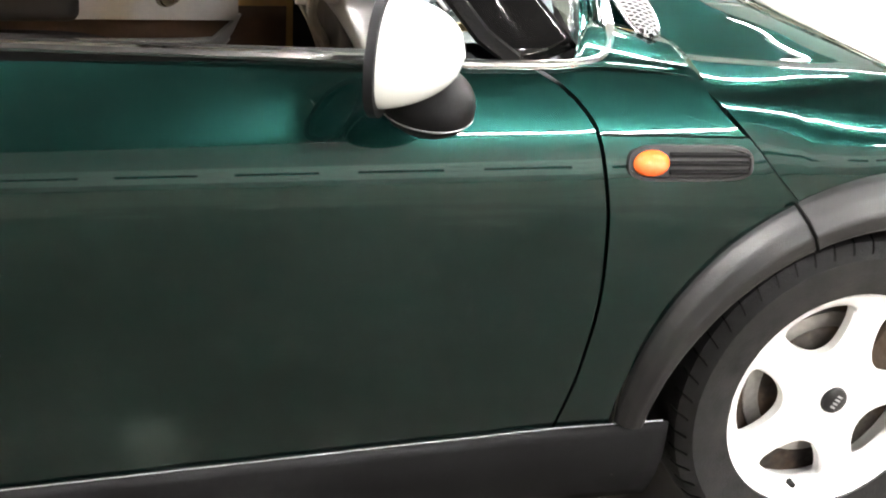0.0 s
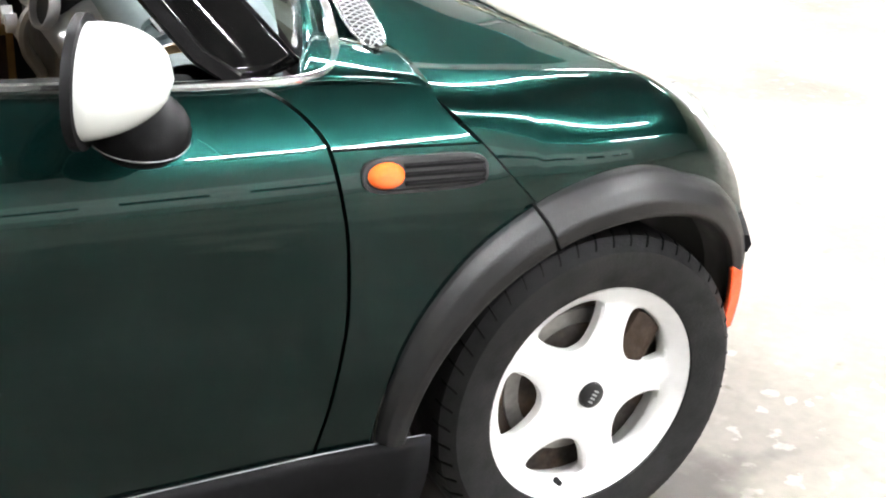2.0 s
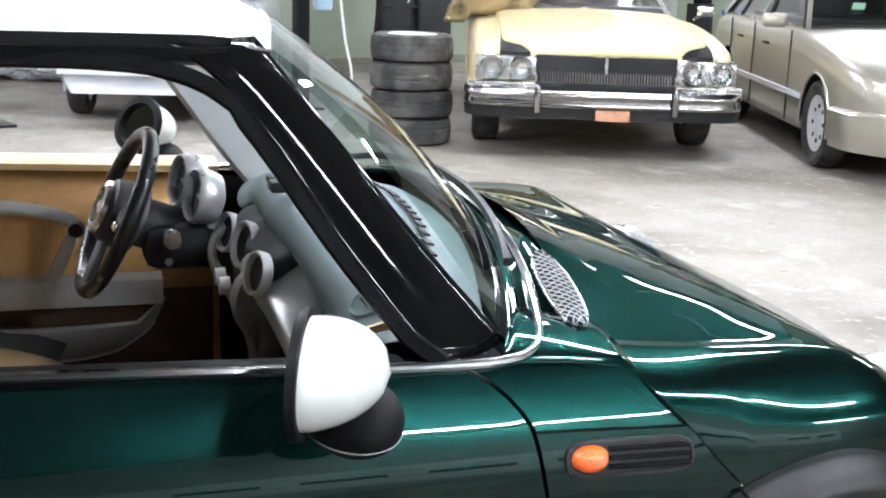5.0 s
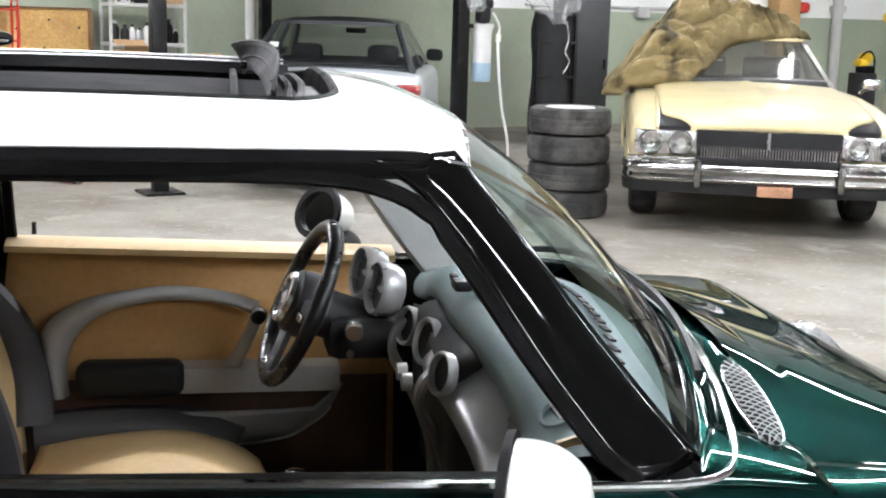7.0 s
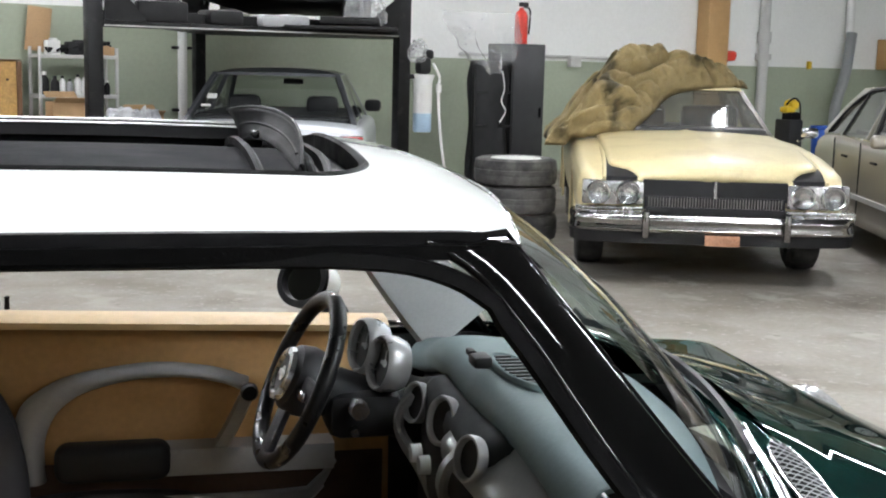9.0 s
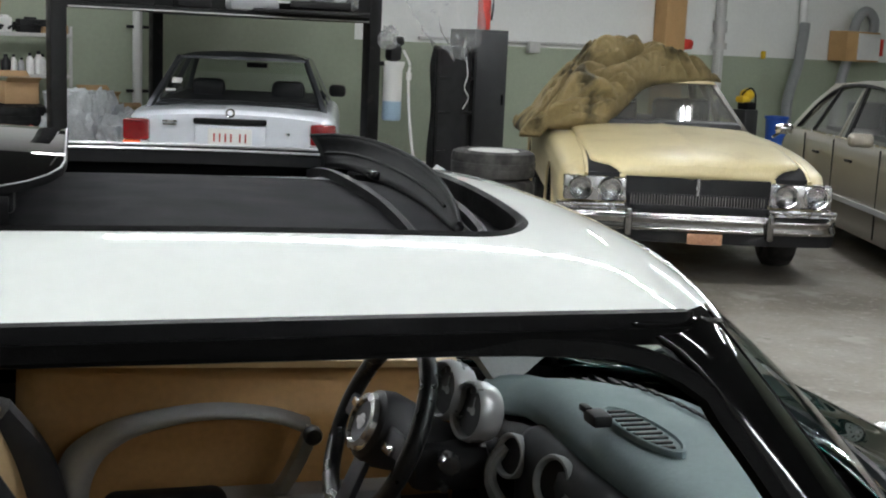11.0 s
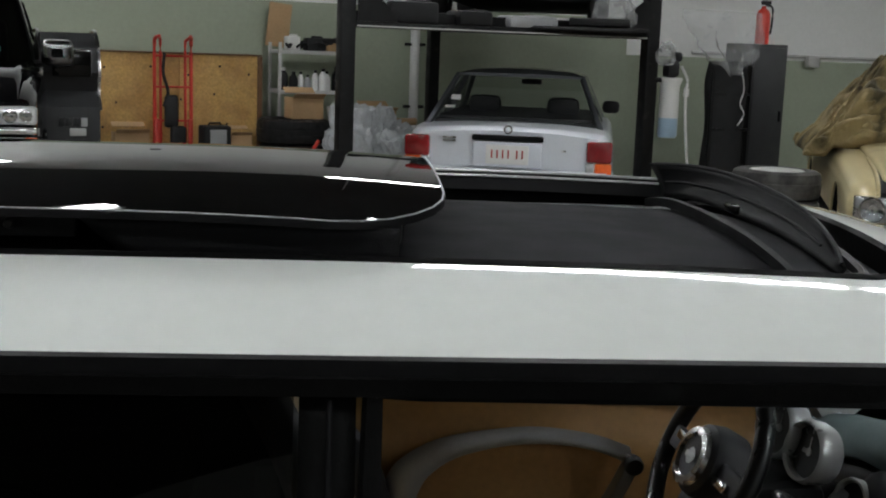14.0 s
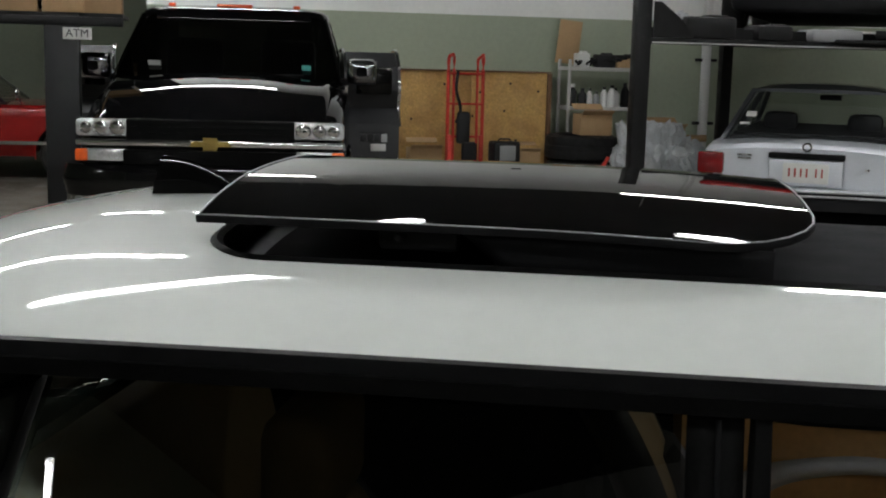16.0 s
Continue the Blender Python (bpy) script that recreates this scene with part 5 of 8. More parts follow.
for k in range(9):
    bm = B()
    yy = -0.105 + 0.024 * k
    box(bm, (-0.645, yy - 0.035, DZ(0) + 0.0085), (0.052 * math.sqrt(max(1 - (yy / 0.118) ** 2, 0.1)), 0.010, 0.004), 0.001)
    part("slot", bm, BLACK_MATT, oval)
bm = B()
box(bm, (-0.705, 0.0, 0.988), (0.035, 0.05, 0.022), 0.006)
box(bm, (-0.715, 0.03, 0.996), (0.014, 0.03, 0.012), 0.003)
part("phone_mount", bm, BLACK_MATT, mini, "small black phone mount")
# two column gauges in deep silver cups
GAUGE_SILVER = mat("dull_silver_cup", (0.46, 0.465, 0.47), 0.28, 0.45, 0.2, 0.06, 6, 80)
GAUGE_FACE = mat("grey_dial_face", (0.05, 0.052, 0.052), 0.45, 0, 0, 0.1, 12, 90)
for c in ((-0.848, 0.405, 0.926), (-0.824, 0.314, 0.909)):
    out = Vector((-0.95, -0.22, 0.20))
    bm = B()
    lathe(bm, [(0.049, 0.012), (0.050, -0.010), (0.054, -0.015), (0.057, -0.012), (0.060, 0.0), (0.059, 0.022), (0.052, 0.040), (0.030, 0.050), (0, 0.052)], 36)
    bmesh.ops.transform(bm, matrix=look(c, Vector(c) - out), verts=bm.verts)
    bmesh.ops.transform(bm, matrix=look(c, Vector(c) - out) @ Matrix.Rotation(math.pi, 4, "X") @ look(c, Vector(c) - out).inverted(), verts=bm.verts)
    g = part("column_gauge", bm, GAUGE_SILVER, mini, "silver cup of a column gauge")
    at = look(Vector(c) - out.normalized() * 0.004, Vector(c) - out * 2)
    bm = B()
    lathe(bm, [(0, 0.0), (0.050, 0.0)], 28)
    bmesh.ops.transform(bm, matrix=at, verts=bm.verts)
    part("dial_face", bm, GAUGE_FACE, g, "grey dial face")
    bm = B()
    box(bm, (0, 0.010, 0.0015), (0.003, 0.036, 0.001))
    box(bm, (-0.010, 0, 0.0015), (0.018, 0.008, 0.001))
    lathe(bm, [(0, 0.003), (0.008, 0.002), (0.008, 0)], 12)
    for k in range(9):
        a = radians(-120 + 30 * k)
        box(bm, (0.040 * math.sin(a), 0.040 * math.cos(a), 0.0015), (0.003, 0.009, 0.001), 0, Matrix.Rotation(-a, 4, "Z"))
    bmesh.ops.transform(bm, matrix=at, verts=bm.verts)
    part("dial_marks", bm, HEADLINING, g)
# column, lock, stalks
bm = B()
tube(bm, [(-0.97, 0.37, 0.855), (-0.70, 0.37, 0.76)], 0.055, 12)
box(bm, (-0.86, 0.36, 0.80), (0.16, 0.13, 0.10), 0.03)
part("steering_column", bm, BLACK_MATT, mini, "black steering column")
bm = B()
lathe(bm, [(0, -0.03), (0.018, -0.03), (0.021, -0.02), (0.019, 0.01), (0.012, 0.03)], 16, "y", (-0.885, 0.262, 0.832))
lathe(bm, [(0, -0.02), (0.009, -0.02), (0.009, 0.01)], 12, "y", (-0.893, 0.262, 0.785))
part("ignition_lock", bm, DULL_CHROME, mini, "silver ignition lock")
# steering wheel
WHEEL_LEATHER = mat("worn_black_leather", (0.008, 0.008, 0.0085), 0.3, 0, 0, 0.2, 14, 120, 0.15, 350, spec=0.45)
sw = new("steering_wheel")
sw.parent = mini
sw.matrix_basis = look((-0.992, 0.37, 0.868), (-0.992 + 0.913, 0.37 + 0.080, 0.868 - 0.405))
bm = B()
tube(bm, [(0.178 * math.cos(a), 0.178 * math.sin(a), 0) for a in np.linspace(0, 2 * math.pi, 49)[:-1]], 0.0175, 12, True)
part("wheel_ring", bm, WHEEL_LEATHER, sw, "black leather steering wheel ring")
bm = B()
lathe(bm, [(0, 0.035), (0.05, 0.034), (0.068, 0.02), (0.075, -0.01), (0.07, -0.05), (0, -0.05)], 32)
part("airbag_boss", bm, CHARCOAL, sw, "black steering wheel boss")
bm = B()
lathe(bm, [(0.040, 0.036), (0.044, 0.042), (0.056, 0.040), (0.059, 0.030)], 32)
part("boss_ring", bm, DULL_CHROME, sw)
bm = B()
box(bm, (0, 0.0, 0.038), (0.04, 0.012, 0.003), 0.002)
lathe(bm, [(0, 0.038), (0.016, 0.037)], 16)
part("badge", bm, SILVER, sw)
for a in (0, 180, 270):
    bm = B()
    box(bm, (0.12, 0, 0.0), (0.13, 0.045 if a != 270 else 0.06, 0.016), 0.006)
    bmesh.ops.rotate(bm, verts=bm.verts, cent=(0, 0, 0), matrix=Matrix.Rotation(radians(a), 3, "Z"))
    part("spoke", bm, CHARCOAL, sw)
    if a != 270:
        bm = B()
        box(bm, (0.10, -0.012, 0.012), (0.06, 0.02, 0.012), 0.005)
        bmesh.ops.rotate(bm, verts=bm.verts, cent=(0, 0, 0), matrix=Matrix.Rotation(radians(a), 3, "Z"))
        part("switch_pad", bm, CHROME, sw)
# gear lever
bm = B()
tube(bm, [(-1.00, 0.02, 0.42), (-1.02, 0.02, 0.54)], 0.012, 8)
lathe(bm, [(0, 0.62), (0.018, 0.615), (0.026, 0.60), (0.027, 0.58), (0.016, 0.55), (0.012, 0.53)], 20, "z", (-1.02, 0.02, 0))
part("gear_lever", bm, CHROME, mini, "chrome gear knob")
# pedals area netting shows dark; inside mirror and blue card pocket are left out


def seat(m):
    s = new("front_seat")
    s.parent, s.matrix_basis = mini, m
    bm = B()
    def cush(u, v):
        x = -0.24 + 0.50 * v
        y = -0.215 + 0.43 * u
        e = 1 - abs(2 * u - 1) ** 4
        f = max(v - 0.55, 0) / 0.45
        return (x, y * (1 - 0.12 * f * f), 0.085 - 0.115 * (1 - math.sqrt(max(1 - f * f, 0))) + 0.045 * math.sin(math.pi * min(v, 0.75)) * e - 0.02 * e * (1 - v) - 0.08 * max(abs(2 * u - 1) - 0.9, 0) / 0.1)
    surf(bm, cush, 24, 20)
    part("cushion", bm, SEAT_TAN, s, "tan leather seat cushion", solid=0.05)
    for sg in (-1, 1):
        bm = B()
        sweep(bm, spline([(-0.26, sg * 0.225, 0.10), (-0.10, sg * 0.235, 0.11), (0.10, sg * 0.235, 0.10), (0.20, sg * 0.22, 0.06)], 14), circle(0.05, 10, 0.062))
        part("cushion_bolster", bm, CHARCOAL, s, "charcoal side bolster")
        bm = B()
        sweep(bm, spline([(-0.275, sg * 0.21, 0.14), (-0.285, sg * 0.235, 0.25), (-0.320, sg * 0.23, 0.36), (-0.385, sg * 0.20, 0.46)], 16), circle(0.055, 10, 0.062), up=(1, 0, 0))
        part("back_bolster", bm, CHARCOAL, s, "charcoal backrest bolster")
    bm = B()
    def back(u, v):
        y = -0.20 + 0.40 * u
        e = 1 - abs(2 * u - 1) ** 4
        return (-0.310 - 0.045 * v - 0.12 * v ** 3 + 0.02 * (1 - e), y * (1 - 0.25 * max(v - 0.7, 0) / 0.3), 0.08 + 0.56 * v)
    surf(bm, back, 20, 20)
    part("backrest", bm, SEAT_TAN, s, "tan leather backrest", solid=0.03)
    bm = B()
    surf(bm, lambda u, v: (back(u, v)[0] - 0.035 + 0.022 * abs(2 * u - 1) ** 6, back(u, v)[1] * 1.16, back(u, v)[2] + 0.012 * v), 20, 20)
    part("back_shell", bm, CHARCOAL, s, "charcoal shell of the backrest", solid=0.06)
    bm = B()
    box(bm, (-0.46, 0, 0.73), (0.09, 0.24, 0.15), 0.035, seg=3)
    part("headrest", bm, SEAT_TAN, s, "tan headrest")
    bm = B()
    box(bm, (0, 0, -0.06), (0.46, 0.40, 0.16), 0.02)
    part("seat_base", bm, BLACK_MATT, s)
    return s


driver_seat = seat(pose(-1.33, 0.37, 0.395))
copy_thing(driver_seat, pose(-1.70, -0.37, 0.395))
# a dark card tucked into the near corner of the dashboard
bm = B()
sweep(bm, [(-0.60, -0.640, 0.905), (-0.665, -0.655, 0.905), (-0.69, -0.66, 0.90)], [(-0.004, -0.006), (0.004, -0.006), (0.004, 0.006), (-0.004, 0.006)])
part("corner_strip", bm, SEAT_TAN, mini, "tan strip in the dashboard corner")


# ---- things of the hall ----
CREAM = mat("cream_yellow_car_paint", (0.74, 0.63, 0.36), 0.35, 0, 0.5, 0.08, 2, 40, second=(0.60, 0.49, 0.26), second_scale=3, second_edge=(0.5, 0.8))
CHAMPAGNE = mat("champagne_metallic_paint", (0.36, 0.335, 0.28), 0.3, 0.6, 0.8, 0.06, 3, 200)
SILVER_PAINT = mat("silver_white_car_paint", (0.70, 0.73, 0.78), 0.35, 0.15, 0.7, 0.05, 3, 80)
DARK_GREY_PAINT = mat("dark_grey_car_paint", (0.10, 0.105, 0.115), 0.3, 0.5, 0.7, 0.08, 3, 80)
TRUCK_BLACK = mat("black_truck_paint", (0.003, 0.003, 0.0034), 0.04, 0, 0.0, 0.1, 3, 60)
RED_PAINT = mat("red_car_paint", (0.36, 0.012, 0.012), 0.25, 0, 0.8, 0.1, 3, 60)
RED_STEEL = mat("red_painted_steel", (0.55, 0.035, 0.02), 0.45, 0, 0, 0.2, 6, 60)
LIFT_BLACK = mat("black_painted_steel", (0.006, 0.006, 0.0065), 0.5, 0, 0, 0.3, 6, 60, spec=0.25, second=(0.028, 0.026, 0.024), second_scale=9, second_edge=(0.62, 0.8))
PLY = mat("weathered_plywood", (0.56, 0.34, 0.115), 0.75, 0, 0, 0.35, 4, 40, 0.25, 60, second=(0.27, 0.145, 0.052), second_scale=4.0, second_edge=(0.46, 0.80))
RED_WOOD = mat("dark_stained_wood", (0.13, 0.062, 0.026), 0.7, 0, 0, 0.2, 5, 50)
WOOD = mat("bare_timber", (0.46, 0.28, 0.12), 0.7, 0, 0, 0.15, 4, 50, 0.25, 60)
CARDBOARD = mat("brown_cardboard", (0.42, 0.27, 0.14), 0.85, 0, 0, 0.12, 5, 60, 0.1, 80)
SCREEN_GLASS = glass("dusty_screen_glass", (0.50, 0.52, 0.51))


def dusty(m, share):
    """Lays an even film of grey dust over a pane."""
    n, l = m.node_tree.nodes, m.node_tree.links
    top, out = n["Mix Shader"], n["Material Output"]
    dust, both = n.new("ShaderNodeBsdfDiffuse"), n.new("ShaderNodeMixShader")
    dust.inputs["Color"].default_value = (0.55, 0.54, 0.50, 1)
    both.inputs[0].default_value = share
    l.new(top.outputs[0], both.inputs[1])
    l.new(dust.outputs[0], both.inputs[2])
    l.new(both.outputs[0], out.inputs["Surface"])


dusty(SCREEN_GLASS, 0.16)
PILLAR_BROWN = mat("dull_brown_pillar_trim", (0.085, 0.070, 0.055), 0.45, 0, 0, 0.2, 9, 60)
# chrome toned down in place of the dark floor it would mirror
BUMPER_CHROME = mat("darkened_bumper_chrome", (0.34, 0.335, 0.33), 0.14, 1, 0, 0.3, 5, 60)
# the dark second colour stands in for shade among the folds
CANVAS = mat("khaki_canvas", (0.30, 0.232, 0.115), 0.9, 0, 0, 0.2, 6, 120, 0.9, 7, second=(0.060, 0.048, 0.022), second_scale=3.0, second_edge=(0.5, 0.64))
CANVAS.node_tree.nodes["Bump"].inputs["Distance"].default_value = 0.05
POLY = mat("cloudy_plastic_sheet", (0.52, 0.54, 0.55), 0.22, 0, 0, 0.25, 10, 60, 0.4, 40)
def film_of(name, colour, clear):
    """Thin plastic film: glossy, and partly see-through."""
    m = mat(name, colour, 0.22, 0, 0, 0.25, 10, 60, 0.4, 40)
    n, l = m.node_tree.nodes, m.node_tree.links
    tr, mix = n.new("ShaderNodeBsdfTransparent"), n.new("ShaderNodeMixShader")
    mix.inputs[0].default_value = clear
    l.new(n["Principled BSDF"].outputs[0], mix.inputs[1])
    l.new(tr.outputs[0], mix.inputs[2])
    l.new(mix.outputs[0], n["Material Output"].inputs["Surface"])
    return m


FILM = film_of("clear_plastic_film", (0.50, 0.51, 0.51), 0.62)
WHITE_PLASTIC = mat("white_plastic", (0.72, 0.72, 0.70), 0.4, 0, 0, 0.06, 8, 60)
GREY_STEEL = mat("grey_enamel_steel", (0.50, 0.50, 0.48), 0.5, 0, 0, 0.1, 6, 60)
CABINET = mat("dark_grey_cabinet", (0.014, 0.0145, 0.016), 0.5, 0, 0, 0.15, 5, 60)
DUCT = mat("grey_flexible_duct", (0.27, 0.28, 0.28), 0.5, 0, 0, 0.12, 8, 60)
BLUE_PLASTIC = mat("blue_plastic", (0.02, 0.09, 0.40), 0.4, 0, 0, 0.1, 8, 60)
YELLOW_PLASTIC = mat("yellow_plastic", (0.70, 0.46, 0.02), 0.4, 0, 0, 0.12, 8, 60)
PAPER = mat("white_paper", (0.75, 0.75, 0.72), 0.8, 0, 0, 0.05, 8, 60)
RED_PRINT = mat("red_print", (0.42, 0.05, 0.04), 0.7, vary=0.05)
SOAP = mat("pale_blue_fluid", (0.36, 0.50, 0.62), 0.3, 0, 0, 0.06, 8, 60)
DARK_CHROME = mat("smoked_chrome", (0.30, 0.30, 0.31), 0.12, 1, 0, 0.15, 6, 60)
GOLD = mat("gold_plated_plastic", (0.62, 0.45, 0.14), 0.25, 0.8, 0.3, 0.1, 9, 60)


def loft(bm, half, n=40, mirror=True):
    """A hull from half(t), t from 0 to 1, each a list of (x, y, z) from the sill to the middle."""
    rows = []
    for i in range(n + 1):
        h = half(i / n)
        full = [(-x, y, z) for x, y, z in h] + [(x, y, z) for x, y, z in h[::-1][1:]]
        rows.append([bm.verts.new(p) for p in full])
    for a, b in zip(rows, rows[1:]):
        for j in range(len(a) - 1):
            bm.faces.new((a[j], b[j], b[j + 1], a[j + 1]))
    bm.faces.new(rows[0])
    bm.faces.new(rows[-1][::-1])
    return bm


def hull(length, width, top, plan, z0=0.24, crown=0.03, arches=()):
    """The lower body of a car: top(y) its height, plan(y) its share of the width; arches: (y, z, radius) of the wheel openings."""
    cuts = (3, 6, 12, 3, 2, 2, 3, 3)
    def half(t):
        y = length * t
        w, h = width / 2 * plan(y), top(y)
        key = [(w * 0.90, y, z0), (w * 0.975, y, z0 + 0.10), (w, y, z0 + 0.26), (w * 0.995, y, h - 0.14), (w * 0.97, y, h - 0.05), (w * 0.93, y, h - 0.012), (w * 0.84, y, h), (w * 0.5, y, h + crown * 0.7), (0, y, h + crown)]
        line = [Vector(a).lerp(Vector(b), k / n) for a, b, n in zip(key, key[1:], cuts) for k in range(n)]
        return [tuple(p) for p in line] + [key[-1]]
    bm = B()
    loft(bm, half, int(length / 0.035))
    for ay, az, r in arches:
        inside = {v for v in bm.verts if abs(v.co.x) > width * 0.3 and math.hypot(v.co.y - ay, v.co.z - az) < r}
        bmesh.ops.delete(bm, geom=[f for f in bm.faces if len(f.verts) == 4 and all(v in inside for v in f.verts)], context="FACES")
        for v in bm.verts:
            d = math.hypot(v.co.y - ay, v.co.z - az)
            if abs(v.co.x) > width * 0.3 and 1e-6 < d < r:
                v.co.y, v.co.z = ay + (v.co.y - ay) * r / d, max(az + (v.co.z - az) * r / d, z0)
    return bm


def wheel_arch(parent, x, y, z, r, sg, lip):
    """The dark hollow behind a wheel, and the rolled lip of its opening."""
    bm = B()
    surf(bm, lambda u, v: (x - sg * 0.32 * v, y + r * math.cos(math.pi * u), z + r * math.sin(math.pi * u)), 24, 2)
    surf(bm, lambda u, v: (x - sg * 0.32, y + r * v * math.cos(math.pi * u), z + r * v * math.sin(math.pi * u)), 24, 2)
    part("wheel_well", bm, BLACK_MATT, parent)
    bm = B()
    sweep(bm, [(x + sg * 0.002, y + r * math.cos(radians(a)), z + r * math.sin(radians(a))) for a in range(-12, 193, 6)], circle(0.012, 8), up=(1, 0, 0))
    part("arch_lip", bm, lip, parent)


def house(parent, material, label, pts_low, pts_top, w_low, w_top, z_low, z_top, posts=None):
    """A car's roof and pillars: a frame with openings, from its outline along the car."""
    bm = B()
    (a0, a1), (b0, b1) = pts_low, pts_top
    def half(t):
        y = b0 - 0.06 + (b1 - b0 + 0.12) * t
        e = min(1.0, 5 * min(t + 0.04, 1.04 - t))
        return [(w_top, y, z_top - 0.02), (w_top * 0.97, y, z_top + 0.005 * e), (w_top * 0.8, y, z_top + 0.030 * e), (w_top * 0.4, y, z_top + 0.045 * e), (0, y, z_top + 0.05 * e)]
    loft(bm, half, 16)
    part("roof", bm, material, parent, label)
    for sg in (-1, 1):
        for lo, hi in ((a0, b0), (a1, b1), (a0 + (a1 - a0) * 0.5, b0 + (b1 - b0) * 0.52)):
            bm = B()
            sweep(bm, [(sg * w_low, lo, z_low - 0.02), (sg * (w_top - 0.012), hi, z_top - 0.022)], [(-0.015, -0.020), (0.015, -0.020), (0.015, 0.020), (-0.015, 0.020)], up=(sg, 0, 0))
            part("pillar", bm, posts or material, parent)


def panes(parent, pts_low, pts_top, w_low, w_top, z_low, z_top, material):
    (a0, a1), (b0, b1) = pts_low, pts_top
    def quad(p, q, r, s, n=6):
        bm = B()
        p, q, r, s = map(Vector, (p, q, r, s))
        surf(bm, lambda u, v: p.lerp(q, u).lerp(s.lerp(r, u), v), n, n)
        return bm
    part("windscreen", quad((-w_low * 0.97, a0, z_low), (w_low * 0.97, a0, z_low), (w_top * 0.95, b0, z_top), (-w_top * 0.95, b0, z_top)), material, parent)
    part("rear_window", quad((-w_low * 0.97, a1, z_low), (w_low * 0.97, a1, z_low), (w_top * 0.95, b1, z_top), (-w_top * 0.95, b1, z_top)), material, parent)
    for sg in (-1, 1):
        part("side_window", quad((sg * w_low, a0, z_low), (sg * w_low, a1, z_low), (sg * w_top, b1, z_top), (sg * w_top, b0, z_top)), material, parent)


def road_wheel(parent, x, y, r=0.31, w=0.20, rim=0.19, face=SILVER, sg=-1, hub=DULL_CHROME):
    wh = new("wheel")
    wh.parent, wh.matrix_basis = parent, pose(x, y, r, 0, 0, 90 if sg < 0 else -90)
    bm = B()
    lathe(bm, [(rim, -w * 0.36), (rim + 0.02, -w * 0.48), (r - 0.04, -w * 0.5), (r - 0.012, -w * 0.42), (r, -w * 0.2), (r, w * 0.2), (r - 0.012, w * 0.42), (r - 0.04, w * 0.5), (rim, w * 0.36)], 40, "y")
    bmesh.ops.rotate(bm, verts=bm.verts, cent=(0, 0, 0), matrix=Matrix.Rotation(0, 3, "Z"))
    part("tyre", bm, TYRE_DUSTY, wh)
    bm = B()
    lathe(bm, [(0, w * 0.30), (0.04, w * 0.32), (0.06, w * 0.26), (rim * 0.75, w * 0.30), (rim * 0.9, w * 0.36), (rim * 1.0, w * 0.38), (rim, w * 0.2), (rim * 0.6, 0)], 32, "y")
    lathe(bm, [(0, -w * 0.30), (0.04, -w * 0.32), (0.06, -w * 0.26), (rim * 0.75, -w * 0.30), (rim * 0.9, -w * 0.36), (rim * 1.0, -w * 0.38), (rim, -w * 0.2), (rim * 0.6, 0)], 32, "y")
    disc = part("rim", bm, face, wh)
    for k in range(8):
        bm = B()
        a = 2 * math.pi * k / 8
        lathe(bm, [(0, w * 0.315), (0.016, w * 0.315), (0.018, w * 0.2)], 10, "y", (rim * 0.62 * math.cos(a), 0, rim * 0.62 * math.sin(a)))
        part("rim_hole", bm, BLACK_MATT, disc)
    return wh


def bars(parent, name, c, size, n, material, axis=0):
    """n upright bars inside a panel."""
    for k in range(n):
        bm = B()
        p = list(c)
        p[axis] += size[axis] * ((k + 0.5) / n - 0.5)
        s = list(size)
        s[axis] = size[axis] / n * 0.45
        box(bm, p, s)
        part(name, bm, material, parent)


LAMP_LENS = mat("fluted_lamp_glass", (0.9, 0.9, 0.9), 0.05, 0, 0, 0.1, 20, 90, 1.0, 55, trans=1.0)
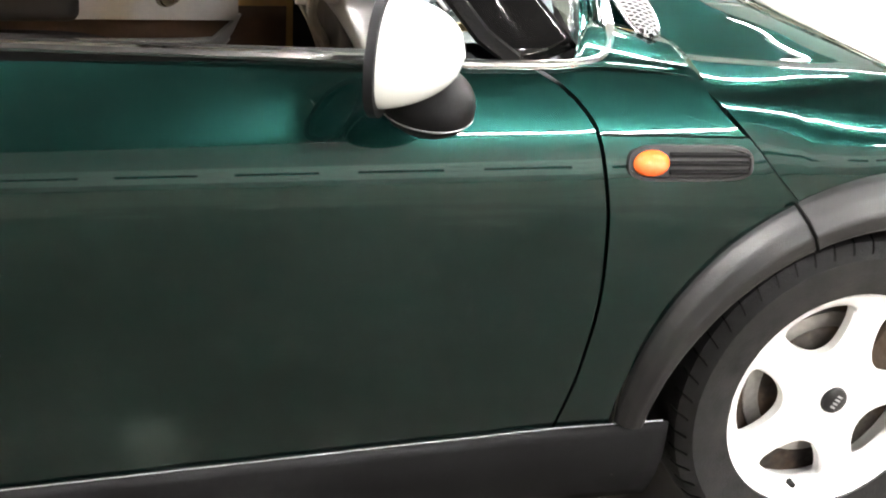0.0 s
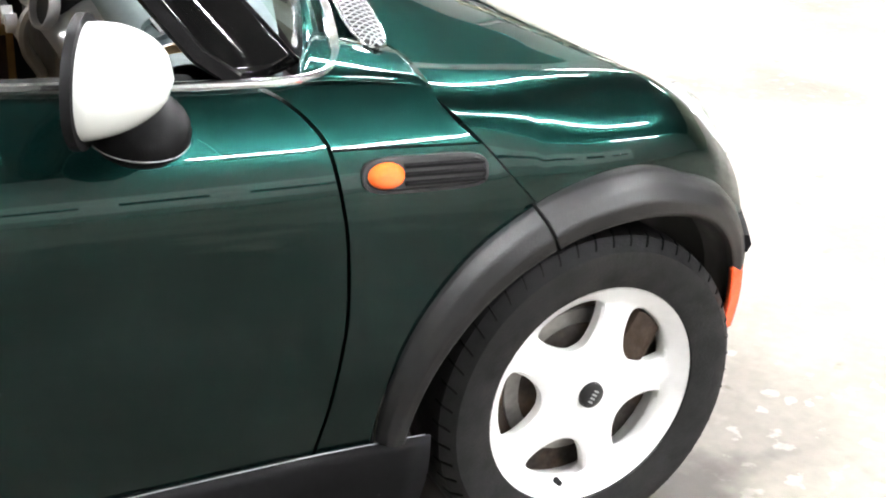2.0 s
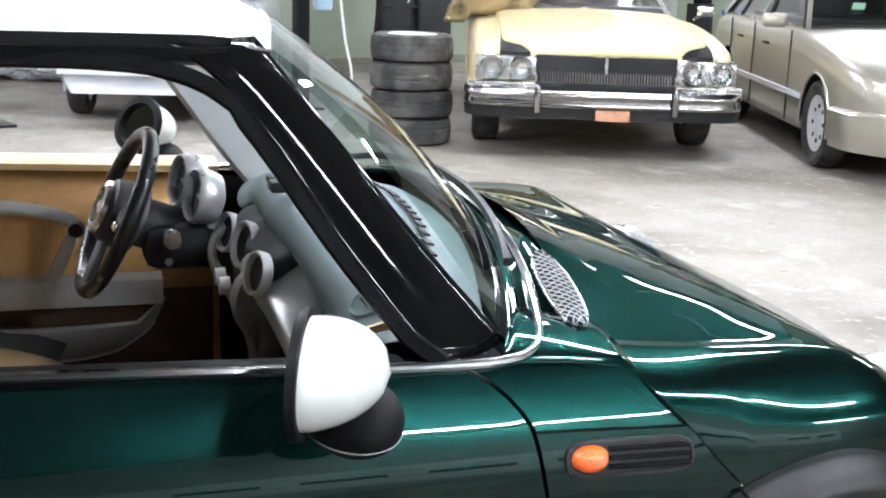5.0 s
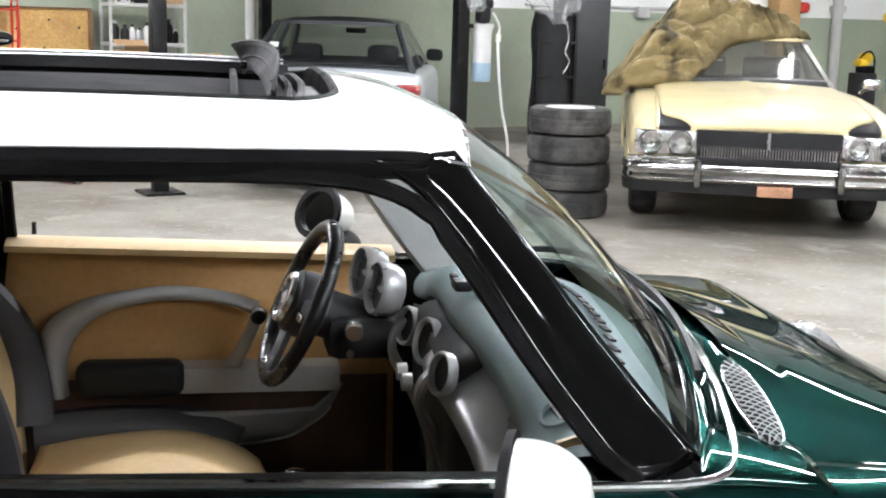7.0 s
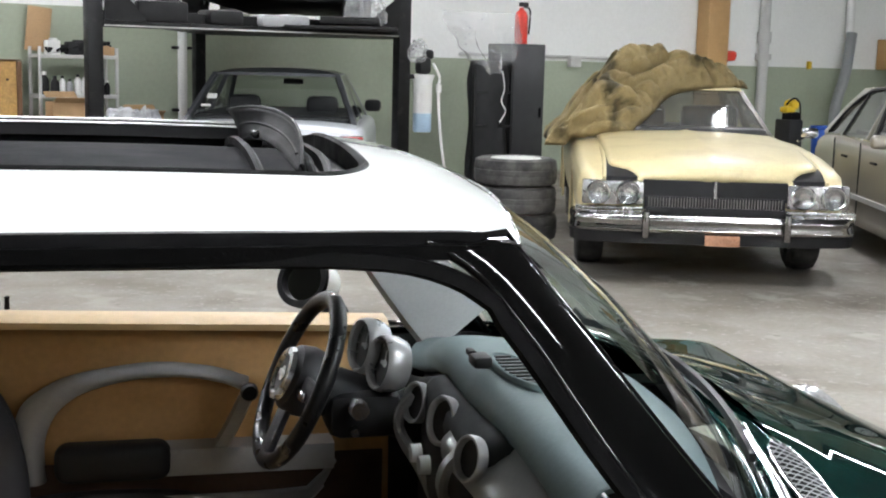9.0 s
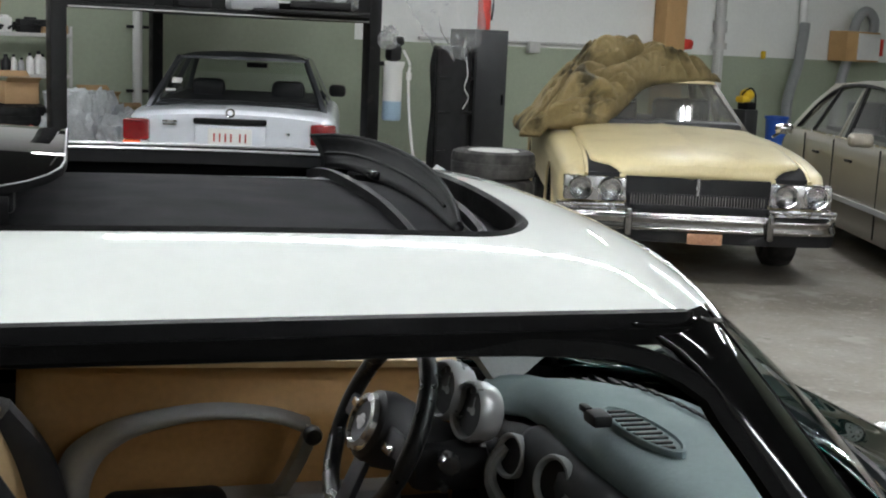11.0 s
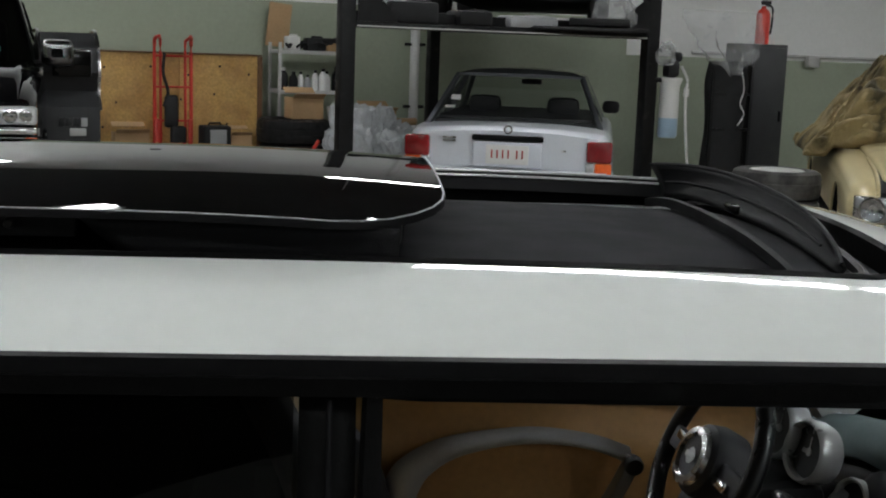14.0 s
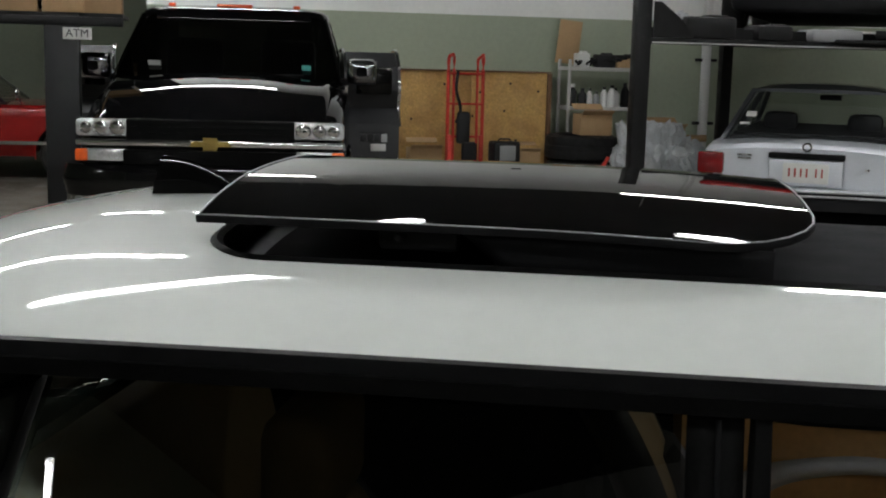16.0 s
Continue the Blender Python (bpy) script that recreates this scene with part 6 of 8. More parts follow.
# -- the cream sedan --
def cream_sedan(m):
    c = thing("sedan_car", "dusty cream-yellow old sedan with chrome bumper and open grille", "car", m)
    plan = curve([(0, 0.90), (0.25, 0.985), (0.8, 1.0), (4.4, 0.99), (5.1, 0.93)])
    top = curve([(0, 0.745), (0.10, 0.80), (0.5, 0.865), (1.2, 0.915), (1.8, 0.935), (3.6, 0.93), (5.1, 0.86)])
    part("body", hull(5.1, 1.94, top, plan, 0.36, arches=[(0.95, 0.345, 0.40), (3.85, 0.345, 0.40)]), CREAM, c, "cream-yellow body", 40)
    lo, hi = (1.80, 4.25), (2.40, 3.55)
    house(c, CREAM, "cream roof", lo, hi, 0.745, 0.545, 0.945, 1.365, PILLAR_BROWN)
    panes(c, lo, hi, 0.745, 0.545, 0.945, 1.36, SCREEN_GLASS)
    bm = B()
    box(bm, (0, 3.0, 0.96), (1.3, 1.7, 0.06))
    for x in (-0.33, 0.33):
        box(bm, (x, 2.75, 1.08), (0.52, 0.14, 0.24), 0.05)
    box(bm, (0, 2.0, 0.98), (1.4, 0.3, 0.12), 0.04)
    part("cabin", bm, CHARCOAL, c)
    # bonnet ajar: narrow at its front; black sheets stand for the shaded wedge at each wing
    bm = B()
    def lid(u, v):
        y = 0.03 + 1.70 * max(v - 0.06, 0) / 0.94
        a = min(max((y - 0.03) / 0.13, 0), 1)
        w = 0.545 + 0.185 * a * a * (3 - 2 * a) + 0.02 * min(y / 0.95, 1)
        k = 2 * u - 1
        front = max(1 - v / 0.06, 0)
        z = top(y) + 0.034 + 0.012 * math.exp(-(k / 0.05) ** 2) + 0.030 * (1 - k * k) - 0.085 * front ** 1.5 - 0.02 * max(abs(k) - 0.93, 0) / 0.07
        return (k * w, y - 0.055 * (1 - k * k) * (1 - v) - 0.012 * math.sin(math.pi * front), z)
    surf(bm, lid, 36, 34)
    hood = part("bonnet", bm, CREAM, c, "cream bonnet standing slightly open", solid=0.03)
    bm = B()
    lathe(bm, [(0, -0.012), (0.022, -0.01), (0.028, 0.0), (0.028, 0.01)], 20, "y", (0, -0.014, top(0.05) + 0.004))
    part("bonnet_badge", bm, DULL_CHROME, hood)
    # open nose
    bm = B()
    box(bm, (0, 0.06, 0.685), (1.0, 0.20, 0.13))
    part("grille_opening", bm, BLACK_MATT, c, "dark open grille")
    bm = B()
    box(bm, (0, -0.048, 0.69), (0.02, 0.02, 0.12))
    part("grille_post", bm, DULL_CHROME, c)
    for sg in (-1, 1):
        # black sheets laid over the closed body in place of a shaded gap
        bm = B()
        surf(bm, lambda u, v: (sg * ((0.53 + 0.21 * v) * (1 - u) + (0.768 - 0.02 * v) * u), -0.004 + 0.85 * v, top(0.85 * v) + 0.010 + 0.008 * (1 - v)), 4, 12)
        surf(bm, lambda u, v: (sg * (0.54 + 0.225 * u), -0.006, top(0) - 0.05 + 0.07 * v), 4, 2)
        part("bonnet_gap_shade", bm, BLACK_MATT, c, "black sheet for the shaded wedge beside the open bonnet")
        bm = B()
        sweep(bm, spline([(sg * 0.775, -0.01, top(0) + 0.004), (sg * 0.77, 0.10, top(0.10) + 0.012), (sg * 0.76, 0.4, top(0.4) + 0.014), (sg * 0.75, 1.0, top(1.0) + 0.010)], 14), circle(0.016, 8))
        part("wing_edge", bm, CREAM, c)
        bm = B()
        box(bm, (sg * 0.71, -0.01, 0.655), (0.43, 0.10, 0.17), 0.012)
        housing = part("lamp_housing", bm, DULL_CHROME, c, "chrome headlamp housing")
        for dx in (-0.105, 0.105):
            bm = B()
            lathe(bm, [(0, 0.004), (0.03, -0.002), (0.056, -0.012), (0.070, -0.020), (0.078, -0.026), (0.086, -0.020), (0.088, 0.0)], 28, "y", (sg * 0.71 + dx, -0.062, 0.655))
            bowl = part("headlamp", bm, CHROME, housing, "round sealed headlamp")
            bm = B()
            lathe(bm, [(0, -0.030), (0.030, -0.029), (0.055, -0.025), (0.070, -0.021)], 24, "y", (sg * 0.71 + dx, -0.062, 0.655))
            part("lens", bm, LAMP_LENS, bowl, "clear fluted lens")
        bm = B()
        box(bm, (sg * 0.73, -0.02, 0.545), (0.48, 0.09, 0.022), 0.004)
        box(bm, (sg * 0.73, -0.02, 0.520), (0.48, 0.08, 0.016), 0.004)
        part("lamp_sill", bm, DULL_CHROME, c)
        bm = B()
        box(bm, (sg * 0.485, -0.17, 0.455), (0.05, 0.09, 0.20), 0.02, seg=3)
        part("bumper_guard", bm, BUMPER_CHROME, c, "chrome bumper guard")
    bm = B()
    box(bm, (0, -0.035, 0.595), (0.98, 0.03, 0.085), 0.006)
    box(bm, (0, -0.02, 0.525), (1.00, 0.10, 0.075), 0.006)
    g = part("lower_grille", bm, BLACK_MATT, c, "dull chrome lower grille")
    bars(g, "grille_bar", (0, -0.055, 0.595), (0.94, 0.012, 0.07), 46, DARK_CHROME)
    # bumper
    bm = B()
    pts = spline([(-0.975, 0.22, 0.455), (-0.965, 0.02, 0.455), (-0.86, -0.09, 0.455), (-0.5, -0.13, 0.455), (0, -0.14, 0.455), (0.5, -0.13, 0.455), (0.86, -0.09, 0.455), (0.965, 0.02, 0.455), (0.975, 0.22, 0.455)], 50)
    sweep(bm, pts, [(-0.02, -0.062), (0.012, -0.062), (0.026, -0.045), (0.018, -0.012), (0.020, 0.0), (0.030, 0.02), (0.026, 0.045), (0.010, 0.062), (-0.02, 0.062)])
    part("bumper", bm, BUMPER_CHROME, c, "heavy chrome bumper, toned dark for the floor it mirrors")
    # cream valance given a dark colour in place of the bumper's shade
    bm = B()
    sweep(bm, [p + Vector((0, 0.03, -0.105)) for p in pts[4:-4]], [(-0.03, -0.04), (0.02, -0.04), (0.03, 0.04), (-0.03, 0.04)])
    part("valance", bm, FLARE, c, "valance under the bumper, coloured dark for its shade")
    bm = B()
    box(bm, (0, -0.11, 0.345), (1.0, 0.04, 0.06))
    part("air_slot", bm, BLACK_MATT, c)
    bm = B()
    box(bm, (0.05, -0.155, 0.345), (0.24, 0.012, 0.075), 0.004)
    plate = part("number_plate", bm, mat("rusty_plate", (0.42, 0.22, 0.13), 0.7, 0, 0, 0.3, 12, 60), c, "rusty faded front plate")
    for x, y, sg in ((-0.82, 0.95, -1), (0.82, 0.95, 1), (-0.80, 3.85, -1), (0.80, 3.85, 1)):
        road_wheel(c, x, y, 0.335, 0.21, 0.19, DULL_CHROME, sg)
        wheel_arch(c, sg * 0.955, y, 0.345, 0.40, sg, CREAM)
    bm = B()
    tube(bm, [(0.93, 1.75, 0.95), (1.02, 1.78, 1.0)], 0.012, 6)
    box(bm, (1.03, 1.78, 1.02), (0.15, 0.06, 0.09), 0.03)
    part("side_mirror", bm, CHROME, c, "chrome side mirror")
    bm = B()
    box(bm, (-0.25, 2.34, 1.22), (0.20, 0.004, 0.05))
    box(bm, (-0.27, 2.27, 1.17), (0.24, 0.004, 0.012))
    part("screen_stickers", bm, PAPER, c)
    return c


cream_m = Matrix.Translation((2.60, 5.83, 0)) @ Matrix.Rotation(radians(-17.5), 4, "Z")
cream_sedan(cream_m)


def tarp(m):
    """Crumpled canvas thrown over the cream car's roof and down one wing."""
    bm = B()
    edge = curve([(0, 2.50), (0.12, 2.36), (0.25, 2.34), (0.38, 2.26), (0.50, 2.02), (0.62, 1.80), (0.80, 1.62), (1, 1.56)])
    def pleat(q):
        """Round-backed folds with sharp valleys."""
        return min(abs(noise.noise(q)) * 2.6, 1.0) ** 0.65
    def fn(u, v):
        x = 0.60 - 1.78 * u
        y0 = edge(u)
        y = y0 + (3.45 - y0) * v
        roof = 1.425 - 0.05 * min(abs(x / 0.60), 1.2) ** 3
        z = min(roof, max(0.96 + (y - 1.80) / 0.60 * 0.44, 0.955))
        if x < -0.52:
            z = min(z, roof - (min(-0.52 - x, 0.50) / 0.50) ** 1.3 * 0.45)
            z = max(z, 0.93 - 1.5 * max(-0.97 - x, 0))
        q = Vector((x, y, 0.3))
        warp = Vector((noise.noise(q * 1.4), noise.noise(q * 1.4 + Vector((7, 3, 0))), 0))
        # long folds fan out from the roof's corner, crossed by short creases
        ax, ay = 0.85 - x, y - 2.10 + 0.55 * (0.60 - x)
        ang = math.atan2(ay, ax) + 0.22 * warp.x
        far = math.hypot(ax, ay)
        f = Vector((ang * 3.4, far * 0.9 + 0.3 * warp.y, 0.0))
        bulk = min(1.0, 0.30 + 0.9 * u / 0.35)
        h = 0.090 * pleat(f + Vector((2, 5, 1))) + 0.110 * pleat(f * 2.6 + Vector((9, 1, 4))) + 0.060 * pleat(Vector((ang * 15, far * 4.0, 2.0)) + warp) + 0.012 * pleat(q * 12.0)
        lump = 0.06 * math.exp(-((x + 0.05) / 0.35) ** 2 - ((y - 2.75) / 0.45) ** 2) + 0.09 * math.exp(-((x + 0.50) / 0.34) ** 2 - ((y - 2.50) / 0.50) ** 2) + 0.08 * math.exp(-((x + 0.86) / 0.25) ** 2 - ((y - 2.10) / 0.50) ** 2)
        hem = max(min(1.0, 8 * min(v, 1.0 - v, u, 1.0 - u)), 0.0) ** 0.5
        roll = 0.022 * math.exp(-((min(v, u) - 0.03) / 0.022) ** 2)
        lift = (h * bulk + lump) * hem
        return (x + warp.x * 0.05, y + warp.y * 0.05 - 1.5 * h * bulk * hem, z - 0.014 + lift + roll)
    surf(bm, fn, 210, 190)
    return whole("tarpaulin", bm, CANVAS, "crumpled khaki canvas thrown over the cream sedan's roof", "tarpaulin", m, angle=60, solid=0.010)


tarp(cream_m)


# -- the champagne sedan --
def champagne_sedan(m):
    c = thing("sedan_car", "champagne silver four-door sedan with oval headlamps", "car", m)
    plan = curve([(0, 0.72), (0.12, 0.86), (0.4, 0.97), (1.0, 1.0), (4.2, 0.99), (4.8, 0.86)])
    top = curve([(0, 0.60), (0.08, 0.70), (0.3, 0.78), (0.9, 0.90), (1.5, 0.955), (3.9, 0.96), (4.8, 0.86)])
    part("body", hull(4.8, 1.80, top, plan, 0.20, arches=[(0.85, 0.325, 0.355), (3.68, 0.325, 0.355)]), CHAMPAGNE, c, "champagne metallic body", 40)
    lo, hi = (1.48, 4.25), (2.20, 3.55)
    house(c, CHAMPAGNE, "champagne roof and pillars", lo, hi, 0.80, 0.60, 0.955, 1.40)
    panes(c, lo, hi, 0.80, 0.603, 0.955, 1.395, CAR_GLASS)
    bm = B()
    box(bm, (0, 2.8, 0.98), (1.3, 1.9, 0.05))
    for x in (-0.36, 0.36):
        for y in (2.55, 3.45):
            box(bm, (x, y, 1.10), (0.42, 0.14, 0.30), 0.05)
    part("cabin", bm, CHARCOAL, c)
    for sg in (-1, 1):
        # dark window surrounds and the curved rear pillar
        def on_side(y, z, out=0.006, sg=sg):
            return Vector((sg * (0.80 - (z - 0.955) * 0.4545 + out), y, z))
        bm = B()
        arc = spline([(1.52, 0.965, 0), (1.90, 1.19, 0), (2.25, 1.36, 0), (2.9, 1.395, 0), (3.45, 1.36, 0), (3.85, 1.20, 0), (4.12, 0.965, 0)], 40)
        sweep(bm, [on_side(p.x, p.y, 0.010) for p in arc], [(-0.010, -0.016), (0.010, -0.016), (0.010, 0.016), (-0.010, 0.016)], up=(sg, 0, 0.4))
        part("window_surround", bm, BLACK_MATT, c)
        for y0, y1, w in ((2.66, 2.80, 0.030), (3.62, 3.46, 0.018)):
            bm = B()
            sweep(bm, [on_side(y0, 0.96, 0.009), on_side(y1, 1.385, 0.009)], [(-w, -0.008), (w, -0.008), (w, 0.008), (-w, 0.008)], up=(sg, 0, 0.4))
            part("door_post", bm, BLACK_MATT, c)
        bm = B()
        outline = [(3.86, 1.22), (4.13, 0.96), (4.32, 0.955), (4.05, 1.20), (3.70, 1.395), (3.46, 1.40), (3.46, 1.37)]
        prism(bm, outline, lambda a, b, d, sg=sg: on_side(a, b, 0.012 - d, sg), 0.02)
        part("rear_pillar", bm, CHAMPAGNE, c, "curved champagne rear pillar")
        bm = B()
        sweep(bm, [on_side(y, 0.955, 0.012) for y in (1.5, 2.5, 3.5, 4.15)], [(-0.008, -0.008), (0.008, -0.008), (0.008, 0.008), (-0.008, 0.008)])
        part("belt_strip", bm, DULL_CHROME, c)
    for sg in (-1, 1):
        for k, (x, y, rx) in enumerate(((0.56, 0.085, 0.125), (0.34, 0.025, 0.088))):
            bm = B()
            lathe(bm, [(0, -0.035), (rx * 0.6, -0.028), (rx * 0.92, -0.008), (rx, 0.012), (rx * 1.06, 0.010), (rx * 1.08, 0.04)], 28, "y")
            bmesh.ops.transform(bm, matrix=Matrix.Translation((sg * x, y, 0.635)) @ Matrix.Rotation(radians(sg * 24), 4, "Z") @ Matrix.Diagonal((0.86, 1, 1, 1)), verts=bm.verts)
            part("headlamp", bm, CLEAR_LENS, c, "oval clear headlamp")
        bm = B()
        box(bm, (sg * 0.875, 0.32, 0.46), (0.02, 0.07, 0.05), 0.006)
        part("side_marker", bm, AMBER, c, "amber side marker")
        bm = B()
        sweep(bm, [(sg * 0.915, y, 0.48) for y in np.linspace(1.15, 3.4, 6)], [(-0.012, -0.02), (0.012, -0.02), (0.012, 0.02), (-0.012, 0.02)])
        part("side_strip", bm, SILVER, c)
        for y in (2.25, 3.15):
            bm = B()
            box(bm, (sg * 0.91, y, 0.80), (0.02, 0.16, 0.022), 0.006)
            part("door_handle", bm, BLACK_MATT, c)
        for y in (1.55, 2.70, 3.55):
            bm = B()
            box(bm, (sg * 0.898, y, 0.60), (0.012, 0.006, 0.68))
            part("door_gap", bm, BLACK_MATT, c)
        bm = B()
        box(bm, (sg * 0.98, 1.78, 1.00), (0.20, 0.10, 0.11), 0.04, seg=3)
        part("side_mirror", bm, CHAMPAGNE, c, "champagne side mirror")
        for y in (0.85, 3.68):
            wheel_arch(c, sg * 0.885, y, 0.325, 0.355, sg, CHAMPAGNE)
            road_wheel(c, sg * 0.785, y, 0.315, 0.20, 0.205, SILVER, sg)
    bm = B()
    prism(bm, [(-0.19, 0.54), (0.19, 0.54), (0.23, 0.70), (0.15, 0.725), (-0.15, 0.725), (-0.23, 0.70)], lambda a, b, d: (a, -0.045 + d, b), 0.06)
    gr = part("grille", bm, CHROME, c, "chrome framed grille")
    for k in range(5):
        bm = B()
        box(bm, (0, -0.05, 0.565 + 0.032 * k), (0.35, 0.012, 0.014))
        part("grille_slat", bm, BLACK_MATT, gr)
    bm = B()
    pts = spline([(-0.895, 0.42, 0.42), (-0.84, 0.13, 0.42), (-0.62, -0.03, 0.42), (0, -0.09, 0.42), (0.62, -0.03, 0.42), (0.84, 0.13, 0.42), (0.895, 0.42, 0.42)], 40)
    sweep(bm, pts, [(-0.05, -0.20), (0.0, -0.20), (0.02, -0.10), (0.035, 0.0), (0.03, 0.05), (0.0, 0.07), (-0.05, 0.07)])
    part("bumper", bm, CHAMPAGNE, c, "champagne bumper")
    bm = B()
    box(bm, (0, -0.105, 0.29), (0.62, 0.03, 0.09), 0.006)
    slot = part("air_intake", bm, SILVER, c)
    for k in range(3):
        bm = B()
        box(bm, (0, -0.122, 0.265 + 0.026 * k), (0.6, 0.012, 0.010))
        part("intake_slat", bm, BLACK_MATT, slot)
    bm = B()
    box(bm, (0, -0.135, 0.40), (0.30, 0.012, 0.15), 0.004)
    part("number_plate", bm, GREY_STEEL, c, "blank grey plate")
    bm = B()
    box(bm, (-0.35, 1.72, 1.13), (0.10, 0.004, 0.06), 0, Matrix.Rotation(radians(32), 4, "X"))
    part("screen_sticker", bm, mat("pale_green_sticker", (0.35, 0.6, 0.45), 0.6), c)
    return c


CH_ANG = radians(-16.8)
champagne_sedan(Matrix.Translation(Vector((4.17, 5.43, 0)) - Matrix.Rotation(CH_ANG, 3, "Z") @ Vector((-0.80, 0.85, 0))) @ Matrix.Rotation(CH_ANG, 4, "Z"))


# -- the silver-white sedan seen from behind --
def tail_sedan(m):
    c = thing("sedan_car", "silver-white small sedan with dark roof seen under a car lift", "car", m)
    plan = curve([(0, 0.90), (0.15, 0.97), (0.6, 1.0), (3.2, 1.0), (4.1, 0.82)])
    top = curve([(0, 0.955), (0.06, 0.985), (0.5, 0.995), (2.6, 0.99), (3.3, 0.96), (4.1, 0.72)])
    part("body", hull(4.1, 1.66, top, plan, 0.25, arches=[(0.72, 0.295, 0.33), (3.2, 0.295, 0.33)]), SILVER_PAINT, c, "silver-white body", 40)
    lo, hi = (0.52, 3.05), (1.15, 2.35)
    house(c, DARK_GREY_PAINT, "dark roof and pillars", lo, hi, 0.715, 0.545, 0.995, 1.40)
    panes(c, lo, hi, 0.72, 0.55, 0.995, 1.395, SEDAN_GLASS)
    for sg in (-1, 1):
        bm = B()
        prism(bm, [(0.50, 0.985), (0.80, 0.985), (1.22, 1.40), (1.10, 1.405)], lambda a, b, d: (sg * (0.735 - (b - 0.985) * 0.43 - d), a, b), 0.03)
        part("rear_pillar", bm, DARK_GREY_PAINT, c)
    bm = B()
    box(bm, (0, 1.75, 1.0), (1.3, 2.0, 0.10))
    for x in (-0.36, 0.36):
        box(bm, (x, 1.75, 1.11), (0.30, 0.10, 0.17), 0.06)
    box(bm, (0, 0.80, 1.005), (1.34, 0.36, 0.05), 0.02)
    box(bm, (0.02, 2.5, 1.31), (0.2, 0.03, 0.05), 0.01)
    part("cabin", bm, CHARCOAL, c)
    for sg in (-1, 1):
        bm = B()
        box(bm, (sg * 0.715, 0.005, 0.848), (0.20, 0.10, 0.165), 0.018)
        lamp = part("tail_lamp", bm, RED_LENS, c, "red tail lamp")
        bm = B()
        box(bm, (sg * 0.75, 0.003, 0.714), (0.13, 0.10, 0.098), 0.012)
        part("indicator_lens", bm, AMBER, lamp, "amber lower lens")
        bm = B()
        box(bm, (sg * 0.648, 0.003, 0.714), (0.07, 0.10, 0.098), 0.012)
        part("reversing_lens", bm, CLEAR_LENS, lamp, "clear lower lens")
        bm = B()
        box(bm, (sg * 0.80, 2.85, 1.08), (0.17, 0.10, 0.12), 0.04)
        part("side_mirror", bm, BLACK_MATT, c, "black side mirror")
        for y in (0.72, 3.2):
            wheel_arch(c, sg * 0.81, y, 0.295, 0.33, sg, SILVER_PAINT)
            road_wheel(c, sg * 0.735, y, 0.285, 0.175, 0.175, SILVER, sg)
    bm = B()
    box(bm, (0, -0.035, 0.928), (0.56, 0.05, 0.045), 0.012)
    part("boot_handle", bm, BLACK_PLASTIC, c, "black boot handle strip")
    bm = B()
    lathe(bm, [(0.022, -0.008), (0.030, -0.012), (0.036, -0.006), (0.036, 0.005)], 24, "y", (0, -0.035, 0.995))
    part("boot_badge", bm, CHROME, c)
    bm = B()
    box(bm, (0, -0.030, 0.800), (0.54, 0.02, 0.20), 0.012)
    recess = part("plate_recess", bm, SILVER_PAINT, c)
    bm = B()
    box(bm, (0, -0.044, 0.800), (0.335, 0.010, 0.150), 0.005)
    plate = part("number_plate", bm, PAPER, c, "white plate with red marks")
    for k in range(6):
        bm = B()
        box(bm, (-0.120 + 0.043 * k + (0.025 if k > 3 else 0), -0.051, 0.804), (0.013, 0.004, 0.066), 0.002)
        part("plate_bar", bm, RED_PRINT, plate)
    for x, z, w in ((-0.46, 0.918, 0.11), (-0.46, 0.895, 0.10), (0.44, 0.845, 0.035)):
        bm = B()
        box(bm, (x, -0.028, z), (w, 0.01, 0.014))
        part("badge_bar", bm, DULL_CHROME, c)
    bm = B()
    sweep(bm, [(-0.80, 0.15, 0.55), (-0.76, -0.05, 0.55), (0, -0.10, 0.55), (0.76, -0.05, 0.55), (0.80, 0.15, 0.55)], [(-0.04, -0.14), (0.03, -0.14), (0.05, 0), (0.03, 0.14), (-0.04, 0.14)])
    part("bumper", bm, SILVER_PAINT, c, "silver-white rear bumper")
    bm = B()
    box(bm, (-0.515, 0.79, 1.20), (0.08, 0.004, 0.07), 0, Matrix.Rotation(radians(-57), 4, "X"))
    part("window_sticker", bm, PAPER, c)
    bm = B()
    box(bm, (-0.555, 0.70, 1.125), (0.08, 0.004, 0.03), 0, Matrix.Rotation(radians(-57), 4, "X"))
    part("window_sticker", bm, PAPER, c)
    return c


tail_sedan(Matrix.Translation((-0.39, 7.80, 0)) @ Matrix.Rotation(radians(-12), 4, "Z"))


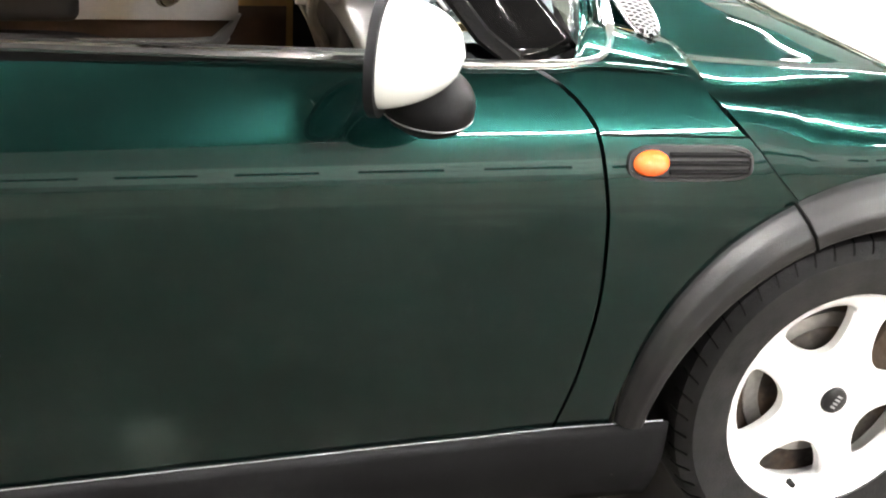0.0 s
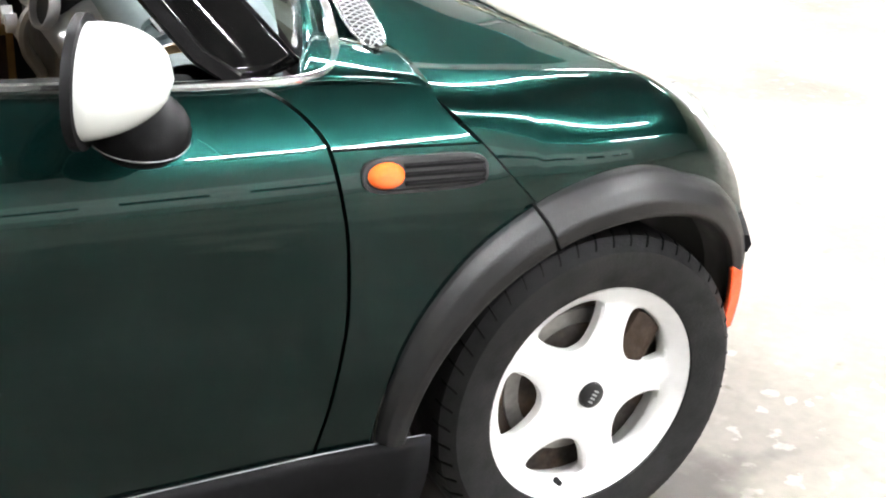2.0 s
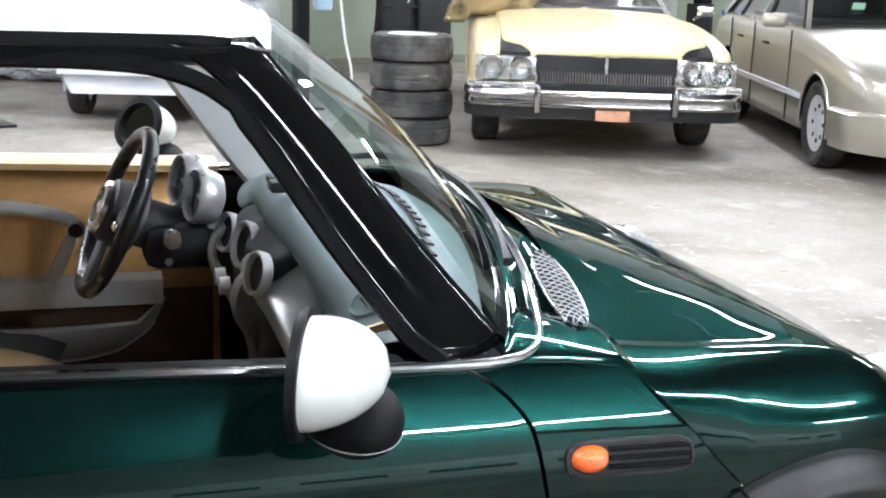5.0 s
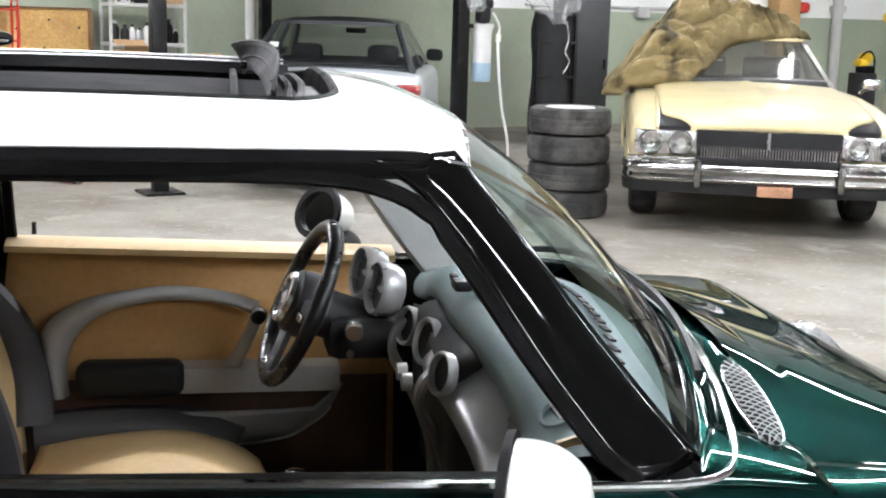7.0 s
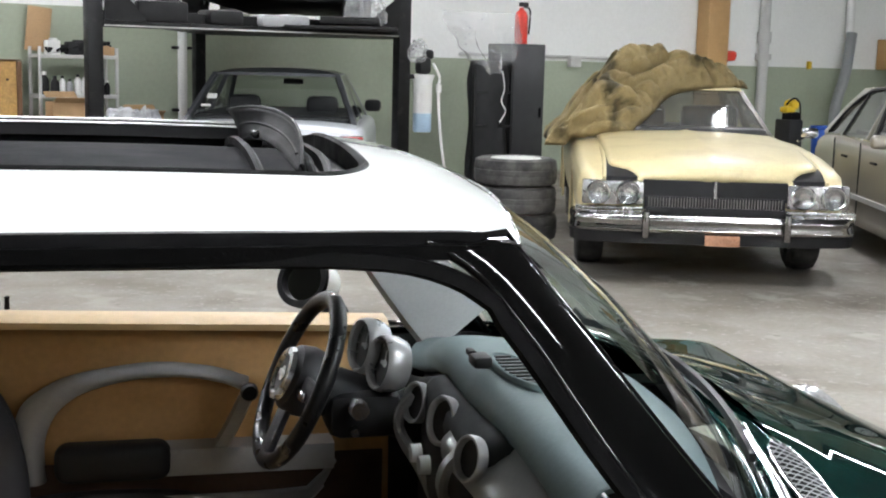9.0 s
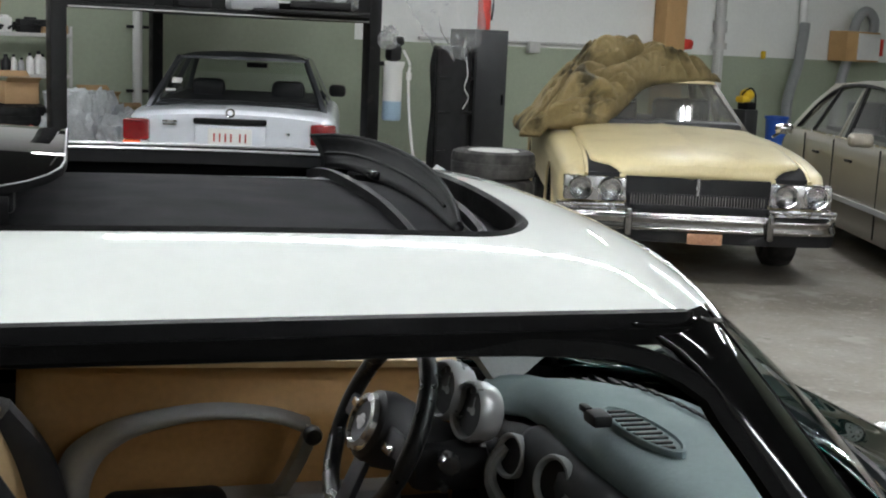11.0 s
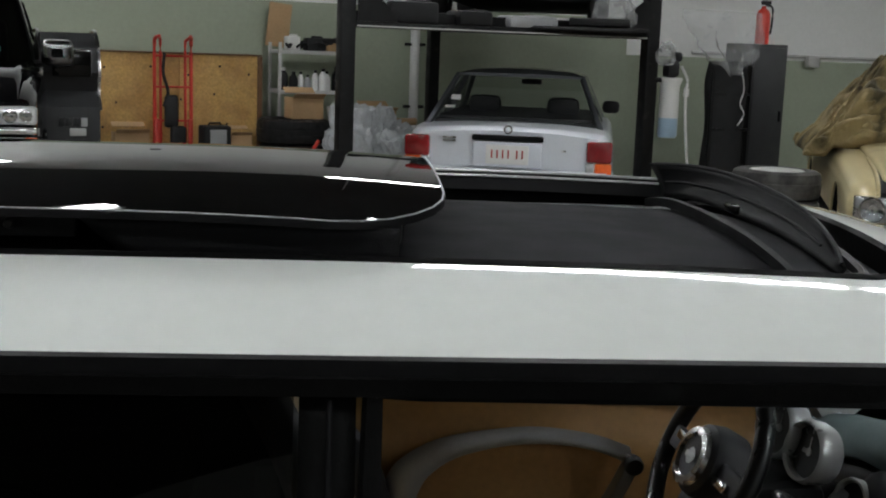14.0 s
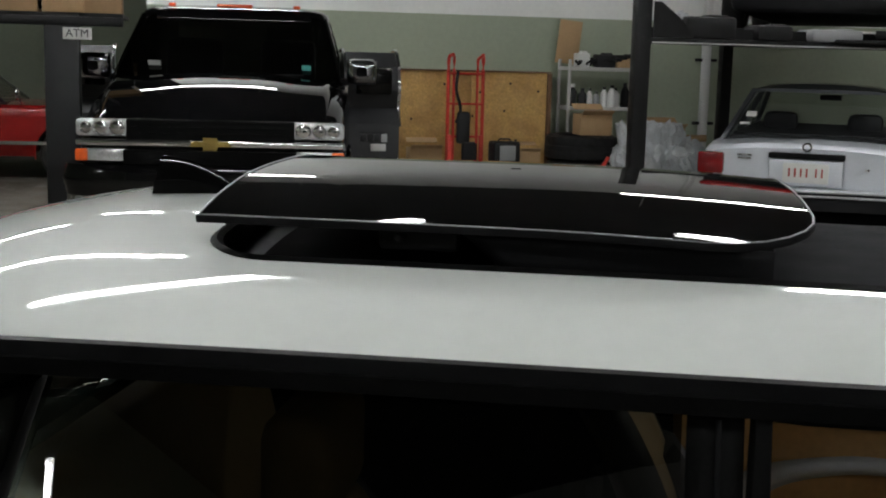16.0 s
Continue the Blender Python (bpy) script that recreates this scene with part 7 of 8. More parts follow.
# -- the black pickup --
def pickup(m):
    c = thing("pickup_truck", "glossy black pickup truck with chrome grille bar and clear lamps", "truck", m)
    plan = curve([(0, 0.885), (0.12, 0.935), (0.5, 0.965), (1.2, 0.99), (4.4, 1.0), (4.7, 0.98)])
    top = curve([(0, 1.03), (0.08, 1.075), (0.3, 1.165), (0.7, 1.265), (1.25, 1.325), (1.4, 1.33), (4.7, 1.30)])
    part("body", hull(4.7, 1.98, top, plan, 0.50, 0.045, [(0.95, 0.42, 0.47), (3.9, 0.42, 0.47)]), TRUCK_BLACK, c, "gloss black body", 40)
    lo, hi = (1.28, 3.1), (1.90, 2.9)
    def shell(u, v):
        """The cab above the bonnet: u round it, v upwards."""
        a = 2 * math.pi * u
        ca, sa = math.cos(a), math.sin(a)
        sq = lambda w: (1 if w > 0 else -1) * abs(w) ** 0.28
        k = min(v / 0.80, 1.0)
        w = 0.945 - 0.165 * k ** 1.2
        y0, y1 = 1.26 + 0.62 * k, 3.12 - 0.16 * k
        r = 1.0 if v < 0.80 else math.cos((v - 0.80) / 0.20 * 1.45) ** 0.5
        z = 1.34 + 0.56 * k + (0.075 * math.sin((v - 0.80) / 0.20 * 1.57) if v > 0.8 else 0)
        return (w * sq(ca) * r, (y0 + y1) / 2 + (y1 - y0) / 2 * sq(sa) * r, z)
    bm = B()
    surf(bm, shell, 96, 30, True)
    # openings for the glass
    def opening(f):
        p = f.calc_center_median()
        k = (p.z - 1.34) / 0.56
        front, rear = 1.26 + 0.62 * k, 3.12 - 0.16 * k
        w = 0.945 - 0.165 * max(k, 0) ** 1.2
        if not 0.03 < k < 0.93:
            return False
        at_end = p.y < front + 0.10 or p.y > rear - 0.10
        return abs(p.x) < w - 0.075 if at_end else front + 0.16 < p.y < rear - 0.2
    bmesh.ops.delete(bm, geom=[f for f in bm.faces if opening(f)], context="FACES")
    part("cab_roof", bm, TRUCK_BLACK, c, "gloss black cab roof and pillars", 60, solid=0.02)
    panes(c, (1.275, 3.1), (1.885, 2.95), 0.935, 0.77, 1.35, 1.90, TRUCK_GLASS)
    bm = B()
    box(bm, (0, 2.4, 1.24), (1.4, 1.1, 0.10))
    for x in (-0.42, 0.42):
        box(bm, (x, 2.6, 1.46), (0.5, 0.14, 0.5), 0.06)
    part("cabin", bm, CHARCOAL, c)
    # bonnet skin with a raised middle and creased flanks
    bm = B()
    def skin(u, v):
        k = 2 * u - 1
        y = 0.012 + 1.235 * v
        x = k * (0.80 + 0.06 * v)
        rim = max(max(abs(k) - 0.965, 0) / 0.035, max(0.03 - v, 0) / 0.03)
        z = 1.372 - 0.31 * ((1.25 - y) / 1.25) ** 3.2 + 0.045 * (1 - (x / 0.98) ** 2) + 0.022 * math.exp(-(x / (0.42 + 0.08 * v)) ** 4)
        return (x, y - 0.03 * (1 - k * k) * (1 - v), z - 0.03 * rim)
    surf(bm, skin, 60, 40)
    part("bonnet", bm, TRUCK_BLACK, c, "gloss black bonnet with a raised middle", 60)
    bm = B()
    box(bm, (0, -0.01, 1.01), (1.18, 0.08, 0.22), 0.02)
    g = part("grille", bm, RUBBER, c, "black grille")
    bars(g, "grille_bar", (0, -0.052, 1.06), (1.10, 0.006, 0.12), 3, RUBBER, 2)
    bm = B()
    box(bm, (0, -0.045, 0.955), (1.86, 0.05, 0.045), 0.012)
    part("chrome_bar", bm, CHROME, c, "chrome bar across the nose")
    bm = B()
    prism(bm, [(-0.145, -0.018), (-0.05, -0.018), (-0.05, -0.045), (0.05, -0.045), (0.05, -0.018), (0.145, -0.018), (0.125, 0.018), (0.05, 0.018), (0.05, 0.045), (-0.05, 0.045), (-0.05, 0.018), (-0.125, 0.018)], lambda a, b, d: (a, -0.09 + d, 0.955 + b), 0.03)
    part("badge", bm, GOLD, c, "gold badge on the grille bar")
    for sg in (-1, 1):
        bm = B()
        box(bm, (sg * 0.745, 0.005, 1.055), (0.38, 0.10, 0.125), 0.03, seg=3)
        lens = part("headlamp", bm, CLEAR_LENS, c, "clear headlamp")
        for dx, r in ((-0.10, 0.050), (0.015, 0.044), (0.115, 0.040)):
            bm = B()
            lathe(bm, [(0, -0.004), (r * 0.4, -0.006), (r * 0.75, -0.001), (r, 0.004), (r * 1.08, -0.006), (r * 1.14, 0.006)], 20, "y", (sg * 0.745 + dx * sg, -0.050, 1.055))
            part("reflector", bm, CHROME, lens, "round bright reflector")
        bm = B()
        box(bm, (sg * 0.755, 0.0, 0.865), (0.34, 0.10, 0.09), 0.018)
        lamp = part("turn_lamp", bm, CLEAR_LENS, c, "clear turn lamp")
        bm = B()
        box(bm, (sg * 0.892, -0.01, 0.865), (0.09, 0.10, 0.088), 0.015)
        part("amber_end", bm, AMBER, lamp, "amber lamp end")
        bm = B()
        tube(bm, [(sg * 0.86, 1.47, 1.37), (sg * 0.95, 1.43, 1.375), (sg * 1.03, 1.40, 1.40)], 0.028, 8)
        mirror = part("side_mirror", bm, BLACK_MATT, c, "black side mirror with a chrome cap")
        bm = B()
        def cap(u, v):
            a = 2 * math.pi * u
            sq = lambda w: (1 if w > 0 else -1) * abs(w) ** 0.45
            r = math.cos(1.5 * v) ** 0.4
            return (sg * 1.07 + 0.125 * sq(math.cos(a)) * r, 1.40 - 0.10 * math.sin(1.5 * v), 1.46 + 0.105 * sq(math.sin(a)) * r)
        surf(bm, cap, 32, 10, True)
        part("mirror_cap", bm, DARK_CHROME, mirror, "smoked chrome mirror cap", 60)
        bm = B()
        box(bm, (sg * 1.07, 1.412, 1.46), (0.24, 0.024, 0.20), 0.010)
        part("mirror_back", bm, BLACK_MATT, mirror)
        for y in (0.95, 3.9):
            wheel_arch(c, sg * 0.975, y, 0.42, 0.47, sg, TRUCK_BLACK)
            road_wheel(c, sg * 0.85, y, 0.39, 0.26, 0.21, DULL_CHROME, sg)
    bm = B()
    sweep(bm, spline([(-0.99, 0.30, 0.70), (-0.97, 0.0, 0.70), (-0.6, -0.12, 0.70), (0, -0.15, 0.70), (0.6, -0.12, 0.70), (0.97, 0.0, 0.70), (0.99, 0.30, 0.70)], 30), [(-0.06, -0.12), (0.02, -0.12), (0.05, 0.0), (0.02, 0.10), (-0.06, 0.10)])
    part("bumper", bm, TRUCK_BLACK, c, "black bumper")
    bm = B()
    box(bm, (0, -0.06, 0.855), (1.2, 0.06, 0.10))
    part("lower_grille", bm, RUBBER, c)
    bm = B()
    sweep(bm, spline([(-0.99, 0.28, 0.565), (-0.9, -0.03, 0.565), (0, -0.13, 0.565), (0.9, -0.03, 0.565), (0.99, 0.28, 0.565)], 24), [(-0.03, -0.035), (0.03, -0.035), (0.03, 0.035), (-0.03, 0.035)])
    part("bumper_strip", bm, DULL_CHROME, c)
    for x, w in ((-0.52, 0.06), (0, 0.30), (0.52, 0.06)):
        bm = B()
        box(bm, (x, 1.90, 1.975), (w, 0.06, 0.03), 0.01)
        part("roof_marker", bm, ORANGE, c, "orange roof marker lamp")
    for x in (-0.25, 0.3):
        bm = B()
        tube(bm, [(x - 0.3, 1.28, 1.40), (x + 0.15, 1.31, 1.42), (x + 0.3, 1.33, 1.42)], 0.008, 5)
        part("wiper", bm, BLACK_MATT, c)
    bm = B()
    box(bm, (0.62, 1.385, 1.475), (0.07, 0.004, 0.06), 0, Matrix.Rotation(radians(42), 4, "X"))
    part("screen_sticker", bm, mat("teal_sticker", (0.12, 0.5, 0.45), 0.6), c)
    bm = B()
    box(bm, (-0.60, 1.40, 1.49), (0.10, 0.004, 0.06), 0, Matrix.Rotation(radians(42), 4, "X"))
    part("screen_label", bm, PAPER, c)
    return c


pickup(hall(-2.13, 7.75, 0, -7.2))


# -- car lift over the silver-white sedan --
LIFT = Matrix.Translation(RU * 2.53 + RV * 8.0) @ Matrix.Rotation(HALL, 4, "Z")
LIFT_IN = Matrix.Translation(RU * 2.53 + RV * 8.0) @ Matrix.Rotation(radians(-12), 4, "Z")


def car_lift():
    c = thing("car_lift", "black steel four-post car lift with a loaded platform", "car lift", LIFT)
    deep = LIFT.inverted() @ LIFT_IN
    for p in (Vector((-1.40, 0, 0)), Vector((1.40, 0, 0)), Vector((0.95, 3.6, 0))):
        bm = B()
        box(bm, p + Vector((0, 0, 1.45)), (0.12, 0.12, 2.9), 0.008)
        box(bm, p + Vector((0, 0, 0.01)), (0.32, 0.32, 0.02))
        part("post", bm, LIFT_BLACK, c, "black steel post")
    bm = B()
    box(bm, (0, 0, 1.765), (2.68, 0.10, 0.05), 0.006)
    box(bm, (0, 0.04, 1.83), (2.68, 0.02, 0.08))
    part("cross_beam", bm, LIFT_BLACK, c)
    bm = B()
    box(bm, (0, -0.055, 1.752), (2.66, 0.012, 0.012), 0.003)
    part("beam_edge", bm, GREY_STEEL, c)
    for u in (-0.75, 0.75):
        bm = B()
        box(bm, (u, 2.1, 1.86), (0.5, 4.1, 0.06), 0.01)
        bmesh.ops.transform(bm, matrix=deep, verts=bm.verts)
        part("runway", bm, LIFT_BLACK, c)
    # infill added between the runways so that it shades the wall behind
    bm = B()
    box(bm, (0, 2.1, 1.80), (2.30, 4.1, 0.03), 0.004)
    bmesh.ops.transform(bm, matrix=deep, verts=bm.verts)
    part("deck", bm, LIFT_BLACK, c, "dark infill added between the runways to shade the wall")
    for sg, u in ((1, -1.33), (-1, 1.33)):
        bm = B()
        prism(bm, [(0, 1.79), (0.34 * sg, 1.79), (0.22 * sg, 1.94), (0.06 * sg, 2.06), (0, 2.06)], lambda a, b, d: (u + a, -0.07 + d, b), 0.012)
        part("gusset", bm, LIFT_BLACK, c)
    return c


car_lift()


def lifted_car(m):
    """The red car's nose above the platform, seen from below its bumper."""
    c = thing("lifted_car", "red sports car body parked up on the lift platform", "car", m)
    bm = B()
    box(bm, (0, 1.9, 0.26), (1.35, 3.8, 0.24), 0.08, seg=3)
    part("underbody", bm, BLACK_MATT, c, "black underbody")
    bm = B()
    box(bm, (0, 1.9, 0.46), (1.55, 3.9, 0.30), 0.10, seg=3)
    part("shell", bm, RED_PAINT, c, "red body shell")
    for x in (-0.72, 0.72):
        for y in (0.8, 3.1):
            road_wheel(c, x, y, 0.29, 0.19, 0.18, SILVER, -1 if x < 0 else 1)
    return c


lifted_car(LIFT_IN @ Matrix.Translation((0.0, 0.35, 1.89)))


def crumple(name, label, category, m, size, material, seed, puff=0.25):
    """A loose heap of sheet with sharp folds."""
    bm = B()
    bmesh.ops.create_icosphere(bm, subdivisions=5, radius=1.0)
    off = Vector((seed * 3.7, seed * 1.3, seed * 2.1))
    for v in bm.verts:
        p = v.co.copy()
        q = p + Vector((noise.noise(p * 1.6 + off), noise.noise(p * 1.6 + off * 2), noise.noise(p * 1.6 - off))) * 0.5
        r = 0.80 + puff * (noise.noise(q * 1.5 + off) * 1.3 - abs(noise.noise(q * 3.2 + off)) * 1.5 - abs(noise.noise(q * 6.5 - off)) * 0.8 + 0.5)
        p *= r
        if p.z < 0:
            p.z *= 0.3
        v.co = Vector((p.x * size[0], p.y * size[1], (p.z + 0.26) * size[2]))
    return whole(name, bm, material, label, category, m, angle=22)


crumple("plastic_sheet", "cloudy plastic sheet bundled on the lift platform", "plastic sheet", hall(3.55, 7.98, 1.80), (0.24, 0.14, 0.30), FILM, 1)
crumple("plastic_sheet", "small crumpled plastic bag on the lift platform", "plastic sheet", hall(1.50, 8.1, 1.80), (0.12, 0.12, 0.16), POLY, 2)
for k, (u, w, h) in enumerate(((1.68, 0.42, 0.17), (2.22, 0.30, 0.12), (2.75, 0.45, 0.10))):
    bm = B()
    box(bm, (0, 0, h / 2), (w, 0.3, h), 0.03)
    box(bm, (w * 0.2, 0, h * 0.9), (w * 0.4, 0.2, h * 0.4), 0.02)
    whole("car_part", bm, BLACK_MATT if k < 2 else GREY_TRIM, "dark spare car part lying on the lift platform", "car part", hall(u, 8.08, 1.79 if k else 1.79), group="parts on the lift")
bm = B()
box(bm, (0, 0, 0.05), (0.72, 0.3, 0.10), 0.01)
whole("white_panel", bm, WHITE_PLASTIC, "flat white panel lying under the lifted car", "panel", hall(3.05, 8.25, 1.79))


# -- jug and hose on the lift post --
def jug():
    c = thing("fluid_jug", "clear plastic jug with pale blue fluid hung on the lift post", "jug", hall(4.13, 7.95, 0.90))
    bm = B()
    lathe(bm, [(0, 0.0), (0.075, 0.0), (0.085, 0.02), (0.085, 0.17)], 20)
    part("fluid", bm, SOAP, c, "pale blue fluid")
    bm = B()
    lathe(bm, [(0.085, 0.17), (0.085, 0.44), (0.09, 0.46), (0.105, 0.50), (0.105, 0.52), (0.0, 0.52)], 20)
    part("bottle", bm, WHITE_PLASTIC, c, "cloudy white bottle")
    bm = B()
    box(bm, (0.0, 0, 0.60), (0.13, 0.12, 0.16), 0.04)
    box(bm, (0.05, 0, 0.70), (0.10, 0.08, 0.09), 0.03)
    part("pump", bm, BLACK_MATT, c, "black pump head")
    bm = B()
    tube(bm, spline([(0.09, -0.03, 0.62), (0.16, -0.03, 0.50), (0.15, -0.03, 0.38), (0.17, -0.03, 0.10), (0.22, -0.03, -0.25), (0.28, -0.05, -0.55), (0.30, -0.05, -0.885)], 30), 0.013, 8)
    part("hose", bm, WHITE_PLASTIC, c, "pale drain hose")
    bm = B()
    lathe(bm, [(0, 0.36), (0.025, 0.36), (0.025, 0.43), (0, 0.43)], 12, "z", (0.155, -0.03, 0))
    part("hose_joint", bm, PAPER, c)
    bm = B()
    box(bm, (-0.11, 0, 0.50), (0.10, 0.03, 0.04), 0.006)
    part("bracket", bm, LIFT_BLACK, c)
    return c


jug()
crumple("plastic_bag", "crumpled clear plastic bag hung beside the jug", "plastic bag", hall(4.02, 7.88, 1.52), (0.10, 0.08, 0.20), FILM, 3)


# -- tall cabinet, extinguisher, tyre rack with sheeting --
def cabinet():
    c = thing("tall_cabinet", "tall dark grey steel cabinet", "cabinet", hall(7.28, 10.5))
    bm = B()
    box(bm, (0, 0.25, 0.89), (0.51, 0.5, 1.78), 0.01)
    part("body", bm, CABINET, c)
    bm = B()
    box(bm, (0, -0.008, 0.89), (0.47, 0.016, 1.70), 0.006)
    d = part("door", bm, CABINET, c)
    bm = B()
    box(bm, (0.18, -0.025, 0.95), (0.02, 0.02, 0.12), 0.004)
    part("handle", bm, BLACK_PLASTIC, d)
    return c


cabinet()


def extinguisher(m):
    c = thing("fire_extinguisher", "red fire extinguisher standing on the tall cabinet", "fire extinguisher", m)
    bm = B()
    lathe(bm, [(0, 0), (0.075, 0), (0.08, 0.015), (0.08, 0.34), (0.06, 0.39), (0.03, 0.41), (0.025, 0.44), (0, 0.44)], 24)
    part("cylinder", bm, RED_STEEL, c, "red cylinder")
    bm = B()
    box(bm, (0.03, 0, 0.48), (0.14, 0.025, 0.05), 0.01)
    part("lever", bm, BLACK_MATT, c)
    bm = B()
    tube(bm, spline([(0.02, -0.02, 0.45), (0.11, -0.02, 0.42), (0.115, -0.02, 0.25), (0.10, -0.02, 0.12)], 12), 0.012, 6)
    part("hose", bm, BLACK_MATT, c)
    return c


extinguisher(hall(7.30, 10.7, 1.78))


def tyre_on_edge(m, r=0.33, w=0.22, name="tyre", label="black car tyre", material=None, group=""):
    bm = B()
    lathe(bm, [(r * 0.58, -w * 0.38), (r * 0.64, -w * 0.48), (r * 0.86, -w * 0.5), (r * 0.965, -w * 0.42), (r, -w * 0.2), (r * 0.985, -w * 0.10), (r, -w * 0.08), (r, w * 0.08), (r * 0.985, w * 0.10), (r, w * 0.2), (r * 0.965, w * 0.42), (r * 0.86, w * 0.5), (r * 0.64, w * 0.48), (r * 0.58, w * 0.38)], 56)
    return whole(name, bm, material or TYRE_DUSTY, label, "tyre", m, group)


def rack():
    c = thing("tyre_rack", "black rack of stacked parts against the tall cabinet", "rack", hall(6.62, 10.35))
    for x in (-0.24, 0.30):
        bm = B()
        box(bm, (x, 0, 0.76), (0.04, 0.04, 1.52), 0.004)
        part("upright", bm, LIFT_BLACK, c)
    bm = B()
    def pad(u, v):
        a = 2 * math.pi * u
        z = 0.05 + 1.52 * v
        k = 1 - 0.15 * max(v - 0.85, 0) / 0.15
        return (0.03 + (0.28 * k + 0.02 * math.sin(9 * v)) * math.cos(a), 0.10 + 0.12 * math.sin(a), z)
    surf(bm, pad, 28, 30, True)
    part("padded_cover", bm, BLACK_MATT, c, "black padded cover")
    for z in (0.35, 0.8, 1.2):
        bm = B()
        box(bm, (0.03, 0.0, z), (0.58, 0.03, 0.03))
        part("rail", bm, LIFT_BLACK, c)
    bm = B()
    tube(bm, spline([(0.12, -0.06, 1.45), (0.14, -0.08, 1.25), (0.10, -0.08, 1.10), (0.18, -0.06, 0.98), (0.10, -0.06, 0.85)], 20), 0.008, 6)
    part("lead", bm, WHITE_PLASTIC, c)
    return c


rack()
def drape(m, width, drop, seed, label):
    """A film hung from a line above, its foot gathered and creased."""
    bm = B()
    off = Vector((seed * 2.3, seed * 1.1, 0))
    def fn(u, v):
        pull = 1 - 0.45 * v * v
        x = (u - 0.5) * width * pull + 0.10 * v * width
        fold = 0.07 * math.sin(u * 17 + 4 * noise.noise(Vector((u * 3, v * 2, seed)))) * (0.35 + v) + 0.05 * noise.noise(Vector((u * 9, v * 7, seed)) + off)
        return (x, fold - 0.12 * v, -drop * v * (0.72 + 0.28 * math.sin(math.pi * u) + 0.06 * noise.noise(Vector((u * 8, 0, seed)))))
    surf(bm, fn, 60, 40)
    return whole("plastic_sheet", bm, FILM, label, "plastic sheet", m, angle=60)


drape(hall(6.40, 10.30, 2.12), 1.05, 0.72, 3, "clear plastic sheet draped down over the parts rack")


# -- stack of old tyres beside the cream sedan --
first_tyre = None
for k in range(4):
    m = Matrix.Translation((1.45 + 0.008 * math.sin(k * 2.1), 6.86 + 0.01 * math.cos(k * 1.7), 0.105 + 0.208 * k)) @ Matrix.Rotation(k * 0.7, 4, "Z")
    if k == 0:
        first_tyre = tyre_on_edge(m, 0.318, 0.205, "worn_tyre", "worn dusty black tyre lying in a stack", group="stack of old tyres")
    else:
        copy_thing(first_tyre, m)
bm = B()
lathe(bm, [(0.03, 0.01), (0.10, 0.0), (0.15, 0.02), (0.185, 0.03), (0.20, 0.02), (0.195, -0.02)], 32)
whole("steel_rim", bm, GREY_STEEL, "grey steel rim inside the top tyre", "wheel rim", Matrix.Translation((1.45, 6.86, 0.80)))

# -- by the back wall: crate, hand truck, shelves and heaps --
def crate():
    c = thing("plywood_crate", "large weathered plywood crate against the wall", "crate", hall(0.75, 12.1))
    for k, (x, w) in enumerate(((-0.43, 0.86), (0.43, 0.86))):
        bm = B()
        box(bm, (x, 0.0, 0.72), (w - 0.008, 0.02, 1.44), 0.003)
        part("panel", bm, PLY, c)
    bm = B()
    box(bm, (0.0, 0.19, 0.72), (1.72, 0.35, 1.43), 0.003)
    part("core", bm, WOOD, c)
    bm = B()
    box(bm, (0.885, 0.17, 0.72), (0.05, 0.40, 1.43), 0.003)
    part("side_board", bm, RED_WOOD, c, "dark stained side")
    for x, z in ((-0.78, 1.28), (-0.66, 0.92), (-0.30, 1.30), (0.02, 0.96), (0.10, 1.22), (0.44, 1.32), (0.52, 0.70), (0.76, 1.24), (-0.80, 0.66), (0.38, 1.02)):
        bm = B()
        lathe(bm, [(0, -0.003), (0.013, -0.003), (0.015, 0.003)], 8, "y", (x, -0.010, z))
        part("nail_head", bm, BLACK_MATT, c)
    bm = B()
    box(bm, (0.0, 0.16, 1.447), (1.80, 0.40, 0.014), 0.003)
    part("top_edge", bm, RED_WOOD, c, "dark stained top edge")
    return c


crate()


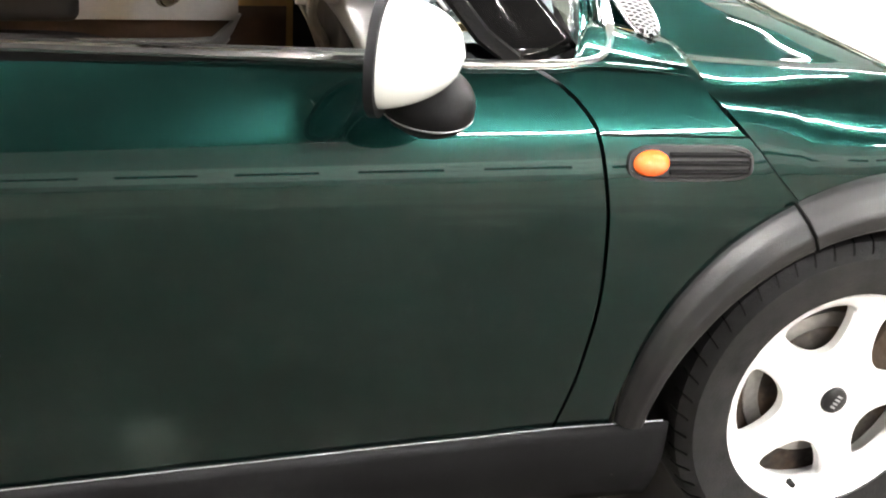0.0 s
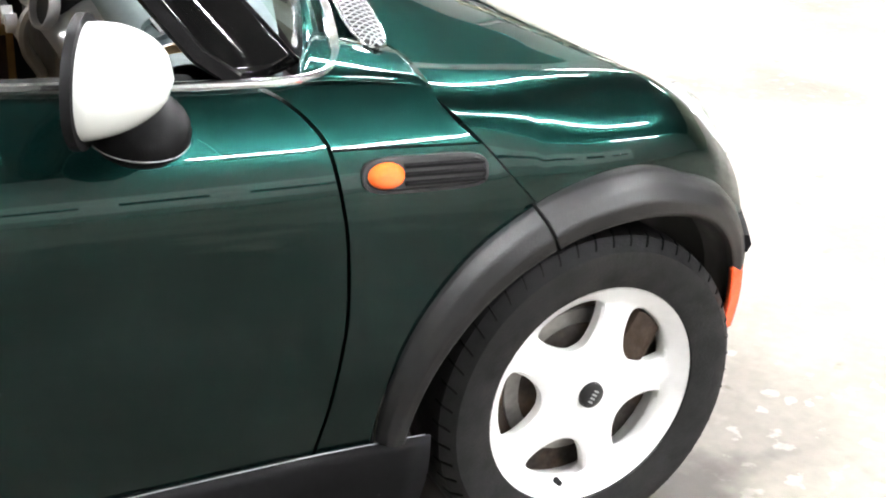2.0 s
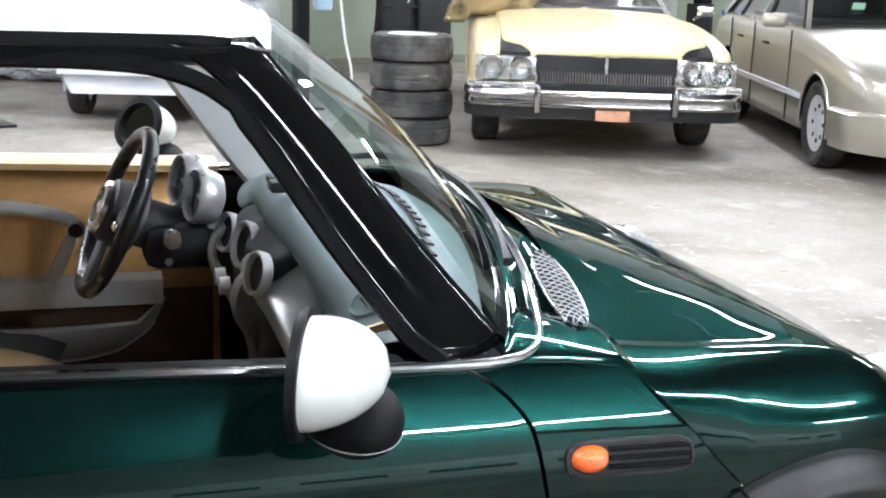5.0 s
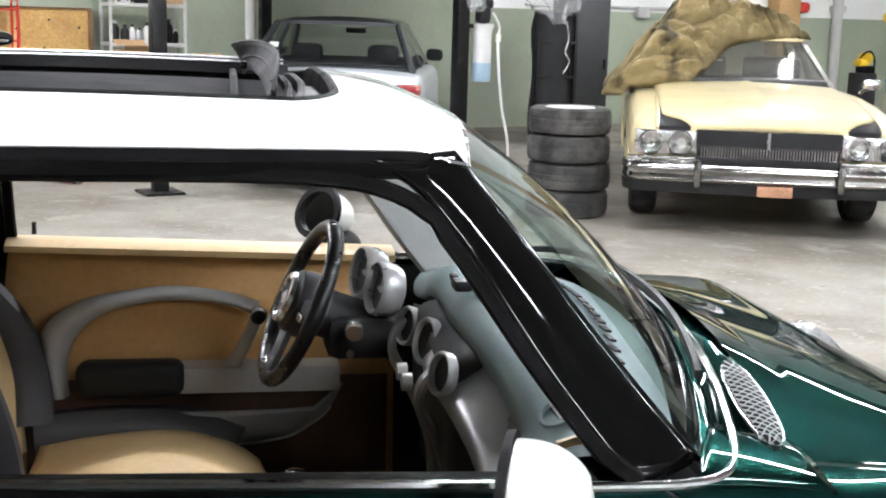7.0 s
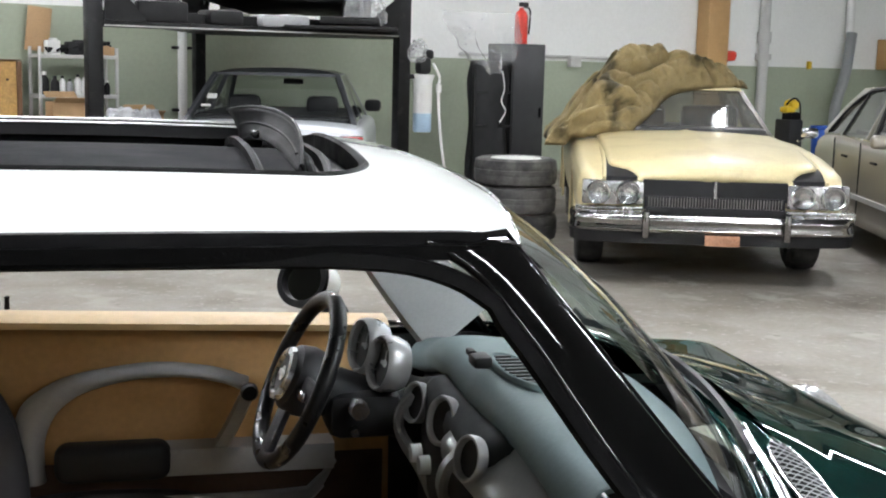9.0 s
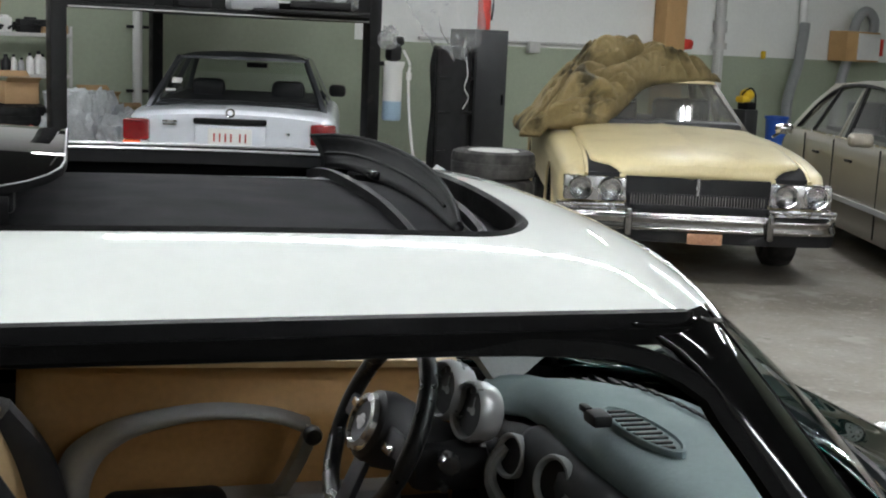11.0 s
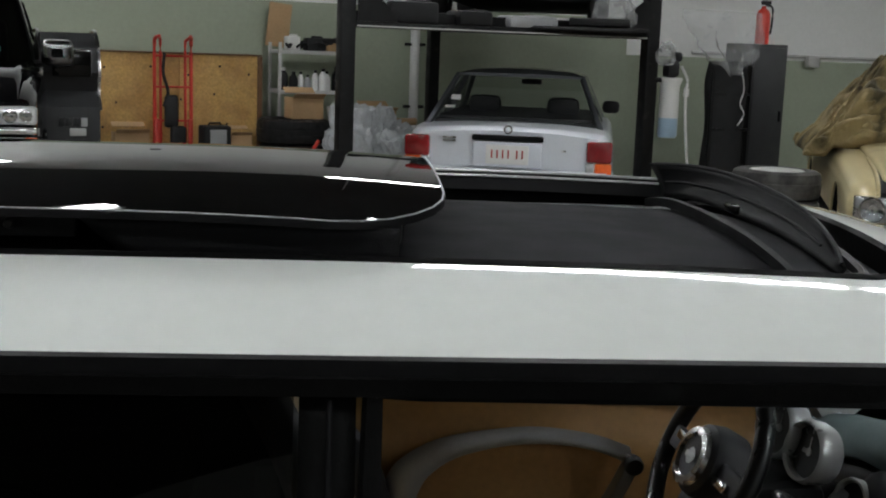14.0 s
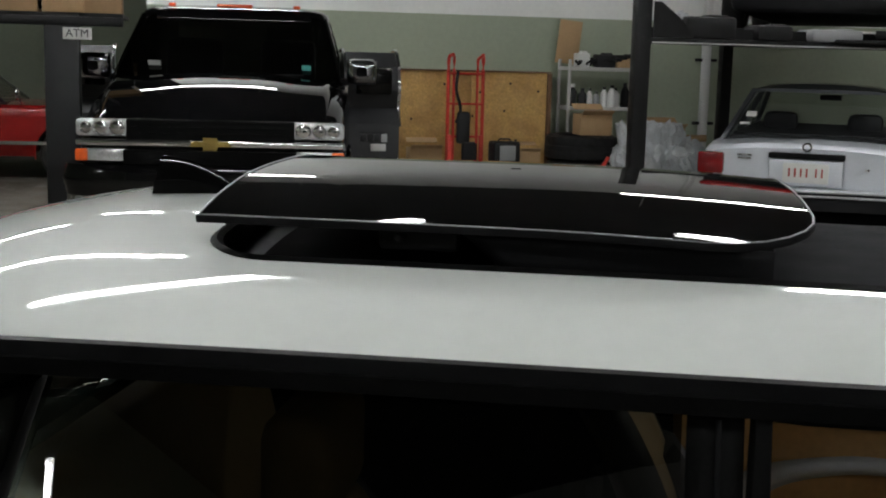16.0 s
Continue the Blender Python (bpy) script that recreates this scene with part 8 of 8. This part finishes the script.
def hand_truck(m):
    c = thing("hand_truck", "red tubular steel hand truck leaning on the crate", "hand truck", m)
    for x in (-0.19, 0.19):
        bm = B()
        tube(bm, spline([(x, 0.02, 0.12), (x, 0.03, 0.8), (x, 0.05, 1.50), (x * 0.96, 0.02, 1.60), (x * 0.85, -0.05, 1.62)], 20), 0.019, 8)
        part("side_tube", bm, RED_STEEL, c)
        bm = B()
        tube(bm, spline([(x * 0.68, 0.02, 0.30), (x * 0.68, 0.03, 0.8), (x * 0.68, 0.05, 1.50), (x * 0.72, 0.02, 1.58), (x * 0.85, -0.05, 1.62)], 20), 0.015, 8)
        part("inner_tube", bm, RED_STEEL, c)
        bm = B()
        box(bm, (x * 0.92, 0.0, 0.52), (0.05, 0.05, 0.50), 0.01)
        part("side_bracket", bm, RED_STEEL, c)
        bm = B()
        lathe(bm, [(0.03, -0.035), (0.12, -0.04), (0.13, -0.02), (0.13, 0.02), (0.12, 0.04), (0.03, 0.035)], 24, "x", (x * 1.25, 0.10, 0.13))
        part("wheel", bm, TYRE, c, "black rubber wheel")
    for z in (0.35, 0.75, 1.10, 1.42):
        bm = B()
        tube(bm, [(-0.19, 0.03, z), (0.0, 0.05, z), (0.19, 0.03, z)], 0.013, 6)
        part("cross_tube", bm, RED_STEEL, c)
    bm = B()
    box(bm, (0, -0.10, 0.02), (0.38, 0.24, 0.012))
    part("toe_plate", bm, RED_STEEL, c)
    bm = B()
    box(bm, (-0.03, -0.02, 0.85), (0.14, 0.08, 0.34), 0.03)
    box(bm, (0.04, -0.03, 0.55), (0.16, 0.10, 0.30), 0.03)
    part("motor", bm, BLACK_MATT, c, "black winch motor")
    bm = B()
    tube(bm, spline([(-0.10, -0.02, 1.45), (-0.12, -0.05, 1.25), (-0.07, -0.05, 1.05), (-0.11, -0.03, 0.9)], 14), 0.018, 6)
    part("strap", bm, BLACK_MATT, c)
    return c


hand_truck(hall(0.63, 11.80))


def shelving():
    c = thing("shelf_unit", "grey steel shelf unit crowded with bottles and parts", "shelf", hall(2.22, 12.05))
    for x in (-0.42, 0.42):
        for y in (-0.16, 0.22):
            bm = B()
            box(bm, (x, y, 0.80), (0.03, 0.03, 1.60), 0.003)
            part("upright", bm, GREY_STEEL, c)
    for z in (0.25, 0.66, 1.07, 1.50):
        bm = B()
        box(bm, (0, 0.03, z), (0.86, 0.42, 0.04), 0.004)
        part("shelf_board", bm, GREY_STEEL, c, "grey steel board")
    return c


shelving()
rng = random.Random(5)


def bottle(m, h, r, material, cap):
    c = thing("bottle", "plastic bottle standing on the steel shelf", "bottle", m, "bottles on the shelf")
    bm = B()
    lathe(bm, [(0, 0), (r * 0.95, 0), (r, 0.01), (r, h * 0.65), (r * 0.5, h * 0.82), (r * 0.4, h * 0.88)], 14)
    part("flask", bm, material, c)
    bm = B()
    lathe(bm, [(r * 0.45, h * 0.86), (r * 0.45, h), (0, h)], 12)
    part("cap", bm, cap, c)
    return c


for k in range(9):
    bottle(hall(1.86 + 0.085 * k + rng.uniform(-0.015, 0.015), 11.92 + rng.uniform(-0.02, 0.06), 1.09), rng.uniform(0.14, 0.27), rng.uniform(0.03, 0.05), rng.choice((RED_STEEL, WHITE_PLASTIC, BLACK_PLASTIC, GREY_TRIM, WHITE_PLASTIC, BLACK_MATT)), rng.choice((BLACK_MATT, RED_STEEL, WHITE_PLASTIC)))
for k, (du, s, matl) in enumerate(((-0.26, (0.14, 0.16, 0.15), WHITE_PLASTIC), (0.26, (0.28, 0.18, 0.09), CARDBOARD), (0.0, (0.22, 0.16, 0.14), BLACK_MATT))):
    bm = B()
    box(bm, (0, 0, s[2] / 2), s, 0.012)
    box(bm, (s[0] * 0.1, 0, s[2]), (s[0] * 0.5, s[1] * 0.6, s[2] * 0.3), 0.01)
    whole("shelf_box", bm, matl, "small box lying on the top shelf", "box", hall(2.22 + du, 11.98, 1.52), group="boxes on the shelf")
for k in range(7):
    bm = B()
    r = rng.uniform(0.05, 0.10)
    pts = [(0.10 * math.cos(a + k) + rng.uniform(-0.04, 0.04), 0.07 * math.sin(a * 1.3), 0.02 + 0.05 * abs(math.sin(a * 1.7 + k)) + 0.012 * k) for a in np.linspace(0, 7, 26)]
    tube(bm, pts, 0.014, 6)
    whole("cable_coil", bm, BLACK_MATT, "black cable heaped on the top shelf", "cable", hall(1.98 + 0.085 * k, 11.95, 1.52), group="cables on the shelf")
bm = B()
box(bm, (0, 0, 0.24), (0.26, 0.02, 0.48), 0.003, Matrix.Rotation(radians(6), 4, "Y"))
whole("board_offcut", bm, CARDBOARD, "brown board leaning on the wall above the shelf", "board", hall(1.92, 12.35, 1.55))


def open_box(m, s, label, group="cardboard boxes"):
    c = thing("cardboard_box", label, "box", m, group)
    t = 0.006
    for x, y, w, d in ((0, -s[1] / 2, s[0], t), (0, s[1] / 2, s[0], t), (-s[0] / 2, 0, t, s[1] - t), (s[0] / 2, 0, t, s[1] - t)):
        bm = B()
        box(bm, (x, y, s[2] / 2), (w, d, s[2]), 0.001)
        part("wall_panel", bm, CARDBOARD, c)
    for sg in (-1, 1):
        bm = B()
        box(bm, (0, 0, 0), (s[0] * 0.98, s[1] * 0.42, t))
        bmesh.ops.transform(bm, matrix=Matrix.Translation((0, sg * (s[1] / 2 + s[1] * 0.16), s[2] + (0.02 if sg < 0 else 0.07))) @ Matrix.Rotation(radians(-sg * -28), 4, "X"), verts=bm.verts)
        part("flap", bm, CARDBOARD, c)
    bm = B()
    box(bm, (0, 0, s[2] * 0.4), (s[0] * 0.9, s[1] * 0.9, s[2] * 0.7), 0.03)
    part("packing", bm, PAPER, c)
    return c


big = None
for k in range(3):
    m = hall(1.85 + 0.02 * (k % 2), 11.55, 0.135 + 0.27 * k)
    if k == 0:
        big = tyre_on_edge(m, 0.39, 0.265, "truck_tyre", "large black tyre lying in a heap by the shelf", TYRE, group="large tyres by the shelf")
    else:
        copy_thing(big, m)
open_box(hall(1.95, 11.50, 0.81), (0.34, 0.28, 0.22), "open brown cardboard box standing on the large tyres")
crumple("silver_tarpaulin", "crumpled silver plastic tarpaulin heaped by the lift", "tarpaulin", hall(2.55, 11.25), (0.62, 0.40, 0.90), POLY, 6, 0.24)
crumple("silver_tarpaulin", "crumpled grey plastic sheet lying beside the heap", "tarpaulin", hall(2.95, 11.0), (0.55, 0.36, 0.70), POLY, 8, 0.24)
bm = B()
box(bm, (0, 0, 0.36), (0.5, 0.35, 0.72), 0.01)
whole("storage_tub", bm, GREY_STEEL, "grey storage tub standing by the wall", "tub", hall(3.0, 11.95))
open_box(hall(2.95, 11.9, 0.72), (0.36, 0.24, 0.16), "brown cardboard box lying on the storage tub")
for k in range(3):
    bm = B()
    tube(bm, [(-0.35, 0, 0), (0.38, 0.02, 0.01)], 0.035, 12)
    whole("cardboard_roll", bm, CARDBOARD, "brown cardboard roll lying on the storage tub", "roll", hall(2.98 + 0.03 * k, 11.72 + 0.07 * k, 0.755), group="rolls on the tub")
bm = B()
tube(bm, [(-0.22, 0, 0.06), (0.25, 0.05, 0.06)], 0.055, 14)
whole("pipe_offcut", bm, WHITE_PLASTIC, "white plastic pipe offcut lying on the floor", "pipe", hall(3.5, 10.9))

# -- along the wall --
def wall_pipe(name, pts, r, material, label, n=10, rib=0.0, category="pipe"):
    bm = B()
    pts = [Vector(p) for p in pts]
    if rib:
        pts = spline(pts, 70)
        rows = []
        for k, p in enumerate(spline(pts, 140)):
            q = pts[min(k // 2 + 1, 69)] - pts[max(k // 2 - 1, 0)]
            s = q.cross(Vector((0.31, 0.95, 0.05))).normalized()
            w, rr = s.cross(q).normalized(), r * (1 + rib * (k % 2))
            rows.append([bm.verts.new(p + (s * math.cos(2 * math.pi * j / n) + w * math.sin(2 * math.pi * j / n)) * rr) for j in range(n)])
        for a, b in zip(rows, rows[1:]):
            for j in range(n):
                bm.faces.new((a[j], a[(j + 1) % n], b[(j + 1) % n], b[j]))
    else:
        tube(bm, pts, r, n, up=(0.31, 0.95, 0.05))
    return whole(name, bm, material, label, category, hall(0, 0))


W_ = 12.44
wall_pipe("drain_pipe", [(3.62, W_, 0), (3.62, W_, 4.6)], 0.055, WHITE_PLASTIC, "white drain pipe running up the green wall")
for z in (0.9, 1.63, 2.4):
    bm = B()
    box(bm, (3.62, W_, z), (0.26, 0.04, 0.035), 0.006)
    whole("pipe_clamp", bm, LIFT_BLACK, "black pipe clamp on the drain pipe", "clamp", hall(0, 0), "pipe clamps")
bm = B()
box(bm, (12.29, 12.36, 2.45), (0.44, 0.26, 4.9), 0.006)
whole("timber_post", bm, WOOD, "bare timber post standing against the wall", "post", hall(0, 0))
wall_pipe("sprinkler_pipe", [(12.66, W_ - 0.03, 1.95), (12.66, W_ - 0.03, 5.0)], 0.05, WHITE_PLASTIC, "white sprinkler riser on the wall")
bm = B()
lathe(bm, [(0, 1.66), (0.12, 1.68), (0.14, 1.74), (0.14, 1.80), (0.10, 1.83), (0, 1.83)], 20, "z", (12.62, 12.34, 0))
whole("shut_off_valve", bm, RED_STEEL, "red valve cap under the white riser", "valve", hall(0, 0))
wall_pipe("riser_foot", [(12.66, W_ - 0.03, 1.80), (12.66, W_ - 0.03, 1.96)], 0.065, WHITE_PLASTIC, "white riser foot above the red cap")
wall_pipe("steam_pipe", [(13.52, W_ - 0.02, 0), (13.52, W_ - 0.02, 5.0)], 0.085, GREY_STEEL, "grey steel pipe running up the wall")
for z, r in ((1.75, 0.13), (2.02, 0.115), (2.1, 0.115)):
    bm = B()
    lathe(bm, [(0.08, z - 0.05), (r, z - 0.05), (r, z + 0.05), (0.08, z + 0.05)], 18, "z", (13.52, W_ - 0.02, 0))
    whole("pipe_joint", bm, GREY_STEEL, "grey banded joint on the steel pipe", "joint", hall(0, 0), "pipe joints")
wall_pipe("exhaust_hose", [(15.55, W_ - 0.12, 2.2), (15.48, W_ - 0.15, 1.9), (15.35, W_ - 0.20, 1.5), (15.18, W_ - 0.22, 1.1), (15.12, W_ - 0.22, 0.75), (15.2, W_ - 0.22, 0.0)], 0.085, DUCT, "grey ribbed exhaust hose hanging on the wall", 10, 0.10, "hose")
wall_pipe("vent_pipe", [(15.58, W_ - 0.05, 2.15), (15.58, W_ - 0.05, 5.0)], 0.07, WHITE_PLASTIC, "white vent pipe above the exhaust hose")
wall_pipe("exhaust_hose", [(17.45, W_ - 0.15, 2.0), (17.4, W_ - 0.18, 2.35), (17.1, W_ - 0.2, 2.48), (16.85, W_ - 0.2, 2.25), (16.7, W_ - 0.22, 1.7), (16.5, W_ - 0.25, 1.2), (16.4, W_ - 0.25, 0.5), (16.4, W_ - 0.25, 0.0)], 0.085, DUCT, "grey ribbed exhaust hose arched over a wall box", 10, 0.10, "hose")
bm = B()
box(bm, (16.95, 12.30, 1.86), (0.95, 0.38, 0.52), 0.006)
wb = whole("wall_box", bm, WOOD, "open timber box fixed to the wall", "wall box", hall(0, 0))
bm = B()
box(bm, (17.1, 12.10, 1.86), (0.62, 0.03, 0.46), 0.004)
part("door", bm, WHITE_PLASTIC, wb, "white door")
bm = B()
box(bm, (17.46, 12.09, 1.86), (0.08, 0.03, 0.3), 0.004)
part("label_strip", bm, RED_STEEL, wb)
wall_pipe("conduit", [(7.6, W_ + 0.03, 1.66), (12.0, W_ + 0.03, 1.66)], 0.022, GREY_STEEL, "thin grey conduit along the wall")
bm = B()
box(bm, (9.6, W_, 1.60), (0.20, 0.09, 0.16), 0.012)
whole("socket_box", bm, GREY_STEEL, "grey socket box on the wall", "socket", hall(0, 0))
bm = B()
box(bm, (14.67, W_, 1.64), (0.075, 0.06, 0.13), 0.015)
whole("wall_switch", bm, YELLOW_PLASTIC, "yellow switch box on the wall", "switch", hall(0, 0))


def reel(m):
    c = thing("engine_saw", "small yellow engine saw on a dark stand by the wall", "engine saw", m)
    bm = B()
    box(bm, (0, 0, 0.40), (0.30, 0.30, 0.80), 0.02)
    part("stand", bm, CABINET, c)
    bm = B()
    lathe(bm, [(0, -0.09), (0.08, -0.08), (0.10, 0.0), (0.08, 0.08), (0, 0.09)], 20, "x", (0.03, 0, 1.02))
    box(bm, (-0.05, 0, 0.95), (0.20, 0.16, 0.10), 0.03)
    part("tank", bm, YELLOW_PLASTIC, c, "yellow tank")
    bm = B()
    box(bm, (0.0, -0.04, 0.85), (0.24, 0.2, 0.12), 0.03)
    tube(bm, spline([(-0.16, -0.06, 1.02), (-0.08, -0.08, 1.10), (0.04, -0.08, 1.12), (0.15, -0.06, 1.03), (0.17, -0.06, 0.90)], 18), 0.014, 8)
    part("engine", bm, BLACK_PLASTIC, c, "black engine and handle")
    return c


reel(hall(13.06, 11.4))
bm = B()
lathe(bm, [(0, 0), (0.15, 0), (0.17, 0.64), (0.19, 0.66), (0.19, 0.70), (0.155, 0.70), (0.14, 0.06), (0, 0.05)], 24)
whole("blue_bin", bm, BLUE_PLASTIC, "blue plastic bin standing by the wall", "bin", hall(13.73, 11.3))

# -- the left end: cash machines, second lift with a red car --
def cash_machine(m):
    c = thing("cash_machine", "dark cash machine with a curved silver side", "cash machine", m)
    bm = B()
    prism(bm, [(0, 0), (0.62, 0), (0.62, 1.50), (0.55, 1.60), (0.30, 1.62), (0.12, 1.50), (0.05, 1.30), (0.10, 1.15), (0, 1.02)], lambda a, b, d: (d - 0.22, a, b), 0.44)
    part("housing", bm, CABINET, c, "dark housing")
    for x in (-0.235, 0.225):
        bm = B()
        sweep(bm, [(x, p.x, p.y) for p in spline([(0.0, 1.0, 0), (0.09, 1.16, 0), (0.04, 1.32, 0), (0.12, 1.52, 0), (0.30, 1.64, 0), (0.56, 1.61, 0)], 24)], [(-0.006, -0.012), (0.006, -0.012), (0.006, 0.012), (-0.006, 0.012)], up=(1, 0, 0))
        part("side_rim", bm, DULL_CHROME, c, "curved silver side rim")
    bm = B()
    box(bm, (0, 0.02, 1.38), (0.30, 0.06, 0.22), 0.01)
    part("screen", bm, BLACK_GLOSS, c)
    for k in range(4):
        bm = B()
        box(bm, (-0.09 + 0.06 * k, -0.006, 0.90), (0.05, 0.012, 0.07), 0.003)
        part("notice", bm, GREY_TRIM if k == 3 else FLARE, c)
    for z in (0.82, 0.66):
        bm = B()
        box(bm, (0.04, -0.006, z), (0.13, 0.012, 0.06), 0.003)
        part("slot_plate", bm, GREY_STEEL, c)
    return c


one = cash_machine(hall(-0.74, 9.3))
copy_thing(one, hall(-3.16, 10.4))


def second_lift():
    c = thing("car_lift", "dark steel lift with a shelf beam over a red car", "car lift", hall(0, 0))
    bm = B()
    box(bm, (-3.24, 9.0, 1.35), (0.26, 0.18, 2.7), 0.01)
    part("post", bm, CABINET, c, "dark steel post")
    bm = B()
    box(bm, (-3.80, 8.98, 1.80), (2.04, 0.16, 0.07), 0.01)
    part("beam", bm, LIFT_BLACK, c)
    bm = B()
    box(bm, (-4.03, 9.5, 1.85), (2.5, 1.1, 0.03))
    part("deck", bm, LIFT_BLACK, c)
    bm = B()
    box(bm, (-3.12, 8.895, 1.705), (0.215, 0.012, 0.09), 0.003)
    sign = part("sign_plate", bm, PAPER, c, "white sign lettered ATM")
    return c


second_lift()
txt = bpy.data.curves.new("sign_letters", "FONT")
txt.body, txt.size, txt.extrude, txt.align_x, txt.align_y = "ATM", 0.085, 0.002, "CENTER", "CENTER"
tob = new("sign_letters", txt)
tob.matrix_basis = hall(-3.12, 8.886, 1.705) @ Matrix.Rotation(radians(90), 4, "X")
txt.materials.append(CABINET)
tagged(tob, "dark letters ATM on the white sign", "sign lettering")
open_box(hall(-3.22, 9.02, 1.865), (0.30, 0.28, 0.13), "open cardboard box lying on the lift beam")
open_box(hall(-2.93, 9.1, 1.865), (0.28, 0.28, 0.22), "brown cardboard box lying on the lift beam")
open_box(hall(-3.62, 9.1, 1.865), (0.40, 0.30, 0.30), "brown cardboard box lying on the lift beam")
crumple("black_bag", "black bag lying among the boxes on the lift beam", "bag", hall(-3.50, 9.1, 1.865), (0.14, 0.14, 0.20), BLACK_GLOSS, 9)


def red_car(m):
    c = thing("red_car", "glossy red classic car parked under the far lift", "car", m)
    plan = curve([(0, 0.93), (0.4, 1.0), (3.9, 1.0), (4.4, 0.92)])
    top = curve([(0, 0.86), (0.5, 0.90), (4.0, 0.90), (4.4, 0.84)])
    part("body", hull(4.4, 1.70, top, plan, 0.28, arches=[(0.8, 0.33, 0.36), (3.4, 0.33, 0.36)]), RED_PAINT, c, "red body", 40)
    lo, hi = (1.5, 3.4), (1.95, 3.0)
    house(c, BLACK_MATT, "black soft top", lo, hi, 0.72, 0.58, 0.92, 1.30)
    panes(c, lo, hi, 0.72, 0.585, 0.92, 1.295, CAR_GLASS)
    for sg in (-1, 1):
        for y in (0.8, 3.4):
            wheel_arch(c, sg * 0.835, y, 0.33, 0.36, sg, RED_PAINT)
            road_wheel(c, sg * 0.75, y, 0.31, 0.18, 0.19, CHROME, sg)
        bm = B()
        tube(bm, [(sg * 0.84, 1.3, 0.90), (sg * 0.92, 1.32, 1.0)], 0.01, 6)
        lathe(bm, [(0, -0.03), (0.06, -0.02), (0.07, 0.01), (0, 0.03)], 16, "y", (sg * 0.94, 1.32, 1.03))
        part("wing_mirror", bm, CHROME, c)
        bm = B()
        sweep(bm, [(sg * 0.855, y, 0.45) for y in (0.3, 2.2, 4.1)], [(-0.012, -0.02), (0.012, -0.02), (0.012, 0.02), (-0.012, 0.02)])
        part("side_strip", bm, CHROME, c)
    return c


red_car(hall(-2.85, 15.0, 0, 86))


def floor_jack(m):
    c = thing("trolley_jack", "red trolley jack standing on the floor", "jack", m)
    bm = B()
    box(bm, (0, 0, 0.10), (0.55, 0.24, 0.10), 0.02)
    box(bm, (0.12, 0, 0.19), (0.28, 0.14, 0.12), 0.03)
    part("frame", bm, RED_STEEL, c)
    bm = B()
    tube(bm, [(0.2, 0, 0.2), (0.75, 0.05, 0.75)], 0.018, 8)
    part("lever", bm, RED_STEEL, c)
    for x in (-0.2, 0.2):
        for y in (-0.12, 0.12):
            bm = B()
            lathe(bm, [(0, -0.02), (0.05, -0.02), (0.05, 0.02), (0, 0.02)], 16, "y", (x, y, 0.05))
            part("castor", bm, STEEL, c)
    return c


floor_jack(hall(0.75, 8.9, 0, 30))

# -- odds and ends at the foot of the plywood crate --
def tool_case(m):
    c = thing("tool_case", "tall black tool case with a pale label by the crate", "tool case", m)
    bm = B()
    box(bm, (0, 0, 0.36), (0.30, 0.20, 0.72), 0.025, seg=3)
    part("shell", bm, BLACK_MATT, c, "black shell")
    bm = B()
    box(bm, (0.0, -0.103, 0.60), (0.18, 0.006, 0.16), 0.002)
    part("label_plate", bm, GREY_TRIM, c, "pale grey label")
    bm = B()
    tube(bm, [(-0.07, 0, 0.72), (-0.06, 0, 0.745), (0.06, 0, 0.745), (0.07, 0, 0.72)], 0.010, 8, up=(0, 1, 0))
    part("handle", bm, BLACK_MATT, c)
    return c


tool_case(hall(1.02, 11.62, 0.0, 8))
open_box(hall(0.16, 11.68), (0.34, 0.22, 0.64), "tall cardboard box standing by the plywood crate")
open_box(hall(1.30, 11.66), (0.22, 0.16, 0.62), "narrow cardboard box standing by the plywood crate")
